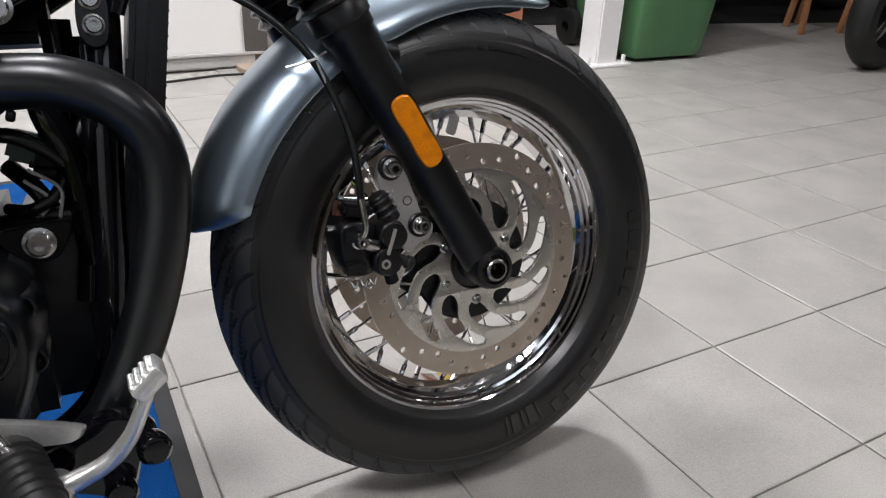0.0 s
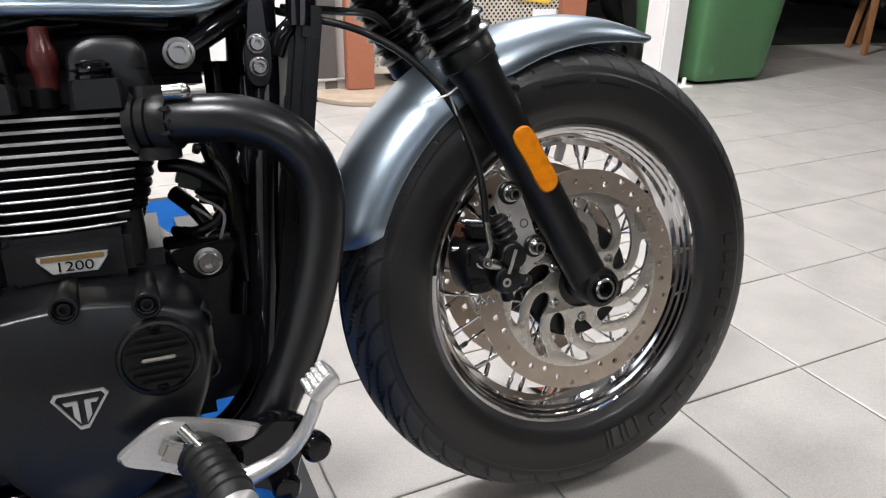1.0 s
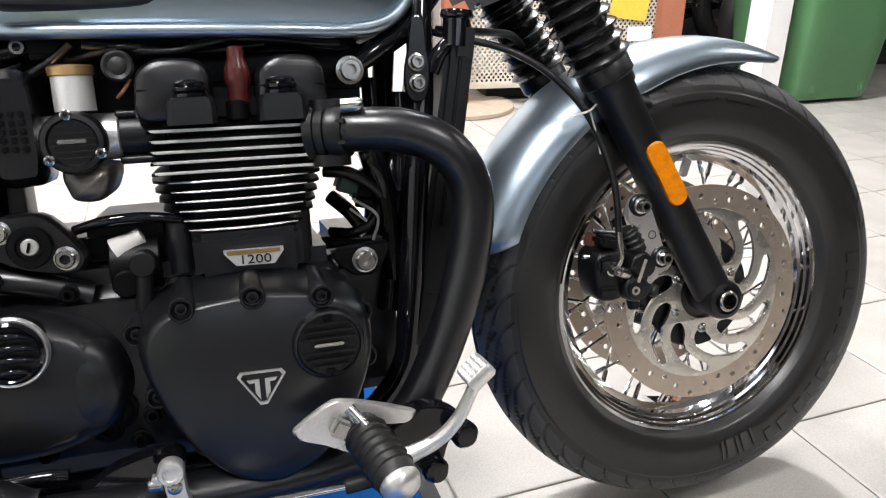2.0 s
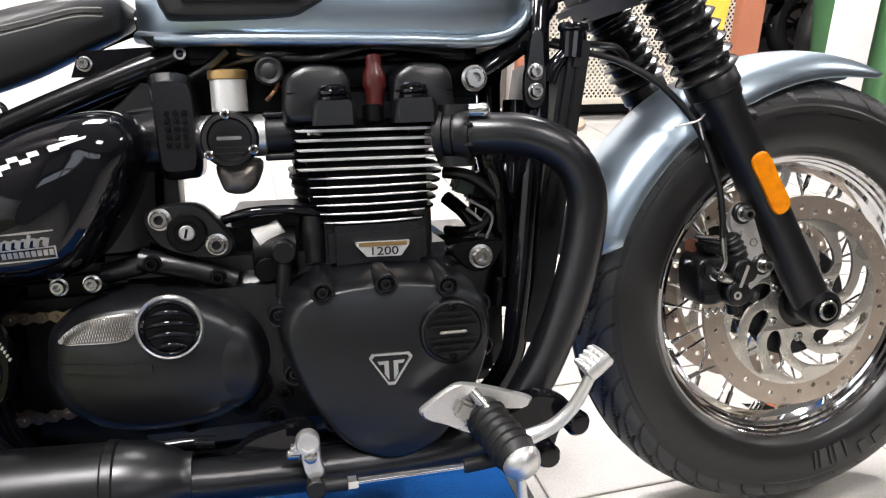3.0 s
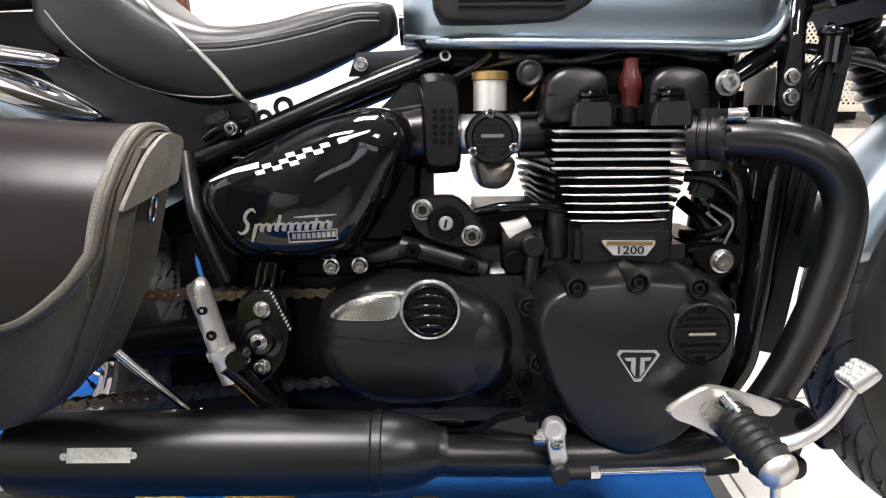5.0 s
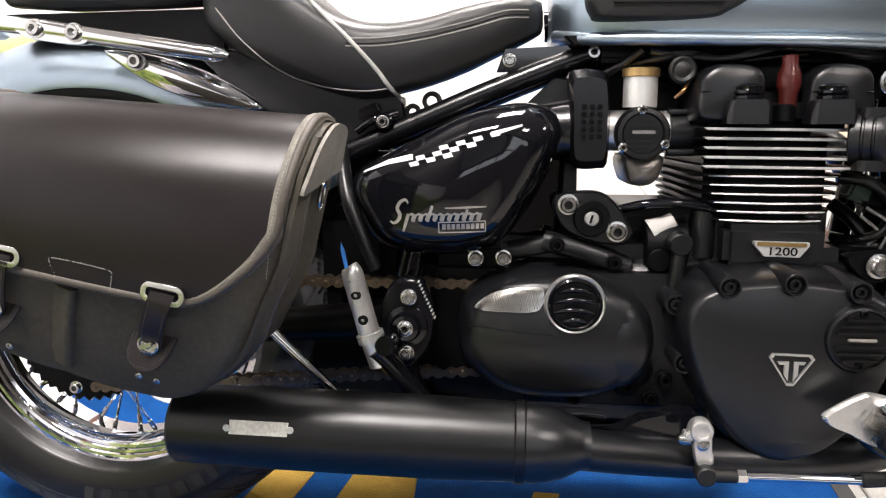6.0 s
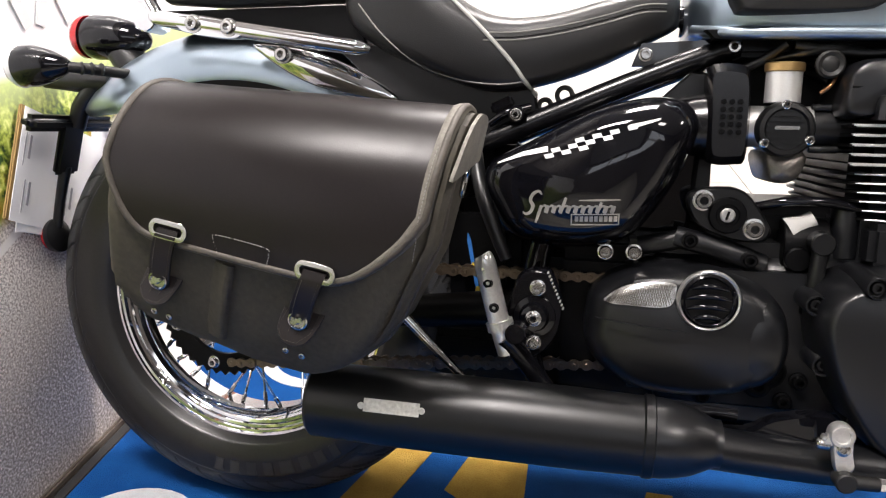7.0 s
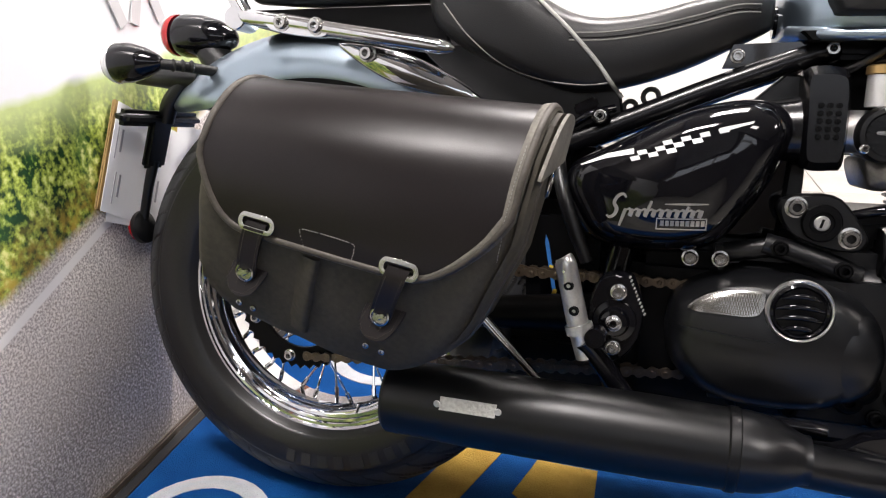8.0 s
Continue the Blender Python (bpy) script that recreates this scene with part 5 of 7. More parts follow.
# sprocket cover
cover = part("sprocket_cover", dome(rounded([(0.499, 0.365), (0.508, 0.397), (0.545, 0.42), (0.593, 0.43), (0.64, 0.428), (0.69, 0.414), (0.722, 0.385), (0.733, 0.348), (0.725, 0.316), (0.7, 0.29), (0.665, 0.276), (0.606, 0.272), (0.553, 0.28), (0.514, 0.306), (0.499, 0.335)], 5), -0.145, -0.206, 0.3, 0.84, 10, base=-0.08), CASE, engine, "black oval sprocket cover with a round cap", sharp=60)
part("cover_lobe", dome(rounded([(0.652, 0.345), (0.66, 0.385), (0.69, 0.402), (0.719, 0.383), (0.729, 0.345), (0.719, 0.308), (0.69, 0.29), (0.662, 0.305)], 5), -0.165, -0.2, 0.4, 0.85, 10, base=-0.1), CASE, cover, sharp=75)
cc = (0.634, 0.398)
cap2 = part("round_cap", lathe([(-0.02, 0.031), (0.0, 0.031), (0.005, 0.03), (0.007, 0.0275), (0.003, 0.0255), (0.003, 0)], (cc[0], -0.203, cc[1]), (0, -1, 0), 48), SATIN, cover)
part("cap_collar", lathe([(0.002, 0.031), (0.0085, 0.03), (0.0105, 0.0275), (0.0085, 0.0252), (0.003, 0.025)], (cc[0], -0.203, cc[1]), (0, -1, 0), 48, True), GLOSS, cap2)
part("cap_ring", lathe([(0.002, 0.0345), (0.0055, 0.0341), (0.0078, 0.0325), (0.0068, 0.0305), (0.002, 0.03)], (cc[0], -0.203, cc[1]), (0, -1, 0), 48, True), ALLOY, cap2, "bright ring")
for k in range(4):
    dz = -0.0188 + 0.0115 * k
    w = math.sqrt(0.025 ** 2 - dz ** 2)
    part("rib", tube([(cc[0] - w, -0.2085, cc[1] + dz - 0.003), (cc[0] - w * 0.5, -0.212, cc[1] + dz + 0.0005), (cc[0], -0.2132, cc[1] + dz + 0.0018), (cc[0] + w * 0.5, -0.212, cc[1] + dz + 0.0005), (cc[0] + w, -0.2085, cc[1] + dz - 0.003)], [0.0015, 0.0032, 0.0034, 0.0032, 0.0015], 10), GLOSS, cap2)
bpy.context.view_layer.update()


def decal(ob, name, outline, m, label="", out=0.0007):
    """A thin film laid on the outer face of ob; outline in (x, z), four corners or more."""
    def skin(x, z):
        hit, p, n, _ = ob.ray_cast((x, -1, z), (0, 1, 0))
        return p.y if hit else -0.17

    if len(outline) == 4:
        a, b, c, d = (Vector(p) for p in outline)
        n = max(2, min(8, int((b - a).length / 0.004)))
        rows = []
        for i in range(n + 1):
            lo, hi = a.lerp(b, i / n), d.lerp(c, i / n)
            top, low = [], []
            for j in range(4):
                x, z = lo.lerp(hi, j / 3)
                y = skin(x, z)
                top.append((x, y - out, z))
                low.append((x, y + 0.001, z))
            rows.append(top + low[::-1])
        return part(name, loft(rows), m, ob, label)
    rings = [[], []]
    for x, z in outline:
        y = skin(x, z)
        rings[0].append((x, y + 0.001, z))
        rings[1].append((x, y - out, z))
    return part(name, loft(rings), m, ob, label)


def leaf(ob, name, rows, m, label="", out=0.001, grow=0.0):
    """A film laid on ob between a lower and an upper line; rows of (x, low, high)."""
    rings = []
    for v in spline(rows, 4):
        top, low = [], []
        for j in range(6):
            z = v.y - grow + (v.z - v.y + 2 * grow) * j / 5
            hit, p, n, _ = ob.ray_cast((v.x, -1, z), (0, 1, 0))
            top.append((v.x, p.y - out, z))
            low.append((v.x, p.y + 0.001, z))
        rings.append(top + low[::-1])
    return part(name, loft(rings), m, ob, label)


LEAF = [(0.521, 0.3872, 0.3895), (0.531, 0.3855, 0.3985), (0.546, 0.3852, 0.4068), (0.565, 0.3852, 0.4112), (0.583, 0.3858, 0.4132), (0.594, 0.389, 0.4135), (0.6, 0.3985, 0.4115)]
leaf(cover, "mesh_surround", LEAF, SATIN, "", 0.0008, 0.003)
leaf(cover, "mesh_insert", LEAF, STEEL, "bright wire mesh insert", 0.0018)
for k in range(27):
    x = 0.526 + 0.0027 * k
    top = 0.4112 if x > 0.556 else 0.3925 + 0.0187 * min(1.0, (x - 0.524) / 0.034) ** 0.75
    for x0, x1 in ((x, x + 0.0075), (x + 0.0075, x)):
        if x + 0.0075 < 0.598:
            foot = 0.3862 if x < 0.585 else 0.3895
            decal(cover, "mesh_wire", [(x0, foot), (x0 + 0.0006, foot), (x1 + 0.0006, top), (x1, top)], WORN, "", 0.0024)
leaf(cover, "cover_shelf", [(0.512, 0.3645, 0.3665), (0.535, 0.357, 0.3655), (0.57, 0.3525, 0.363), (0.605, 0.3505, 0.361), (0.613, 0.3505, 0.3602)], CASE, "flat step under the mesh", 0.0035)
for x, z in ((0.615, 0.458), (0.682, 0.438), (0.52, 0.44), (0.553, 0.441)):
    part("case_bolt", bolt((x, -0.16, z), 0.0075, 0.008), DARK if x > 0.56 else STEEL, engine)
part("case_web", joined(tube([(0.6, -0.14, 0.46), (0.65, -0.145, 0.448), (0.7, -0.14, 0.43)], 0.013), tube([(0.56, -0.13, 0.445), (0.615, -0.14, 0.458)], 0.012)), CASE, engine)
for x, z, r in ((0.655, 0.297, 0.009), (0.7, 0.293, 0.013), (0.745, 0.3, 0.008), (0.64, 0.275, 0.009), (0.6, 0.29, 0.008), (0.73, 0.275, 0.008), (0.71, 0.31, 0.017)):
    part("case_bolt", bolt((x, -0.165, z), r, 0.008), DARK, engine)
starter = part("starter_motor", joined(cyl((0.72, -0.12, 0.455), (0.77, -0.12, 0.455), 0.03), cyl((0.735, -0.12, 0.44), (0.735, -0.155, 0.44), 0.014)), DARK, engine)
part("starter_cap", lathe([(0, 0.017), (0.004, 0.016), (0.02, 0.011), (0.03, 0.01), (0.031, 0)], (0.728, -0.13, 0.47), (0.85, 0, 0.5), 22), SKIRT, starter, "grey plastic cap")
part("lever_arm", joined(tube([(0.755, -0.165, 0.46), (0.752, -0.165, 0.42), (0.748, -0.16, 0.38)], 0.009), cyl((0.755, -0.15, 0.462), (0.755, -0.175, 0.462), 0.013)), SATIN, engine)
part("hose_clip", tube([(0.69, -0.13, 0.497), (0.72, -0.14, 0.505), (0.76, -0.14, 0.506), (0.8, -0.13, 0.498)], 0.0055), GLOSS, engine)
part("gearbox_top", joined(box((0.745, -0.02, 0.478), (0.12, 0.2, 0.04), bev=0.012)), DARK, engine)
part("horn", lathe([(0, 0), (0, 0.028), (0.012, 0.03), (0.02, 0.024), (0.03, 0.02), (0.034, 0.012), (0.034, 0)], (1.035, -0.07, 0.485), (-0.35, -1, 0.1), 28), DARK, engine)
part("plug_block", joined(box((1.0, -0.075, 0.505), (0.026, 0.03, 0.024), (0, 15, 0), 0.004), box((1.012, -0.08, 0.53), (0.03, 0.022, 0.014), (0, -20, 0), 0.003), cyl((0.99, -0.085, 0.497), (1.012, -0.085, 0.492), 0.008), cyl((1.0, -0.08, 0.55), (1.02, -0.08, 0.545), 0.0075)), DARK, engine, "cluster of black plugs")
for k, pts in enumerate(([(0.955, -0.09, 0.535), (0.985, -0.105, 0.53), (1.02, -0.1, 0.5), (1.03, -0.09, 0.45)], [(0.96, -0.07, 0.46), (0.985, -0.1, 0.462), (1.01, -0.1, 0.48), (1.04, -0.08, 0.54)], [(0.95, -0.06, 0.445), (0.99, -0.09, 0.452), (1.03, -0.09, 0.45)], [(0.965, -0.05, 0.5), (0.985, -0.07, 0.48), (1.0, -0.08, 0.455)])):
    part("wiring_loom", tube(pts, (0.0075, 0.006, 0.008, 0.009)[k], 12), HOSE, engine)
part("connector", box((0.985, -0.075, 0.52), (0.03, 0.03, 0.03), (0, 20, 0), 0.004), GREEN_PART, engine)
for pts in ([(0.98, -0.1, 0.49), (1.0, -0.105, 0.47), (0.99, -0.1, 0.455)], [(0.985, -0.1, 0.5), (1.01, -0.11, 0.48), (1.005, -0.1, 0.45)]):
    part("wire", tube(pts, 0.0018, 8), SKIRT, engine)

# ---- throttle body and air box
body = part("throttle_body", joined(cyl((0.707, -0.06, 0.587), (0.707, -0.16, 0.587), 0.026), cyl((0.67, -0.11, 0.59), (0.745, -0.11, 0.59), 0.024), cyl((0.66, -0.11, 0.59), (0.672, -0.11, 0.59), 0.029)), ALLOY, bike, "alloy throttle body styled as a carburettor")
face = part("face_cover", lathe([(-0.014, 0.0305), (0, 0.0305), (0.005, 0.028), (0.006, 0.0235), (0.003, 0.0215), (0.003, 0)], (0.707, -0.165, 0.587), (0, -1, 0), 40), SATIN, body, "round black ribbed cover")
for k in range(6):
    dz = -0.015 + 0.006 * k
    w = math.sqrt(0.021 ** 2 - dz ** 2)
    part("rib", box((0.707, -0.169, 0.587 + dz), (2 * w, 0.004, 0.0022), bev=0.0007), SATIN, face)
part("logo_bar", box((0.707, -0.1715, 0.5885), (0.026, 0.002, 0.004), bev=0.0008), STEEL, face, "bright maker's mark as a bar")
for a in (95, 215, 335):
    part("cover_screw", bolt((0.707 + 0.0268 * math.cos(radians(a)), -0.1705, 0.587 + 0.0268 * math.sin(radians(a))), 0.004, 0.003), CHROME, face)
part("slide_tube", lathe([(0, 0.0195), (0.034, 0.0195), (0.034, 0)], (0.708, -0.13, 0.617), (0, 0, 1), 32), MESH_STEEL, body, "polished alloy cylinder")
part("slide_ring", lathe([(0, 0.0195), (0.001, 0.0215), (0.009, 0.0215), (0.0105, 0.02), (0.0115, 0.0)], (0.708, -0.13, 0.651), (0, 0, 1), 32), GOLD, body, "gold anodised ring")
part("float_bowl", dome(rounded([(0.69, 0.562), (0.692, 0.536), (0.7, 0.527), (0.72, 0.526), (0.733, 0.538), (0.735, 0.562)], 4), -0.12, -0.16, 0.3, base=-0.07), WORN_ALLOY, body, "dull cast float bowl")
part("inlet_stub", joined(cyl((0.735, -0.105, 0.59), (0.79, -0.105, 0.59), 0.024), cyl((0.742, -0.12, 0.612), (0.785, -0.12, 0.612), 0.0045), cyl((0.742, -0.12, 0.565), (0.79, -0.12, 0.565), 0.0045)), SATIN, bike)
part("rubber_button", lathe([(0, 0.0155), (0.006, 0.0155), (0.008, 0.013), (0.006, 0.009), (0.008, 0.006), (0.008, 0)], (0.753, -0.135, 0.659), (0, -1, 0), 28), RUBBER, bike)
part("copper_lead", tube([(0.748, -0.13, 0.628), (0.756, -0.135, 0.636), (0.762, -0.13, 0.646)], 0.0022, 8), COPPER, bike)
air = part("air_duct", joined(prism(rounded([(0.626, 0.652), (0.636, 0.66), (0.664, 0.658), (0.672, 0.645), (0.674, 0.6), (0.672, 0.552), (0.66, 0.546), (0.636, 0.546), (0.63, 0.56), (0.628, 0.61)], 3), -0.06, -0.145, 0.01), tube([(0.53, -0.08, 0.57), (0.58, -0.09, 0.585), (0.645, -0.095, 0.59)], [0.025, 0.034, 0.042], 24)), FRAME, bike, "glossy black air duct with a dotted pad")
for i in range(3):
    for j in range(5):
        part("dot", box((0.643 + 0.009 * i, -0.146, 0.583 + 0.0085 * j), (0.0055, 0.006, 0.0055), bev=0.001), DARK, air)

# ---- side cover
side = part("side_cover", dome(rounded([(0.37, 0.527), (0.38, 0.545), (0.42, 0.566), (0.494, 0.604), (0.545, 0.619), (0.582, 0.622), (0.607, 0.613), (0.619, 0.59), (0.61, 0.556), (0.593, 0.518), (0.573, 0.486), (0.551, 0.46), (0.525, 0.447), (0.484, 0.441), (0.425, 0.445), (0.397, 0.458), (0.379, 0.488), (0.37, 0.51)], 4), -0.135, -0.21, 0.42, 0.84, 14, base=-0.09), GLOSS, bike, "gloss black side cover with white checks and script", sharp=75)
bpy.context.view_layer.update()
ALONG, DOWN = Vector((0.968, 0.25)), Vector((0.45, -0.9))
for row, (i0, i1) in enumerate(((3, 11), (1, 8), (0, 5))):
    for i in range(i0, i1):
        if (i + row) % 2 == 0:
            p = Vector((0.441, 0.5625)) + ALONG * 0.0098 * i + DOWN * 0.0049 * row
            q = [p, p + ALONG * 0.0101, p + ALONG * 0.0101 + DOWN * 0.0051, p + DOWN * 0.0051]
            decal(side, "check", [tuple(v) for v in q], WHITE_DECAL)
decal(side, "stripe_tail", [(0.39, 0.5415), (0.42, 0.5515), (0.42, 0.5565), (0.39, 0.543)], WHITE_DECAL)
decal(side, "stripe_tail", [(0.42, 0.5515), (0.45, 0.5575), (0.449, 0.5635), (0.42, 0.5565)], WHITE_DECAL)
decal(side, "stripe_tail", [(0.538, 0.5835), (0.571, 0.5945), (0.572, 0.597), (0.537, 0.5885)], WHITE_DECAL)
def ribbon(ob, name, path, widths, m, out=0.0007):
    """A painted stroke laid on ob along a smooth line in (x, z)."""
    line = spline([(x, 0, z) for x, z in path], 6)
    rows = []
    for i, p in enumerate(line):
        d = (line[min(i + 1, len(line) - 1)] - line[max(i - 1, 0)]).normalized()
        f = i / (len(line) - 1) * (len(widths) - 1)
        j = min(int(f), len(widths) - 2)
        w = (widths[j] + (widths[j + 1] - widths[j]) * (f - j)) / 2
        ends = []
        for k in (-1, 1):
            x, z = p.x - d.z * w * k, p.z + d.x * w * k
            y = ob.ray_cast((x, -1, z), (0, 1, 0))[1].y
            ends.append(((x, y - out, z), (x, y + 0.001, z)))
        rows.append([ends[0][1], ends[0][0], ends[1][0], ends[1][1]])
    return part(name, loft(rows), m, ob)


def slanted(x, z):
    """Leans a stroke forward and lets its line rise gently."""
    return (x + 0.32 * z, 0.487 + z + 0.03 * (x - 0.43))


SCRIPT = [([(0.4385, 0.0215), (0.434, 0.0255), (0.4285, 0.0225), (0.4275, 0.015), (0.4325, 0.0085), (0.4325, 0.0015), (0.428, -0.0015), (0.4235, 0.001)], (0.0016, 0.003, 0.0038, 0.0038, 0.0044, 0.0038, 0.003, 0.0016))]
SCRIPT.append(([(0.4425, 0.009), (0.4425, 0.0), (0.4425, -0.0115)], (0.0036, 0.0038, 0.0024)))
for k in range(11):
    x, tall = 0.4425 + 0.0082 * k, 0.0185 if k == 3 else (0.0135 if k == 8 else 0.0088)
    SCRIPT.append(([(x, 0.0), (x, tall * 0.5), (x, tall)], (0.0034, 0.0036, 0.003)))
    if k < 10:
        SCRIPT.append(([(x + 0.0004, 0.0064), (x + 0.0036, 0.009), (x + 0.0064, 0.0066), (x + 0.0066, 0.002), (x + 0.0084, 0.0006)], (0.0012, 0.0026, 0.0032, 0.003, 0.0014)))
SCRIPT.append(([(0.4825, 0.0155), (0.505, 0.0158), (0.528, 0.016)], (0.0012, 0.0026, 0.0014)))
for path, widths in SCRIPT:
    ribbon(side, "script_stroke", [slanted(*p) for p in path], widths, DECAL)
fr = [(0.479, 0.4745), (0.533, 0.4765), (0.533, 0.49), (0.479, 0.488)]
for (x0, z0), (x1, z1) in zip(fr, fr[1:] + fr[:1]):
    n = Vector((z0 - z1, x1 - x0)).normalized() * 0.0014
    decal(side, "name_frame", [(x0, z0), (x1, z1), (x1 + n.x, z1 + n.y), (x0 + n.x, z0 + n.y)], DECAL)
for k in range(9):
    x = 0.4835 + 0.0054 * k
    z = 0.4795 + 0.0002 * k
    decal(side, "name_stroke", [(x, z - 0.0005), (x + 0.004, z - 0.0004), (x + 0.004, z + 0.0058), (x, z + 0.0057)], DECAL)

# ---- ignition lock
lock = part("ignition_plate", prism(rounded([(0.612, 0.512), (0.64, 0.52), (0.672, 0.516), (0.70, 0.48), (0.702, 0.466), (0.69, 0.458), (0.655, 0.462), (0.625, 0.475), (0.611, 0.495)], 4), -0.13, -0.158, 0.004), SATIN, bike, "black ignition lock plate")
part("lock_barrel", lathe([(-0.01, 0.021), (0.004, 0.021), (0.006, 0.0195), (0.006, 0.013), (0.004, 0.012), (0.004, 0)], (0.654, -0.158, 0.489), (0, -1, 0), 36), DARK, lock)
part("key_slot", joined(cyl((0.654, -0.16, 0.489), (0.654, -0.1645, 0.489), 0.0085)), ALLOY, lock, "bright key slot")
# raised dark bar in place of the slit's shade
part("slot", box((0.6535, -0.1655, 0.489), (0.0025, 0.002, 0.010), (0, 15, 0), 0.0003), DARK, lock)
for x, z in ((0.627, 0.505), (0.684, 0.474)):
    part("lock_bolt", bolt((x, -0.158, z), 0.0095, 0.008), STEEL, lock)

# ---- exhaust
for sd in (-1, 1):
    hp = part("exhaust_header", tube([(0.95, sd * 0.16, 0.583), (0.985, sd * 0.178, 0.583), (1.03, sd * 0.192, 0.579), (1.072, sd * 0.2, 0.558), (1.097, sd * 0.2, 0.515), (1.094, sd * 0.2, 0.455), (1.072, sd * 0.2, 0.38), (1.038, sd * 0.2, 0.305), (1.005, sd * 0.2, 0.26), (0.96, sd * 0.2, 0.233), (0.88, sd * 0.207, 0.224), (0.78, sd * 0.218, 0.227), (0.7, sd * 0.235, 0.236), (0.63, sd * 0.25, 0.246)], 0.0232, 24, 7), PIPE, bike, "satin black exhaust header pipe")
    clamp = part("header_clamp", lathe([(-0.012, 0.027), (-0.01, 0.0315), (0.0, 0.0315), (0.001, 0.029), (0.003, 0.029), (0.004, 0.0315), (0.011, 0.0315), (0.012, 0.029), (0.014, 0.029), (0.015, 0.0315), (0.024, 0.031), (0.03, 0.028), (0.031, 0.0235)], (0.948, sd * 0.156, 0.583), (0.87, sd * 0.49, 0), 32), SATIN, hp, "ribbed black collar", sharp=30)
    for dz in (-0.03, 0.027):
        part("clamp_ear", loft([[(0.955 + dx, sd * (0.168 + dy), 0.583 + dz + q) for dx, dy in rounded([(-0.018, -0.008), (0.014, -0.004), (0.019, 0.006), (0.008, 0.014), (-0.014, 0.01)], 3)] for q in (-0.006, 0.006)]), SATIN, clamp)
    for j in range(3):
        part("clamp_rib", box((0.957, sd * 0.19, 0.572 + 0.011 * j), (0.024, 0.006, 0.004), (0, 0, sd * 29), bev=0.0015), SATIN, clamp)
    part("clamp_bolt", lathe([(0, 0), (0, 0.0075), (0.012, 0.0078), (0.016, 0.0085), (0.02, 0.0075), (0.023, 0.004), (0.0235, 0)], (0.965, sd * 0.188, 0.6085), (1, -0.25 * -sd, 0), 20), STEEL, hp)
    part("clamp_bolt", cyl((0.983, sd * 0.187, 0.556), (0.99, sd * 0.187, 0.554), 0.005), DARK, hp)
    mf = part("muffler", lathe([(0.0, 0.0), (0.0, 0.03), (0.0, 0.0405), (0.004, 0.0435), (0.1, 0.0455), (0.3, 0.0455), (0.381, 0.0435), (0.383, 0.0455), (0.392, 0.0455), (0.394, 0.043), (0.394, 0.02)], (0.187, sd * 0.25, 0.2585), (1, 0, -0.018), 48), SATIN, bike, "satin black muffler", sharp=30)
    part("muffler_cone", lathe([(0.3935, 0.0435), (0.402, 0.0434), (0.417, 0.0415), (0.433, 0.0372), (0.443, 0.0325), (0.453, 0.0275), (0.457, 0.026), (0.463, 0.0258), (0.463, 0.0225)], (0.187, sd * 0.25, 0.2585), (1, 0, -0.018), 48), PIPE, mf, "glossier cone at the muffler's end", sharp=30)
    # flat dark disc for the shaded outlet; the muffler's end is closed
    part("muffler_opening", lathe([(-0.001, 0.0), (-0.001, 0.029), (0.002, 0.029)], (0.186, sd * 0.25, 0.2585), (1, 0, -0.018), 32), DARK, mf)
    if sd < 0:
        part("foil_label", moved(cutout([[(0.262, 0.261), (0.326, 0.26), (0.327, 0.275), (0.262, 0.276)]], -0.001, 0.0), Matrix.Translation((0, -0.2925, 0.005)) @ Matrix.Translation((0, 0, 0.268)) @ pose(0, 0, 0, -20, 0, 0) @ Matrix.Translation((0, 0, -0.268))), FOIL, mf, "embossed silver foil label")
        for x in (0.259, 0.329):
            part("label_tab", cyl((x, -0.2925, 0.2725), (x, -0.2945, 0.2725), 0.004), FOIL, mf)

# ---- rider's foot gear
peg = part("foot_peg", tube([(0.943, -0.268, 0.301), (0.948, -0.283, 0.294), (0.965, -0.338, 0.272), (0.967, -0.345, 0.269)], [0.015, 0.02, 0.021, 0.019], 22), RUBBER, bike, "ribbed black rubber foot peg")
for k in range(6):
    p = Vector((0.9495, -0.288, 0.292)) + Vector((0.0029, -0.0092, -0.0037)) * k
    part("peg_rib", lathe([(-0.0022, 0.0205), (0, 0.0228), (0.0022, 0.0205)], p, (0.022, -0.07, -0.028), 22), RUBBER, peg)
part("peg_end", lathe([(0, 0.0195), (0.006, 0.02), (0.013, 0.0165), (0.017, 0.009), (0.018, 0)], (0.967, -0.343, 0.2695), (0.022, -0.07, -0.028), 24), ALLOY, peg, "polished alloy peg end")
part("peg_feeler", cyl((0.967, -0.345, 0.255), (0.969, -0.345, 0.222), 0.005), ALLOY, peg)
part("heel_guard", prism(rounded([(0.872, 0.309), (0.88, 0.317), (0.906, 0.333), (0.922, 0.335), (0.955, 0.326), (0.991, 0.313), (0.993, 0.307), (0.985, 0.301), (0.953, 0.303), (0.935, 0.284), (0.924, 0.279), (0.9, 0.291), (0.878, 0.3)], 3), -0.269, -0.281, 0.004), ALLOY, bike, "brushed alloy heel guard").matrix_basis = Matrix.Translation((0.0085, 0, -0.006))
part("peg_hinge", joined(tube([(0.935, -0.285, 0.322), (0.95, -0.296, 0.303)], 0.006), box((0.93, -0.287, 0.302), (0.03, 0.016, 0.02), (0, 30, 0), 0.004)), STEEL, bike)
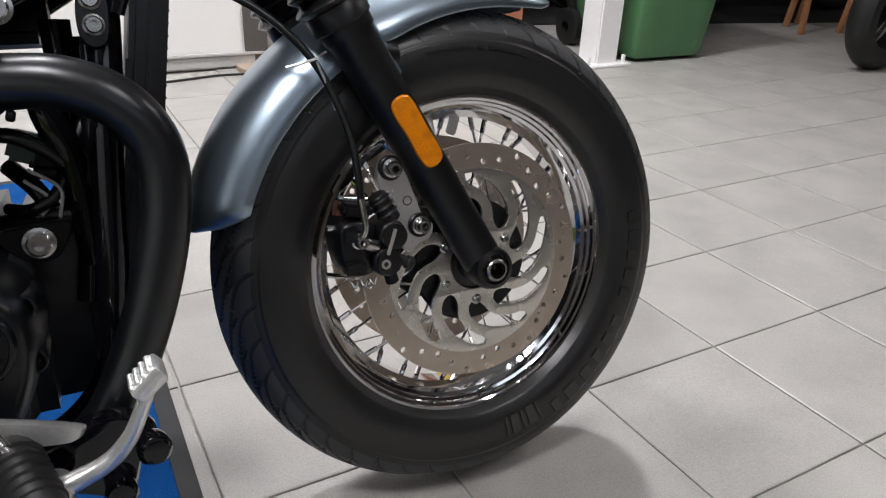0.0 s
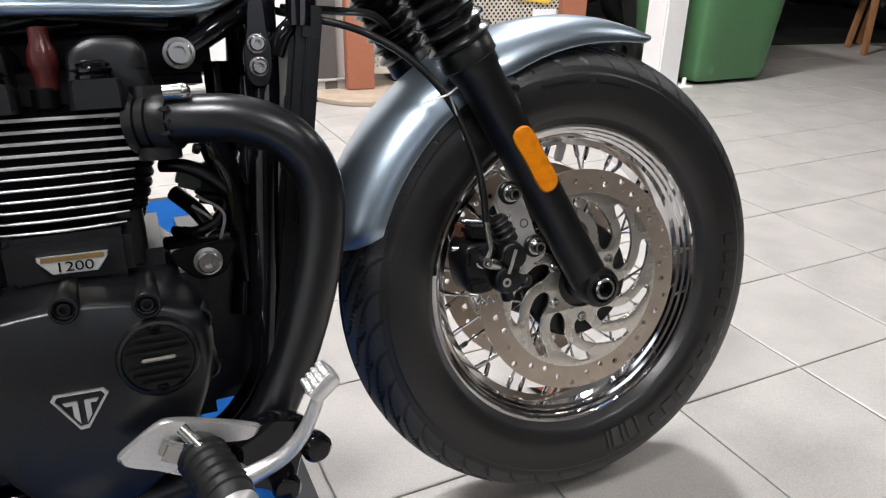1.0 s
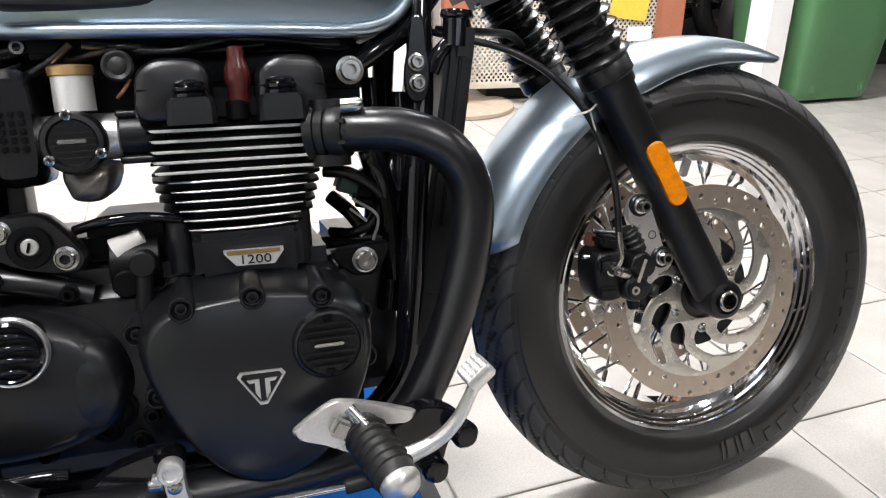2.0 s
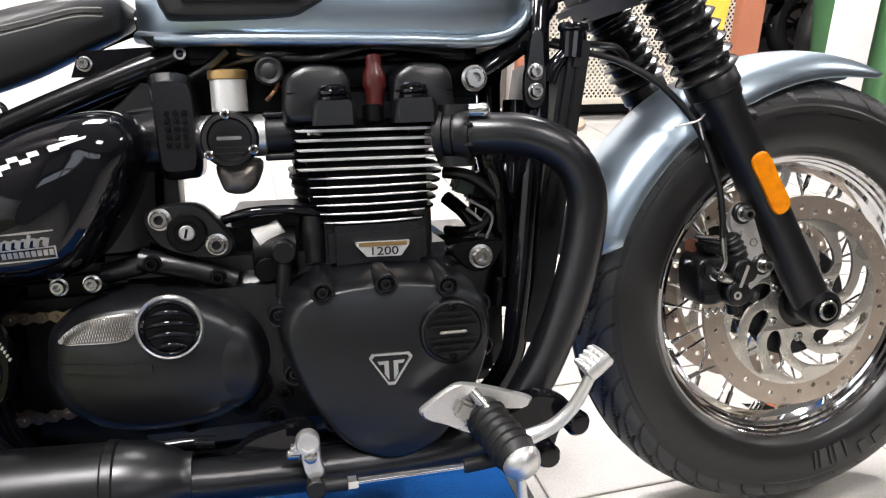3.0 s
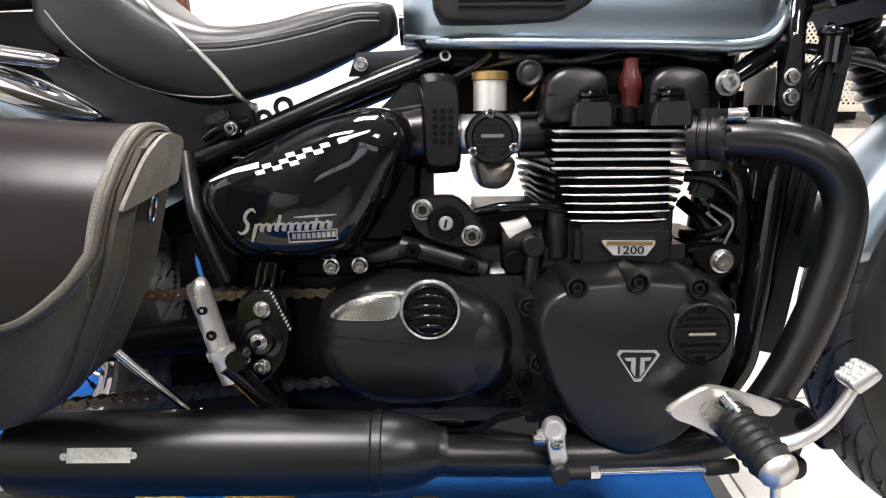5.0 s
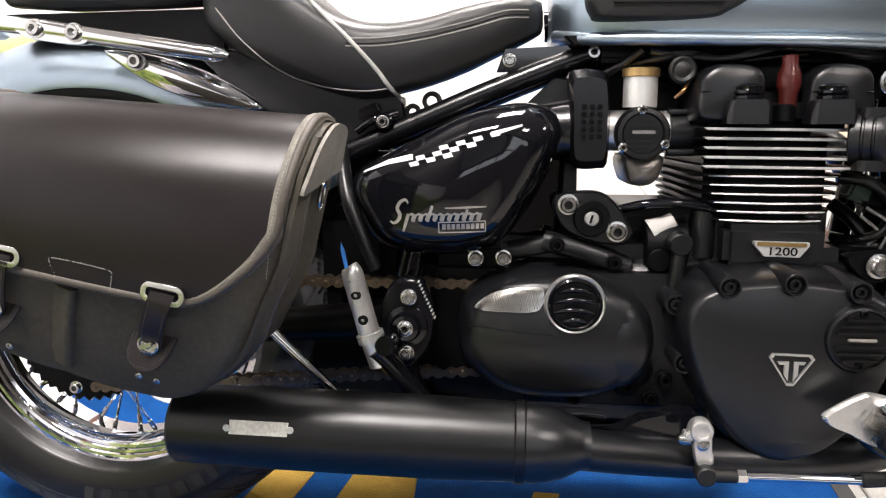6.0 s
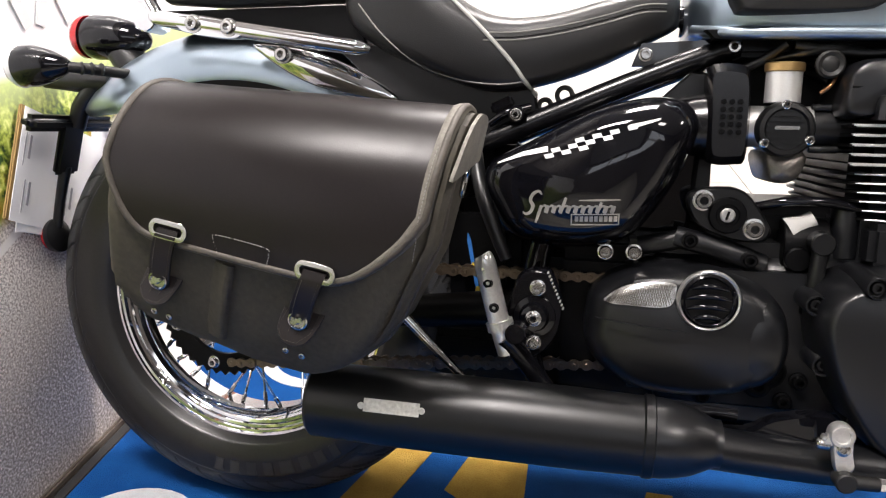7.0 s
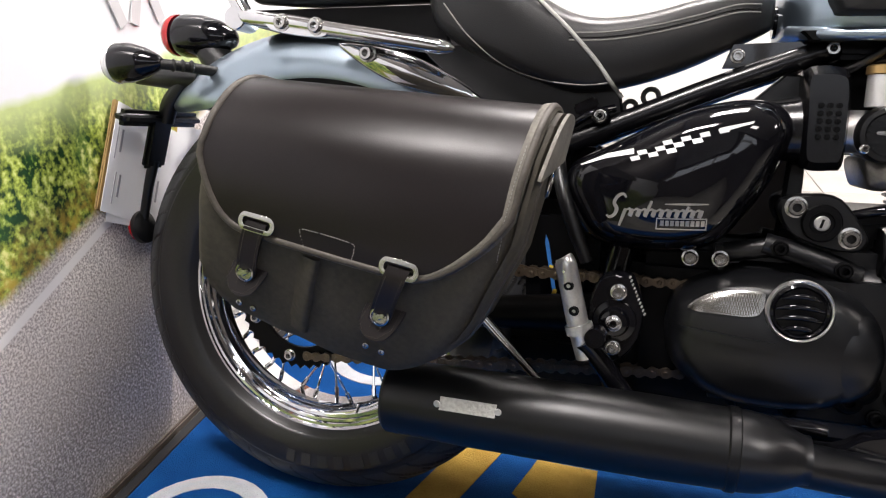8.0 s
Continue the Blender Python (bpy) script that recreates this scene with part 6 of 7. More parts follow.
pedal = part("brake_pedal", tube([(0.965, -0.30, 0.262), (0.985, -0.302, 0.27), (1.015, -0.305, 0.282), (1.034, -0.312, 0.302), (1.046, -0.318, 0.326), (1.053, -0.32, 0.343)], [0.011, 0.009, 0.0075, 0.0068, 0.006, 0.006], 14), ALLOY, bike, "polished alloy brake pedal")
part("pedal_boss", cyl((0.973, -0.28, 0.263), (0.973, -0.325, 0.258), 0.015), ALLOY, pedal)
PAD = Matrix.Translation((1.0525, -0.32, 0.354)) @ pose(0, 0, 0, 0, -41, 0) @ Matrix.Diagonal((0.8, 0.8, 0.9, 1))
slab = []
for w, z in ((0.80, -0.012), (1.0, -0.007), (1.0, 0.002), (0.93, 0.0045)):
    slab.append([PAD @ Vector((x * w, y * w, z)) for x, y in rounded([(-0.017, -0.018), (-0.013, -0.022), (0.013, -0.024), (0.0185, -0.02), (0.0185, 0.016), (0.014, 0.021), (-0.013, 0.021), (-0.017, 0.017)], 3)])
part("pedal_pad", loft(slab), ALLOY, pedal, "cast alloy pad with rows of small studs")
for i in range(4):
    for j in range(5):
        p = PAD @ Vector((-0.0125 + 0.0078 * i, -0.0145 + 0.0078 * j, 0.004))
        part("pad_stud", lathe([(0, 0.0036), (0.0016, 0.003), (0.0034, 0.0014), (0.0036, 0)], p, PAD.to_3x3() @ Vector((0, 0, 1)), 10), ALLOY, pedal)
mount = part("peg_mount", joined(prism(rounded([(0.93, 0.27), (0.977, 0.287), (1.005, 0.301), (1.033, 0.299), (1.052, 0.287), (1.056, 0.272), (1.042, 0.255), (1.03, 0.222), (1.018, 0.216), (1.002, 0.228), (0.965, 0.245)], 4), -0.235, -0.262, 0.008), lathe([(0, 0.01), (0.012, 0.0135), (0.026, 0.0145), (0.032, 0.0105), (0.033, 0)], (1.049, -0.258, 0.272), (0.1, -1, 0), 22), lathe([(0, 0.012), (0.02, 0.014), (0.026, 0.011), (0.027, 0)], (1.02, -0.258, 0.236), (0, -1, 0), 22)), GLOSS, bike, "gloss black foot peg mount")
rod = part("brake_rod", joined(cyl((0.811, -0.275, 0.233), (0.935, -0.28, 0.237), 0.005), cyl((0.806, -0.275, 0.2328), (0.818, -0.275, 0.233), 0.0075, 6)), CHROME, bike, "bright brake linkage rod")
rod.matrix_basis = Matrix.Translation((-0.004, 0.008, -0.003))
part("rod_joint", joined(cyl((0.775, -0.262, 0.233), (0.775, -0.283, 0.233), 0.0105), cyl((0.775, -0.275, 0.233), (0.808, -0.275, 0.233), 0.0075)), RUBBER, rod)
part("rod_boot", cyl((0.93, -0.28, 0.237), (0.965, -0.28, 0.24), 0.008), RUBBER, rod)
lever = part("linkage_lever", joined(prism(rounded([(0.757, 0.281), (0.7535, 0.274), (0.757, 0.268), (0.7585, 0.256), (0.763, 0.237), (0.772, 0.233), (0.781, 0.241), (0.7785, 0.256), (0.7775, 0.275), (0.7735, 0.284), (0.765, 0.288)], 4), -0.25, -0.264, 0.004), lathe([(0, 0.0125), (0.013, 0.0125), (0.015, 0.011), (0.015, 0.0078), (0.007, 0.007), (0.007, 0)], (0.7655, -0.252, 0.277), (0, -1, 0), 28), box((0.7545, -0.258, 0.271), (0.014, 0.014, 0.01), (0, 20, 0), 0.003)), ALLOY, bike, "cast alloy brake linkage lever")
part("lever_bolt", bolt((0.7675, -0.2655, 0.2625), 0.0055, 0.002), STEEL, lever)
part("pinch_bolt", cyl((0.743, -0.256, 0.265), (0.757, -0.256, 0.264), 0.0065), STEEL, lever)
part("linkage_plate", joined(prism(rounded([(0.62, 0.253), (0.68, 0.255), (0.71, 0.272), (0.765, 0.283), (0.775, 0.262), (0.74, 0.245), (0.66, 0.24)], 3), -0.2, -0.225, 0.004), tube([(0.56, -0.22, 0.272), (0.64, -0.222, 0.276), (0.67, -0.222, 0.274)], 0.0065)), GLOSS, bike)

# ---- pillion foot peg, pivot plate and stays
ppeg = part("pillion_peg", tube([(0.388, -0.245, 0.442), (0.392, -0.245, 0.432), (0.407, -0.24, 0.372), (0.41, -0.24, 0.362)], [0.0095, 0.0125, 0.0125, 0.0125], 18), ALLOY, bike, "folded alloy pillion foot peg")
ppeg.matrix_basis = Matrix.Translation((-0.006, 0.018, -0.003))
part("peg_collar", joined(tube([(0.409, -0.24, 0.366), (0.412, -0.24, 0.356)], 0.016, 18), tube([(0.411, -0.24, 0.358), (0.418, -0.238, 0.326)], [0.0125, 0.0095], 18)), ALLOY, ppeg)
for q in (0.32, 0.78):
    p = Vector((0.391, -0.253, 0.432)).lerp(Vector((0.407, -0.25, 0.37)), q)
    part("peg_bolt", bolt(p + Vector((0.001, -0.003, 0)), 0.0045, 0.003), DARK, ppeg)
part("blue_tag", prism([(0.34, 0.445), (0.345, 0.434), (0.3595, 0.358), (0.355, 0.358), (0.3395, 0.434)], -0.083, -0.085, 0.0005), BLUE_TAG, bike, "narrow pointed blue ribbon with yellow bands")
for x, z in ((0.349, 0.4), (0.3555, 0.368)):
    part("yellow_band", box((x, -0.0855, z), (0.0058, 0.0012, 0.009), (0, 12, 0), 0.0003), STICKER_Y, bpy.data.objects["blue_tag"])
part("peg_bracket", joined(tube([(0.41, -0.225, 0.345), (0.43, -0.215, 0.32), (0.455, -0.205, 0.285), (0.47, -0.2, 0.265)], 0.0115), cyl((0.424, -0.215, 0.352), (0.424, -0.24, 0.352), 0.012)), GLOSS, bike)
pivot = part("pivot_plate", prism(rounded([(0.42, 0.41), (0.45, 0.419), (0.463, 0.41), (0.474, 0.375), (0.466, 0.335), (0.44, 0.31), (0.418, 0.318), (0.407, 0.35)], 4), -0.165, -0.19, 0.004), GLOSS, bike, "gloss black swingarm pivot plate")
part("toothed_edge", joined(*[box((0.4555 + 0.0019 * k, -0.1905, 0.4165 - 0.0042 * k), (0.0022, 0.004, 0.0036), (0, 24, 0), 0.0006) for k in range(11)]), ALLOY, pivot, "bright toothed edge")
part("pivot_cap", lathe([(0, 0.0255), (0.003, 0.0245), (0.004, 0.018), (0.012, 0.015), (0.013, 0.009), (0.013, 0)], (0.441, -0.19, 0.363), (0, -1, 0), 36), GLOSS, pivot)
part("pivot_bolt", bolt((0.441, -0.203, 0.363), 0.0075, 0.004), STEEL, pivot)
for x, z in ((0.444, 0.398), (0.441, 0.331)):
    part("plate_bolt", bolt((x, -0.193, z), 0.0075, 0.006), STEEL, pivot)
part("chrome_stay", tube([(0.282, -0.215, 0.365), (0.325, -0.21, 0.32), (0.36, -0.205, 0.284)], [0.0065, 0.006, 0.0045], 12), CHROME, bike, "chrome muffler stay")
part("stay_foot", joined(cyl((0.362, -0.2, 0.281), (0.362, -0.215, 0.281), 0.008), tube([(0.37, -0.2, 0.285), (0.385, -0.2, 0.273)], 0.004)), STEEL, bike)
# Added dark filler boxes; they keep the space behind pivot and chain black
part("inner_guard", joined(box((0.36, -0.02, 0.36), (0.14, 0.05, 0.2), bev=0.02), box((0.3, 0.03, 0.5), (0.2, 0.12, 0.2), bev=0.04)), DARK, bike)
part("swingarm_brace", joined(box((0.475, 0.03, 0.445), (0.13, 0.16, 0.07), bev=0.02), box((0.4, 0.02, 0.275), (0.26, 0.22, 0.11), bev=0.03), box((0.24, 0.06, 0.35), (0.1, 0.1, 0.05), bev=0.02)), DARK, bike)
part("shock_absorber", joined(tube([(0.34, 0, 0.4), (0.42, 0, 0.55)], 0.03)), DARK, bike)

# ---- chain
links = []
for z0, x0, x1, z1 in ((0.397, 0.02, 0.56, 0.402), (0.25, 0.02, 0.56, 0.292)):
    n = 34
    for k in range(n):
        x = x0 + (x1 - x0) * k / n
        z = z0 + (z1 - z0) * k / n
        links.append((x, z, math.degrees(math.atan2(z1 - z0, x1 - x0)), k % 2))
chain = part("drive_chain", tube([(0.02, -0.118, 0.397), (0.56, -0.118, 0.402)], 0.003, 6), CHAIN, bike, "oily roller chain")
shared = {}
for x, z, a, odd in links:
    m = Matrix.Translation((x, -0.118, z)) @ pose(0, 0, 0, 0, -a, 0)
    if odd not in shared:
        yy = -0.009 if odd else -0.006
        o = rounded([(-0.012, -0.0058), (-0.006, -0.0066), (0, -0.004), (0.006, -0.0066), (0.012, -0.0058), (0.0145, 0), (0.012, 0.0058), (0.006, 0.0066), (0, 0.004), (-0.006, 0.0066), (-0.012, 0.0058), (-0.0145, 0)], 2)
        shared[odd] = part("link", joined(prism(o, yy, yy - 0.002, 0.0004), prism(o, -yy, -yy + 0.002, 0.0004), cyl((-0.008, yy - 0.003, 0), (-0.008, 0.011, 0), 0.0032, 8), cyl((0.008, yy - 0.003, 0), (0.008, 0.011, 0), 0.0032, 8)), CHAIN, chain)
        shared[odd].matrix_basis = m
    else:
        again(shared[odd], chain, m)
part("rear_sprocket", cutout([[(RW.x + (0.098 if k % 2 else 0.092) * math.cos(2 * math.pi * k / 84), RW.z + (0.098 if k % 2 else 0.092) * math.sin(2 * math.pi * k / 84)) for k in range(84)], circle(0, 0.32, 0.06, 40)], -0.115, -0.121), DARK, rear)
for k in range(6):
    a = k * math.pi / 3 + 0.3
    part("sprocket_bolt", bolt((0.075 * math.cos(a), -0.122, 0.32 + 0.075 * math.sin(a)), 0.007, 0.006), STEEL, rear)

# ---- rear fender, rail and lamps
rguard = part("rear_fender", fender_shell(RW, radians(134.5), radians(30), 0.397, 0.092, 0.078, 0.0025, tip0=0.12), SILVER, bike, "silver-blue metallic rear fender", sharp=50)
# near-black second shell just inside the silver one
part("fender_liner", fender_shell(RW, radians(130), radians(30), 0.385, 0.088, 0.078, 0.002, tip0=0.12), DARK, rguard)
strut = part("fender_strut", dome(rounded([(0.05, 0.688), (0.1, 0.686), (0.15, 0.674), (0.205, 0.65), (0.25, 0.622), (0.245, 0.612), (0.19, 0.62), (0.13, 0.636), (0.08, 0.662)], 4), -0.112, -0.13, 0.18, 0.6, 8, base=-0.1), CHROME, bike, "chrome fender strut plate")
part("strut_bolt", bolt((0.1, -0.131, 0.672), 0.009, 0.008), STEEL, strut)
part("side_trim", prism([(0.155, 0.69), (0.25, 0.685), (0.36, 0.645), (0.425, 0.63), (0.428, 0.605), (0.395, 0.58), (0.33, 0.545), (0.24, 0.545), (0.23, 0.62)], -0.07, -0.1, 0.004), SATIN, bike)
for x, z, r in ((0.437, 0.612, 0.0075), (0.461, 0.625, 0.0095)):
    part("hose_loop", tube([(x + r * math.cos(t), -0.095, z + r * math.sin(t)) for t in [k * math.pi / 5 for k in range(11)]], 0.0032, 8, 2), RUBBER, bike)
part("inner_panel", prism([(0.565, 0.47), (0.642, 0.47), (0.642, 0.652), (0.612, 0.655), (0.575, 0.62)], -0.05, -0.095, 0.004), SATIN, bike)
part("seat_latch", joined(cyl((0.404, -0.09, 0.6), (0.404, -0.125, 0.6), 0.011), tube([(0.37, -0.115, 0.588), (0.392, -0.12, 0.602), (0.42, -0.11, 0.61)], 0.005), box((0.385, -0.105, 0.612), (0.03, 0.02, 0.014), (0, -25, 0), 0.003)), GLOSS, bike)
part("latch_bolt", bolt((0.404, -0.126, 0.6), 0.006, 0.006), STEEL, bpy.data.objects["seat_latch"])
rail = part("grab_rail", joined(tube([(-0.09, -0.13, 0.745), (-0.075, -0.14, 0.722), (-0.06, -0.145, 0.716), (0.0, -0.147, 0.709), (0.06, -0.147, 0.70), (0.15, -0.147, 0.687), (0.205, -0.145, 0.679), (0.222, -0.144, 0.676)], [0.009, 0.0105, 0.0105, 0.0105, 0.0105, 0.0105, 0.0095, 0.004], 20), tube([(-0.075, -0.14, 0.722), (-0.1, -0.135, 0.76), (-0.11, -0.13, 0.8)], 0.011), cyl((-0.085, -0.11, 0.716), (-0.085, -0.15, 0.716), 0.016), prism(rounded([(-0.04, 0.722), (0.05, 0.708), (0.055, 0.692), (0.03, 0.69), (-0.03, 0.7)], 3), -0.14, -0.155, 0.004)), CHROME, bike, "chrome grab rail")
for x, z in ((-0.011, 0.7085), (0.038, 0.7035)):
    part("rail_bolt", bolt((x, -0.156, z), 0.009, 0.007), STEEL, rail)
tail = part("tail_lamp", lathe([(0.0, 0.0), (0.003, 0.022), (0.012, 0.03), (0.03, 0.034), (0.06, 0.033), (0.09, 0.026), (0.115, 0.013), (0.122, 0)], (-0.293, 0.0, 0.713), (1, 0, -0.05), 36), GLOSS, bike, "black teardrop tail lamp with a red lens")
part("lens", lathe([(-0.012, 0), (-0.01, 0.014), (-0.002, 0.027), (0.008, 0.033), (0.014, 0.0325), (0.012, 0.029)], (-0.293, 0, 0.713), (1, 0, -0.05), 36), RED, tail, "red lens")
part("lamp_foot", tube([(-0.235, 0, 0.70), (-0.2, 0, 0.665)], [0.02, 0.028], 16), SATIN, tail)
for sd in (-1, 1):
    ind = part("indicator", lathe([(0.0, 0), (0.0, 0.025), (0.008, 0.0285), (0.03, 0.028), (0.055, 0.021), (0.075, 0.0115), (0.082, 0.006), (0.083, 0)], (-0.29, sd * 0.14, 0.656), (1, 0, 0.02), 32), GLOSS, bike, "black bullet indicator with a clear lens")
    part("lens", lathe([(-0.01, 0), (-0.008, 0.016), (-0.002, 0.0255), (0.004, 0.0285), (0.008, 0.0295), (0.01, 0.0285)], (-0.29, sd * 0.14, 0.656), (1, 0, 0.02), 32), CLEAR, ind, "clear lens")
    part("stalk", joined(tube([(-0.215, sd * 0.14, 0.656), (-0.19, sd * 0.12, 0.654), (-0.16, sd * 0.06, 0.65)], 0.0075), *[lathe([(-0.003, 0.007), (0, 0.0095), (0.003, 0.007)], (-0.197 + 0.008 * k, sd * (0.13 - 0.01 * k), 0.6545), (0.6, -sd * 0.8, 0), 14) for k in range(3)]), RUBBER, ind)
holder = part("plate_holder", joined(tube([(-0.24, -0.02, 0.625), (-0.3, -0.02, 0.628), (-0.355, -0.02, 0.63)], [0.017, 0.016, 0.012]), tube([(-0.27, -0.02, 0.62), (-0.296, -0.02, 0.59), (-0.306, -0.02, 0.56)], [0.014, 0.014, 0.012]), box((-0.316, -0.02, 0.566), (0.026, 0.19, 0.024), (0, 12, 0), 0.009, 3), box((-0.322, -0.02, 0.532), (0.012, 0.05, 0.09), (0, 14, 0), 0.005), box((-0.333, -0.02, 0.5), (0.009, 0.036, 0.024), (0, 14, 0), 0.004), tube([(-0.33, -0.02, 0.5), (-0.343, -0.02, 0.45), (-0.352, -0.02, 0.405)], [0.009, 0.0075, 0.0075], 12)), SATIN, bike, "black number plate holder without a plate")
holder.matrix_basis = Matrix.Translation((0.034, -0.03, 0.0135))
for sd in (-1, 1):
    part("side_marker", box((-0.3275, -0.02 + sd * 0.068, 0.567), (0.006, 0.02, 0.01), (0, 12, 0), bev=0.002), AMBER, holder, "small amber lamp")
part("reflector", lathe([(0, 0), (0, 0.024), (0.006, 0.026), (0.01, 0.024), (0.01, 0)], (-0.363, -0.02, 0.39), (1, 0, 0.2), 28), RED, holder, "round dark red reflector")
part("reflector_back", lathe([(0, 0.0265), (0.008, 0.0265), (0.012, 0.02), (0.014, 0)], (-0.357, -0.02, 0.391), (1, 0, 0.2), 28), SATIN, holder)

# ---- saddlebag, in its own tilted axes: a along, b up
BAG = Matrix.Translation((0.2, 0, 0.33)) @ pose(0, 0, 0, 0, 11.5, 0)
A0, A1 = -0.226, 0.126


def bag_at(a, y, b):
    """A place on the bag, whose ends draw back towards its foot."""
    t = (a - A0) / (A1 - A0)
    return BAG @ Vector((a - (0.07 + 0.2 * t) * max(0.0, 0.17 - b), y, b))


def bag_face(b):
    """How far out the bag's outer face lies at a height."""
    keys = [(-0.014, 0.318), (0.02, 0.340), (0.08, 0.366), (0.14, 0.384), (0.2, 0.387), (0.245, 0.377), (0.28, 0.352), (0.297, 0.322), (0.3, 0.29), (0.298, 0.255)]
    for (b0, y0), (b1, y1) in zip(keys, keys[1:]):
        if b <= b1:
            return y0 + (y1 - y0) * (b - b0) / (b1 - b0)
    return 0.2


def bag_top(a, b):
    """The lid sits lower towards the rear."""
    return b if b < 0.1 else 0.1 + (b - 0.1) * (0.182 + 0.13 * a) / 0.2


PROFILE = [tuple(v)[:2] for v in spline([(0.318, -0.014, 0), (0.34, 0.02, 0), (0.366, 0.08, 0), (0.384, 0.14, 0), (0.387, 0.2, 0), (0.377, 0.245, 0), (0.352, 0.28, 0), (0.322, 0.297, 0), (0.29, 0.30, 0), (0.256, 0.296, 0)], 4)]
rings = []
for i in range(33):
    t = i / 32
    a = A0 + (A1 - A0) * t
    k = min(t, 1 - t) * (A1 - A0)
    lift = -0.014 + (0.055 if t < 0.5 else 0.08) * max(0, 1 - k / 0.08) ** 2.2 + 0.022 * max(0, 1 - t * 1.7)
    inset = (0.035 if t < 0.5 else 0.012) * max(0, 1 - k / 0.022) ** 2
    ring = []
    for y, b in PROFILE:
        bb = bag_top(a, max(b, lift) if b < 0.15 else b)
        ring.append(bag_at(a, -(y - inset) - 0.006 * math.sin(math.pi * t), bb))
    ring += [bag_at(a, -0.25, bag_top(a, 0.29)), bag_at(a, -0.25, 0.15), bag_at(a, -0.25, max(0.0, lift))]
    rings.append(ring)
bag = part("saddlebag", loft(rings), WORN, bike, "black leather saddlebag, worn grey below the flap", sharp=50)


def flap_point(u, v, out=0.006):
    """u along the bag, v from the back edge over the top to the front edge."""
    a = A0 + 0.012 + (A1 - A0 - 0.022) * u
    f = v * (len(FLAP) - 1)
    j = min(int(f), len(FLAP) - 2)
    y, b = [FLAP[j][q] + (FLAP[j + 1][q] - FLAP[j][q]) * (f - j) for q in (0, 1)]
    return bag_at(a, -y - out * (1 if b < 0.26 else 0.4) - 0.008 * math.sin(math.pi * u), bag_top(a, b) + out * (0.2 if b < 0.26 else 1))


FLAP = [p for p in PROFILE[::-1] if p[1] > 0.098]


def flap_end(u):
    k = min(u / 0.22, (1 - u) / 0.24, 1)
    return 1.0 - 0.22 * (1 - k) ** 2.3


grid_o, grid_i = [], []
for i in range(41):
    u = i / 40
    e = flap_end(u)
    grid_o.append([flap_point(u, e * j / 26) for j in range(27)])
    grid_i.append([flap_point(u, e * j / 26, 0.001) for j in range(27)])
flap = part("flap", loft([o + i[::-1] for o, i in zip(grid_o, grid_i)]), LEATHER, bag, "smooth black leather flap", sharp=60)
edge = [flap_point(0, v / 10 * flap_end(0), 0.005) for v in range(11)] + [flap_point(u / 20, flap_end(u / 20), 0.005) for u in range(1, 20)] + [flap_point(1, v / 10 * flap_end(1), 0.005) for v in range(10, -1, -1)]
part("binding", tube(edge, 0.0042, 10, 2), BROWN_BINDING, flap, "dark brown leather binding")
trim_way = [(1.0, flap_end(1) * k / 24, -1.0, 0.0) for k in range(25)]
trim_way += [(1 - 0.28 * k / 16, flap_end(1 - 0.28 * k / 16), -math.cos(math.pi / 2 * min(1, k / 9)), -math.sin(math.pi / 2 * min(1, k / 9))) for k in range(1, 17)]
trim_rows = []
for k, (u, v, du, dv) in enumerate(trim_way):
    wide = 0.027 * (1 if k < 20 else 1 - 0.75 * (k - 20) / 20)
    row = [flap_point(u, v, 0.0068) + BAG.to_3x3() @ Vector(d) for d in ((-0.004 * du + 0.0005, 0.012, -0.004), (-0.004 * du, 0.004, -0.002 + 0.003 * dv))]
    row += [flap_point(u + wide * q * du, v + wide * q * dv, 0.0072 + 0.0012 * math.sin(math.pi * q)) for q in (0, 0.25, 0.5, 0.75, 1)]
    trim_rows.append(row)
part("edge_strip", loft(trim_rows, False, False), BINDING, flap, "worn pale grey edge strip")
tab = part("side_tab", loft([[BAG @ Vector((A1 + dx, -y, b)) for y, b in rounded([(0.254, 0.29), (0.27, 0.297), (0.305, 0.2985), (0.335, 0.288), (0.358, 0.272), (0.375, 0.253), (0.389, 0.236), (0.38, 0.2345), (0.33, 0.24), (0.29, 0.2455), (0.258, 0.249), (0.2535, 0.256), (0.2535, 0.275)], 3)] for dx in (0.0045, 0.008)]), BINDING, bag, "worn grey-brown leather end tab")
gusset_way = [(A1, b, 1.0, 0.0) for b in (0.285, 0.25, 0.21, 0.17, 0.13, 0.1, 0.082)]
for t in (0.985, 0.96, 0.93, 0.89, 0.84):
    low = (1 - t) * (A1 - A0)
    turn = math.pi / 2 * min(1, (1 - t) / 0.1)
    gusset_way.append((A0 + (A1 - A0) * t, -0.014 + 0.08 * (1 - low / 0.08) ** 2.2, math.cos(turn), -math.sin(turn)))
gusset_rows = [[bag_at(a + out * na, -bag_face(b) + back, b + out * nb) for out, back in ((-0.004, -0.001), (0.0005, 0.002), (0.0025, 0.009), (0.0035, 0.02), (0.003, 0.03), (-0.004, 0.033))] for a, b, na, nb in gusset_way]
gusset = part("gusset", loft(gusset_rows), WORN, bag, "worn grey side gusset")
part("gusset_piping", tube([r[4] for r in gusset_rows], 0.0022, 8, 2), BROWN_BINDING, gusset)
part("pleat", loft([[bag_at(a, -bag_face(b) - o, b) for a, o in ((-0.085, 0.004), (-0.062, 0.0135), (-0.056, 0.0145), (-0.0535, 0.012), (-0.0545, 0.0))] for b in (0.1, 0.075, 0.05, 0.025, 0.006)]), WORN, bag, "vertical pleat", sharp=60)
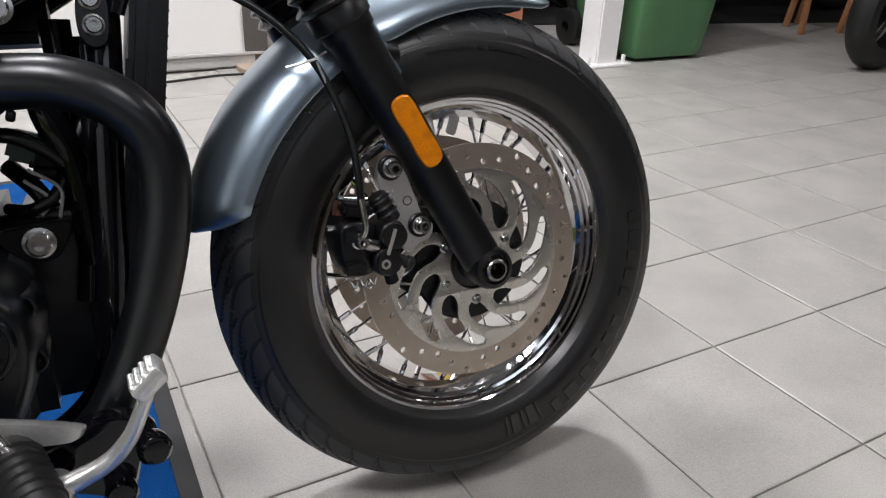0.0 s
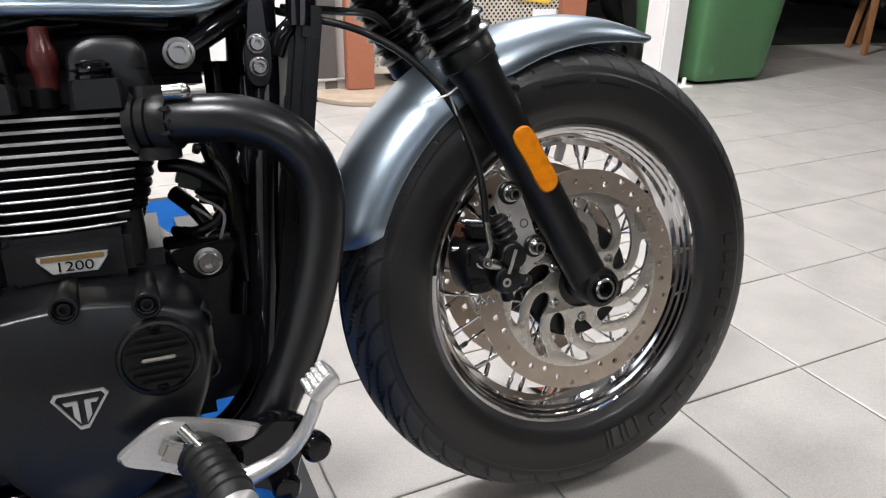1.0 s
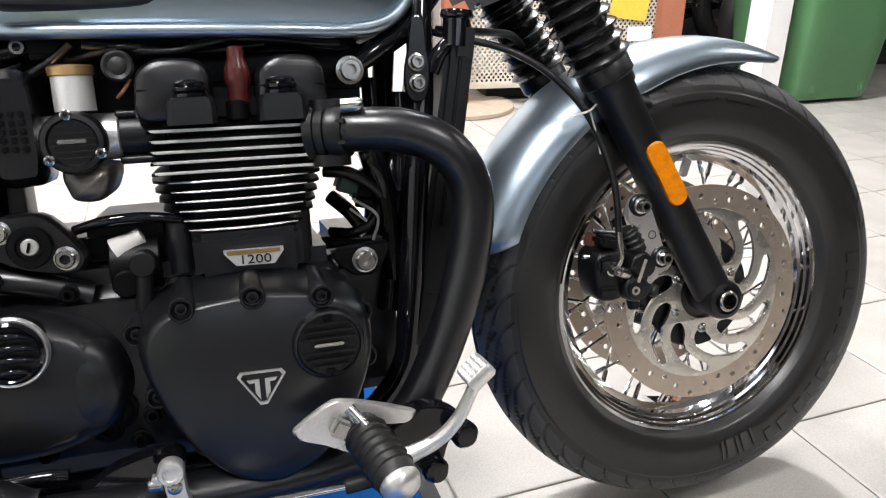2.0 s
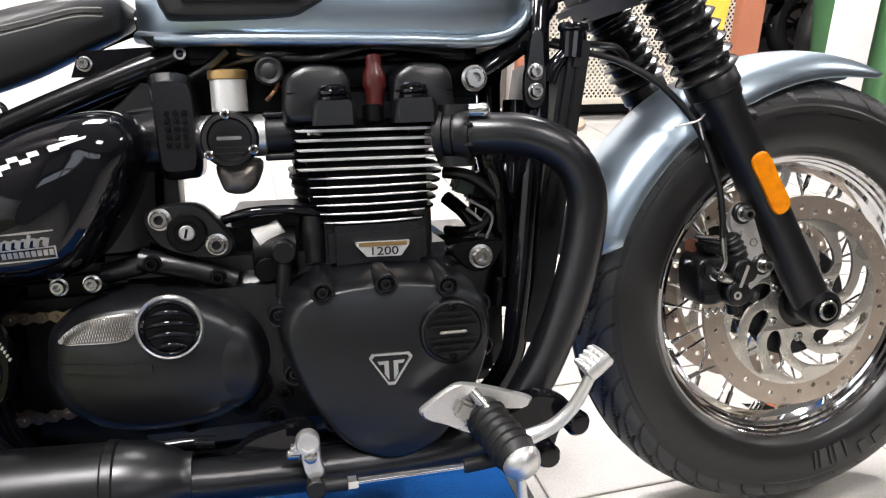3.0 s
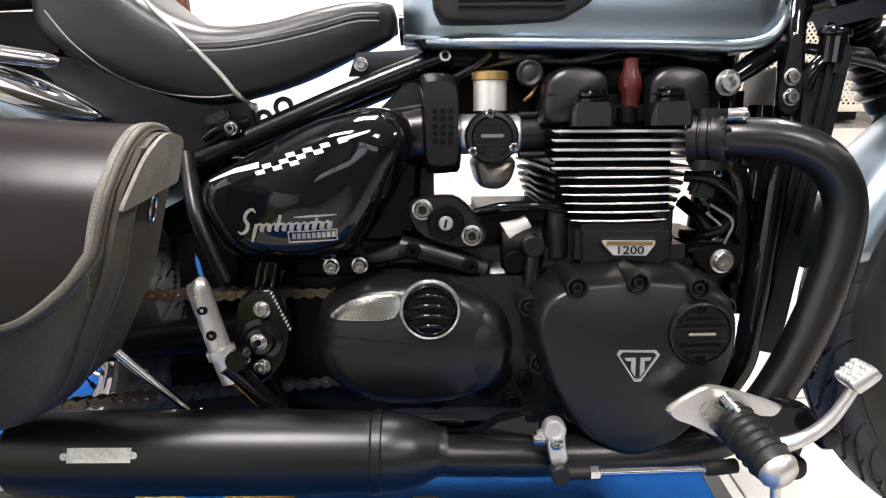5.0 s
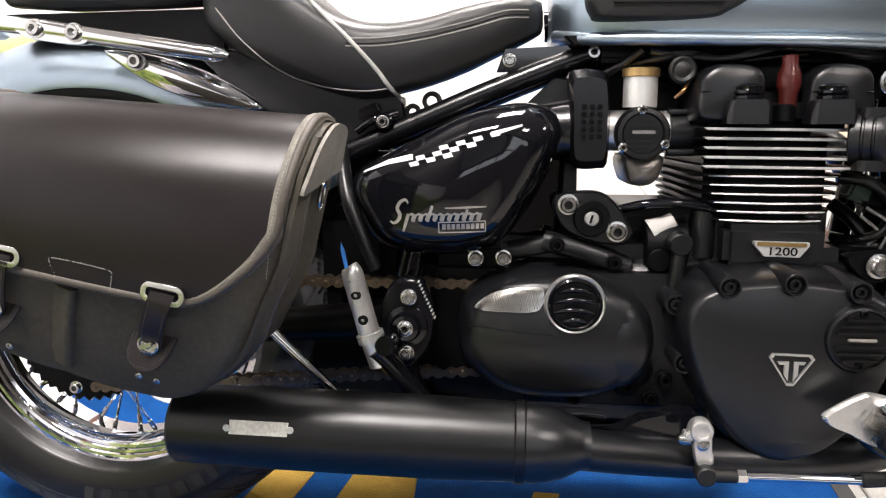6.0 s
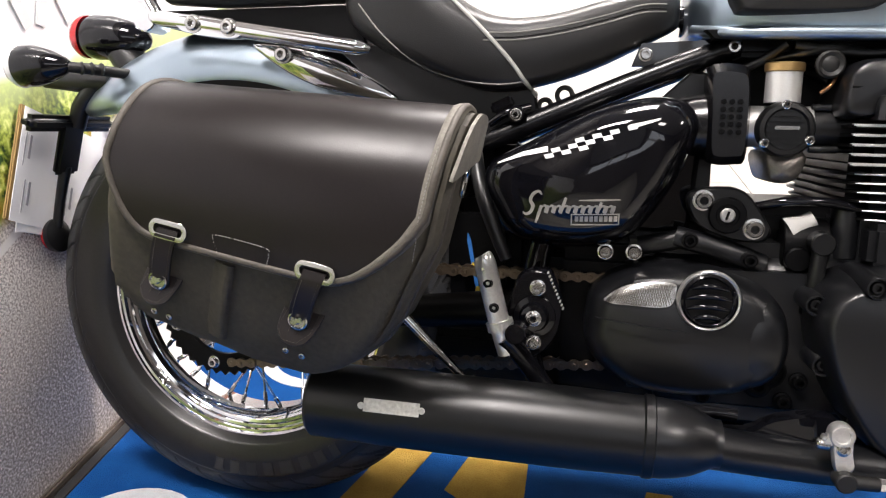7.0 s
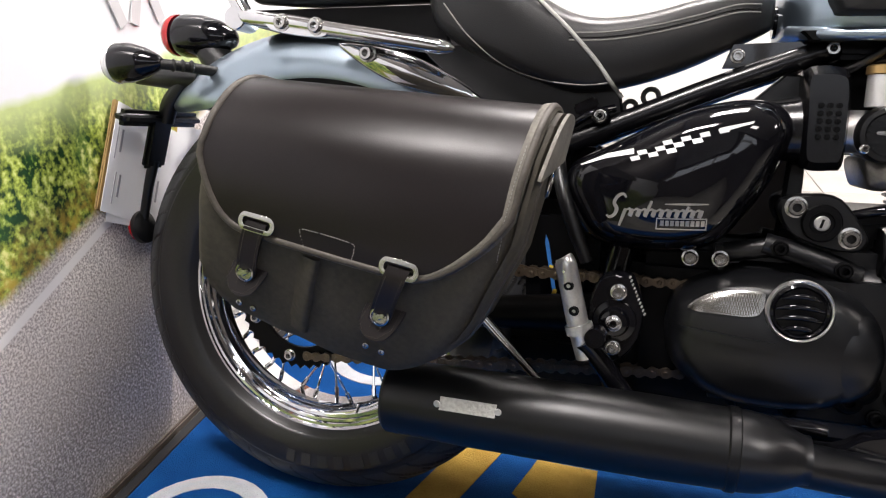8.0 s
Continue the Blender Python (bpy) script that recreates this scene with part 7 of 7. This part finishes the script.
part("d_ring", tube([BAG @ Vector((A1 + 0.006, -0.312 + 0.008 * math.cos(t), 0.228 + 0.014 * math.sin(t))) for t in [k * math.pi / 5 for k in range(11)]], 0.002, 8, 2), STEEL, bag)


def on_bag(a, b, out=0.008):
    b0 = b if b < 0.1 else 0.1 + (b - 0.1) * 0.2 / (0.182 + 0.13 * a)
    return BAG @ Vector((a, -bag_face(b0) - out - 0.008 * math.sin(math.pi * (a - A0) / (A1 - A0)), b))


FACE = BAG.to_3x3().to_4x4()
STRAPS = ((-0.135, 0.122), (0.0225, 0.119))
HANG = 0.25
for a, top in STRAPS:
    loop_ = [(math.copysign(min(abs(math.cos(t)) * 1.0, 1), math.cos(t)), math.sin(t)) for t in [2 * math.pi * k / 24 for k in range(24)]]
    oval = [(math.copysign(0.012, c) + 0.0085 * c if abs(c) > 0.05 else 0.0085 * c, 0.0095 * s) for c, s in loop_]
    hole = [(math.copysign(0.012, c) + 0.004 * c if abs(c) > 0.05 else 0.004 * c, 0.005 * s) for c, s in loop_]
    buckle = part("strap_loop", moved(cutout([oval, hole], -0.0015, 0.0015, 0.0004), Matrix.Translation(on_bag(a, top, 0.009)) @ FACE), STEEL, bag, "oval steel strap loop")
    pts = [on_bag(a, top + 0.001, 0.007), on_bag(a - HANG * 0.012, top - 0.012, 0.012), on_bag(a - HANG * 0.035, top - 0.035, 0.011), on_bag(a - HANG * 0.06, top - 0.06, 0.008), on_bag(a - HANG * 0.083, top - 0.083, 0.006)]
    rings = []
    line = spline(pts, 4)
    for i, p in enumerate(line):
        t = i / (len(line) - 1)
        w = 0.0115 * (1 if t < 0.72 else math.sqrt(max(0.02, 1 - ((t - 0.72) / 0.28) ** 2)))
        ex = FACE.to_3x3() @ Vector((1, 0, 0))
        ey = FACE.to_3x3() @ Vector((0, -1, 0))
        rings.append([p - ex * w, p - ex * w + ey * 0.0025, p + ex * w + ey * 0.0025, p + ex * w])
    strap = part("strap", loft(rings), LEATHER, bag, "black leather strap")
    patch = part("strap_patch", moved(prism(rounded([(-0.018, 0.02), (0.018, 0.02), (0.019, -0.015), (0.008, -0.028), (-0.008, -0.028), (-0.019, -0.015)], 4), 0.0, -0.002, 0.0008), Matrix.Translation(on_bag(a - HANG * (top - 0.062), 0.062, 0.002)) @ FACE @ pose(0, 0, 0, -18, 0, 0) @ pose(0, 0, 0, 0, 14, 0)), LEATHER, bag)
    stud = part("stud", lathe([(-0.002, 0.0105), (0.002, 0.0105), (0.0026, 0.009), (0.001, 0.0075), (0.001, 0.0035), (0.004, 0.0032), (0.0045, 0.0025), (0.0045, 0)], on_bag(a - HANG * (top - 0.062), 0.062, 0.0105), FACE.to_3x3() @ Vector((0, -1, -0.15)), 24), STEEL, bag, "steel turn stud")
    part("stud_bar", box(on_bag(a - HANG * (top - 0.062), 0.062, 0.015), (0.013, 0.004, 0.0045), (0, -15, 0), 0.001), STEEL, stud)
    for da, db in ((-0.02, 0.02), (-0.002, 0.018)):
        part("rivet", lathe([(0, 0.004), (0.0015, 0.0036), (0.0018, 0.002), (0.0004, 0.0018), (0.0004, 0)], on_bag(a + da - 0.012, db - 0.004, 0.002), FACE.to_3x3() @ Vector((0, -1, -0.3)), 14), STEEL, bag)
patch_o = rounded([(-0.086, 0.126), (-0.081, 0.131), (-0.032, 0.131), (-0.0265, 0.126), (-0.028, 0.116), (-0.033, 0.111), (-0.077, 0.111), (-0.082, 0.116)], 3)
bpy.context.view_layer.update()


def stitches(path, closed, step, length, r):
    """Thread laid along a line of (a, b) on the leather below it."""
    out, carry = [], 0.0
    pts = [Vector(p) for p in path]
    for p, q in zip(pts, pts[1:] + pts[:1] if closed else pts[1:]):
        d = (q - p).length
        s = carry
        while s < d:
            ends = []
            for e in (s, min(s + length, d)):
                w = BAG @ Vector((*p.lerp(q, e / d), 0)).xzy
                hits = [h[1].y for h in (o.ray_cast((w.x, -1, w.z), (0, 1, 0)) for o in SKINS) if h[0]]
                ends.append(Vector((w.x, min(hits) - r * 0.5, w.z)))
            out.append(tube(ends, r, 5))
            s += step
        carry = s - d
    return joined(*out)


SKINS = [flap, bag] + [o for o in bag.children if o.name.startswith("strap")] + [o for o in flap.children if o.name.startswith("edge_strip")]
part("stitching", stitches(patch_o, True, 0.0034, 0.0022, 0.0006), STITCH, flap, "stitched outline of a bare patch")
for a, top in STRAPS:
    for dx in (-0.0085, 0.0085):
        part("strap_stitching", stitches([(a - HANG * (top - b) + dx * k, b) for b, k in ((top - 0.01, 1), (0.075, 1), (0.046, 0.6))], False, 0.0034, 0.0022, 0.0004), WORN, bag)
    part("patch_stitching", stitches([(a - HANG * (top - b) + dx, b) for dx, b in ((-0.017, 0.08), (-0.018, 0.05), (-0.008, 0.038), (0.008, 0.038), (0.017, 0.05), (0.016, 0.08))], False, 0.0034, 0.0022, 0.0004), WORN, bag)
part("edge_stitching", stitches([(A1 - 0.015, 0.262), (A1 - 0.0145, 0.2), (A1 - 0.0145, 0.15)], False, 0.0036, 0.0022, 0.0005), STITCH, flap)


# ---------------------------------------------------------------- floor tiles and bricks
GRID = pose(2.378, 0.434, 0, 0, 0, 6.3)
PITCH = 0.31


def tile_mesh():
    h, b = PITCH / 2 - 0.002, 0.0025
    return loft([[(s * (h - k), t * (h - k), z) for s, t in ((-1, -1), (1, -1), (1, 1), (-1, 1))] for z, k in ((-0.006, 0), (-0.0012, 0), (0, b))])


floor = bpy.data.objects["floor"]
first, rest = None, []
for i in range(-13, 22):
    for j in range(-17, 24):
        m = GRID @ Matrix.Translation(((i + 0.5) * PITCH, (j + 0.5) * PITCH, 0.0006 * random.uniform(-1, 0)))
        p = m.translation
        if not (WALL_X + 0.16 < p.x < FAR_X - 0.1 and FRONT_Y + 0.1 < p.y < 7.0):
            continue
        if p.y > 2.5 and p.x < 1.6:
            continue
        if 0.9 < p.x < 5.2 and -0.75 < p.y < 3.3:
            if first is None:
                first = part("tile", tile_mesh(), TILE, floor, sharp=2)
                first.matrix_basis = m
            else:
                again(first, floor, m)
        else:
            rest.append(m)
bm = bmesh.new()
me = first.data
for m in rest:
    k = len(bm.verts)
    bm.from_mesh(me)
    bm.verts.ensure_lookup_table()
    for v in bm.verts[k:]:
        v.co = m @ v.co
tagged(part("tiles", bm, TILE, floor, sharp=2), kind="stuff")

wall = bpy.data.objects["wall_brick"]
brick = None
for j in range(0, 24):
    for i in range(5):
        x = -0.93 + 0.115 * i + (0.0575 if j % 2 else 0)
        if x > -0.52 or -0.75 < x < -0.6:
            continue
        m = Matrix.Translation((x, BACK_Y - 0.028, 0.3 + 0.037 * j))
        if brick is None:
            brick = part("brick", box((0, 0, 0), (0.107, 0.02, 0.03), bev=0.003, seg=1), BRICK, wall)
            brick.matrix_basis = m
        else:
            again(brick, wall, m)
structure("wall_pier", box((-0.62, BACK_Y - 0.06, 1.5), (0.14, 0.08, 3.0), bev=0.006), ORANGE, "plain terracotta pier in the brick wall")
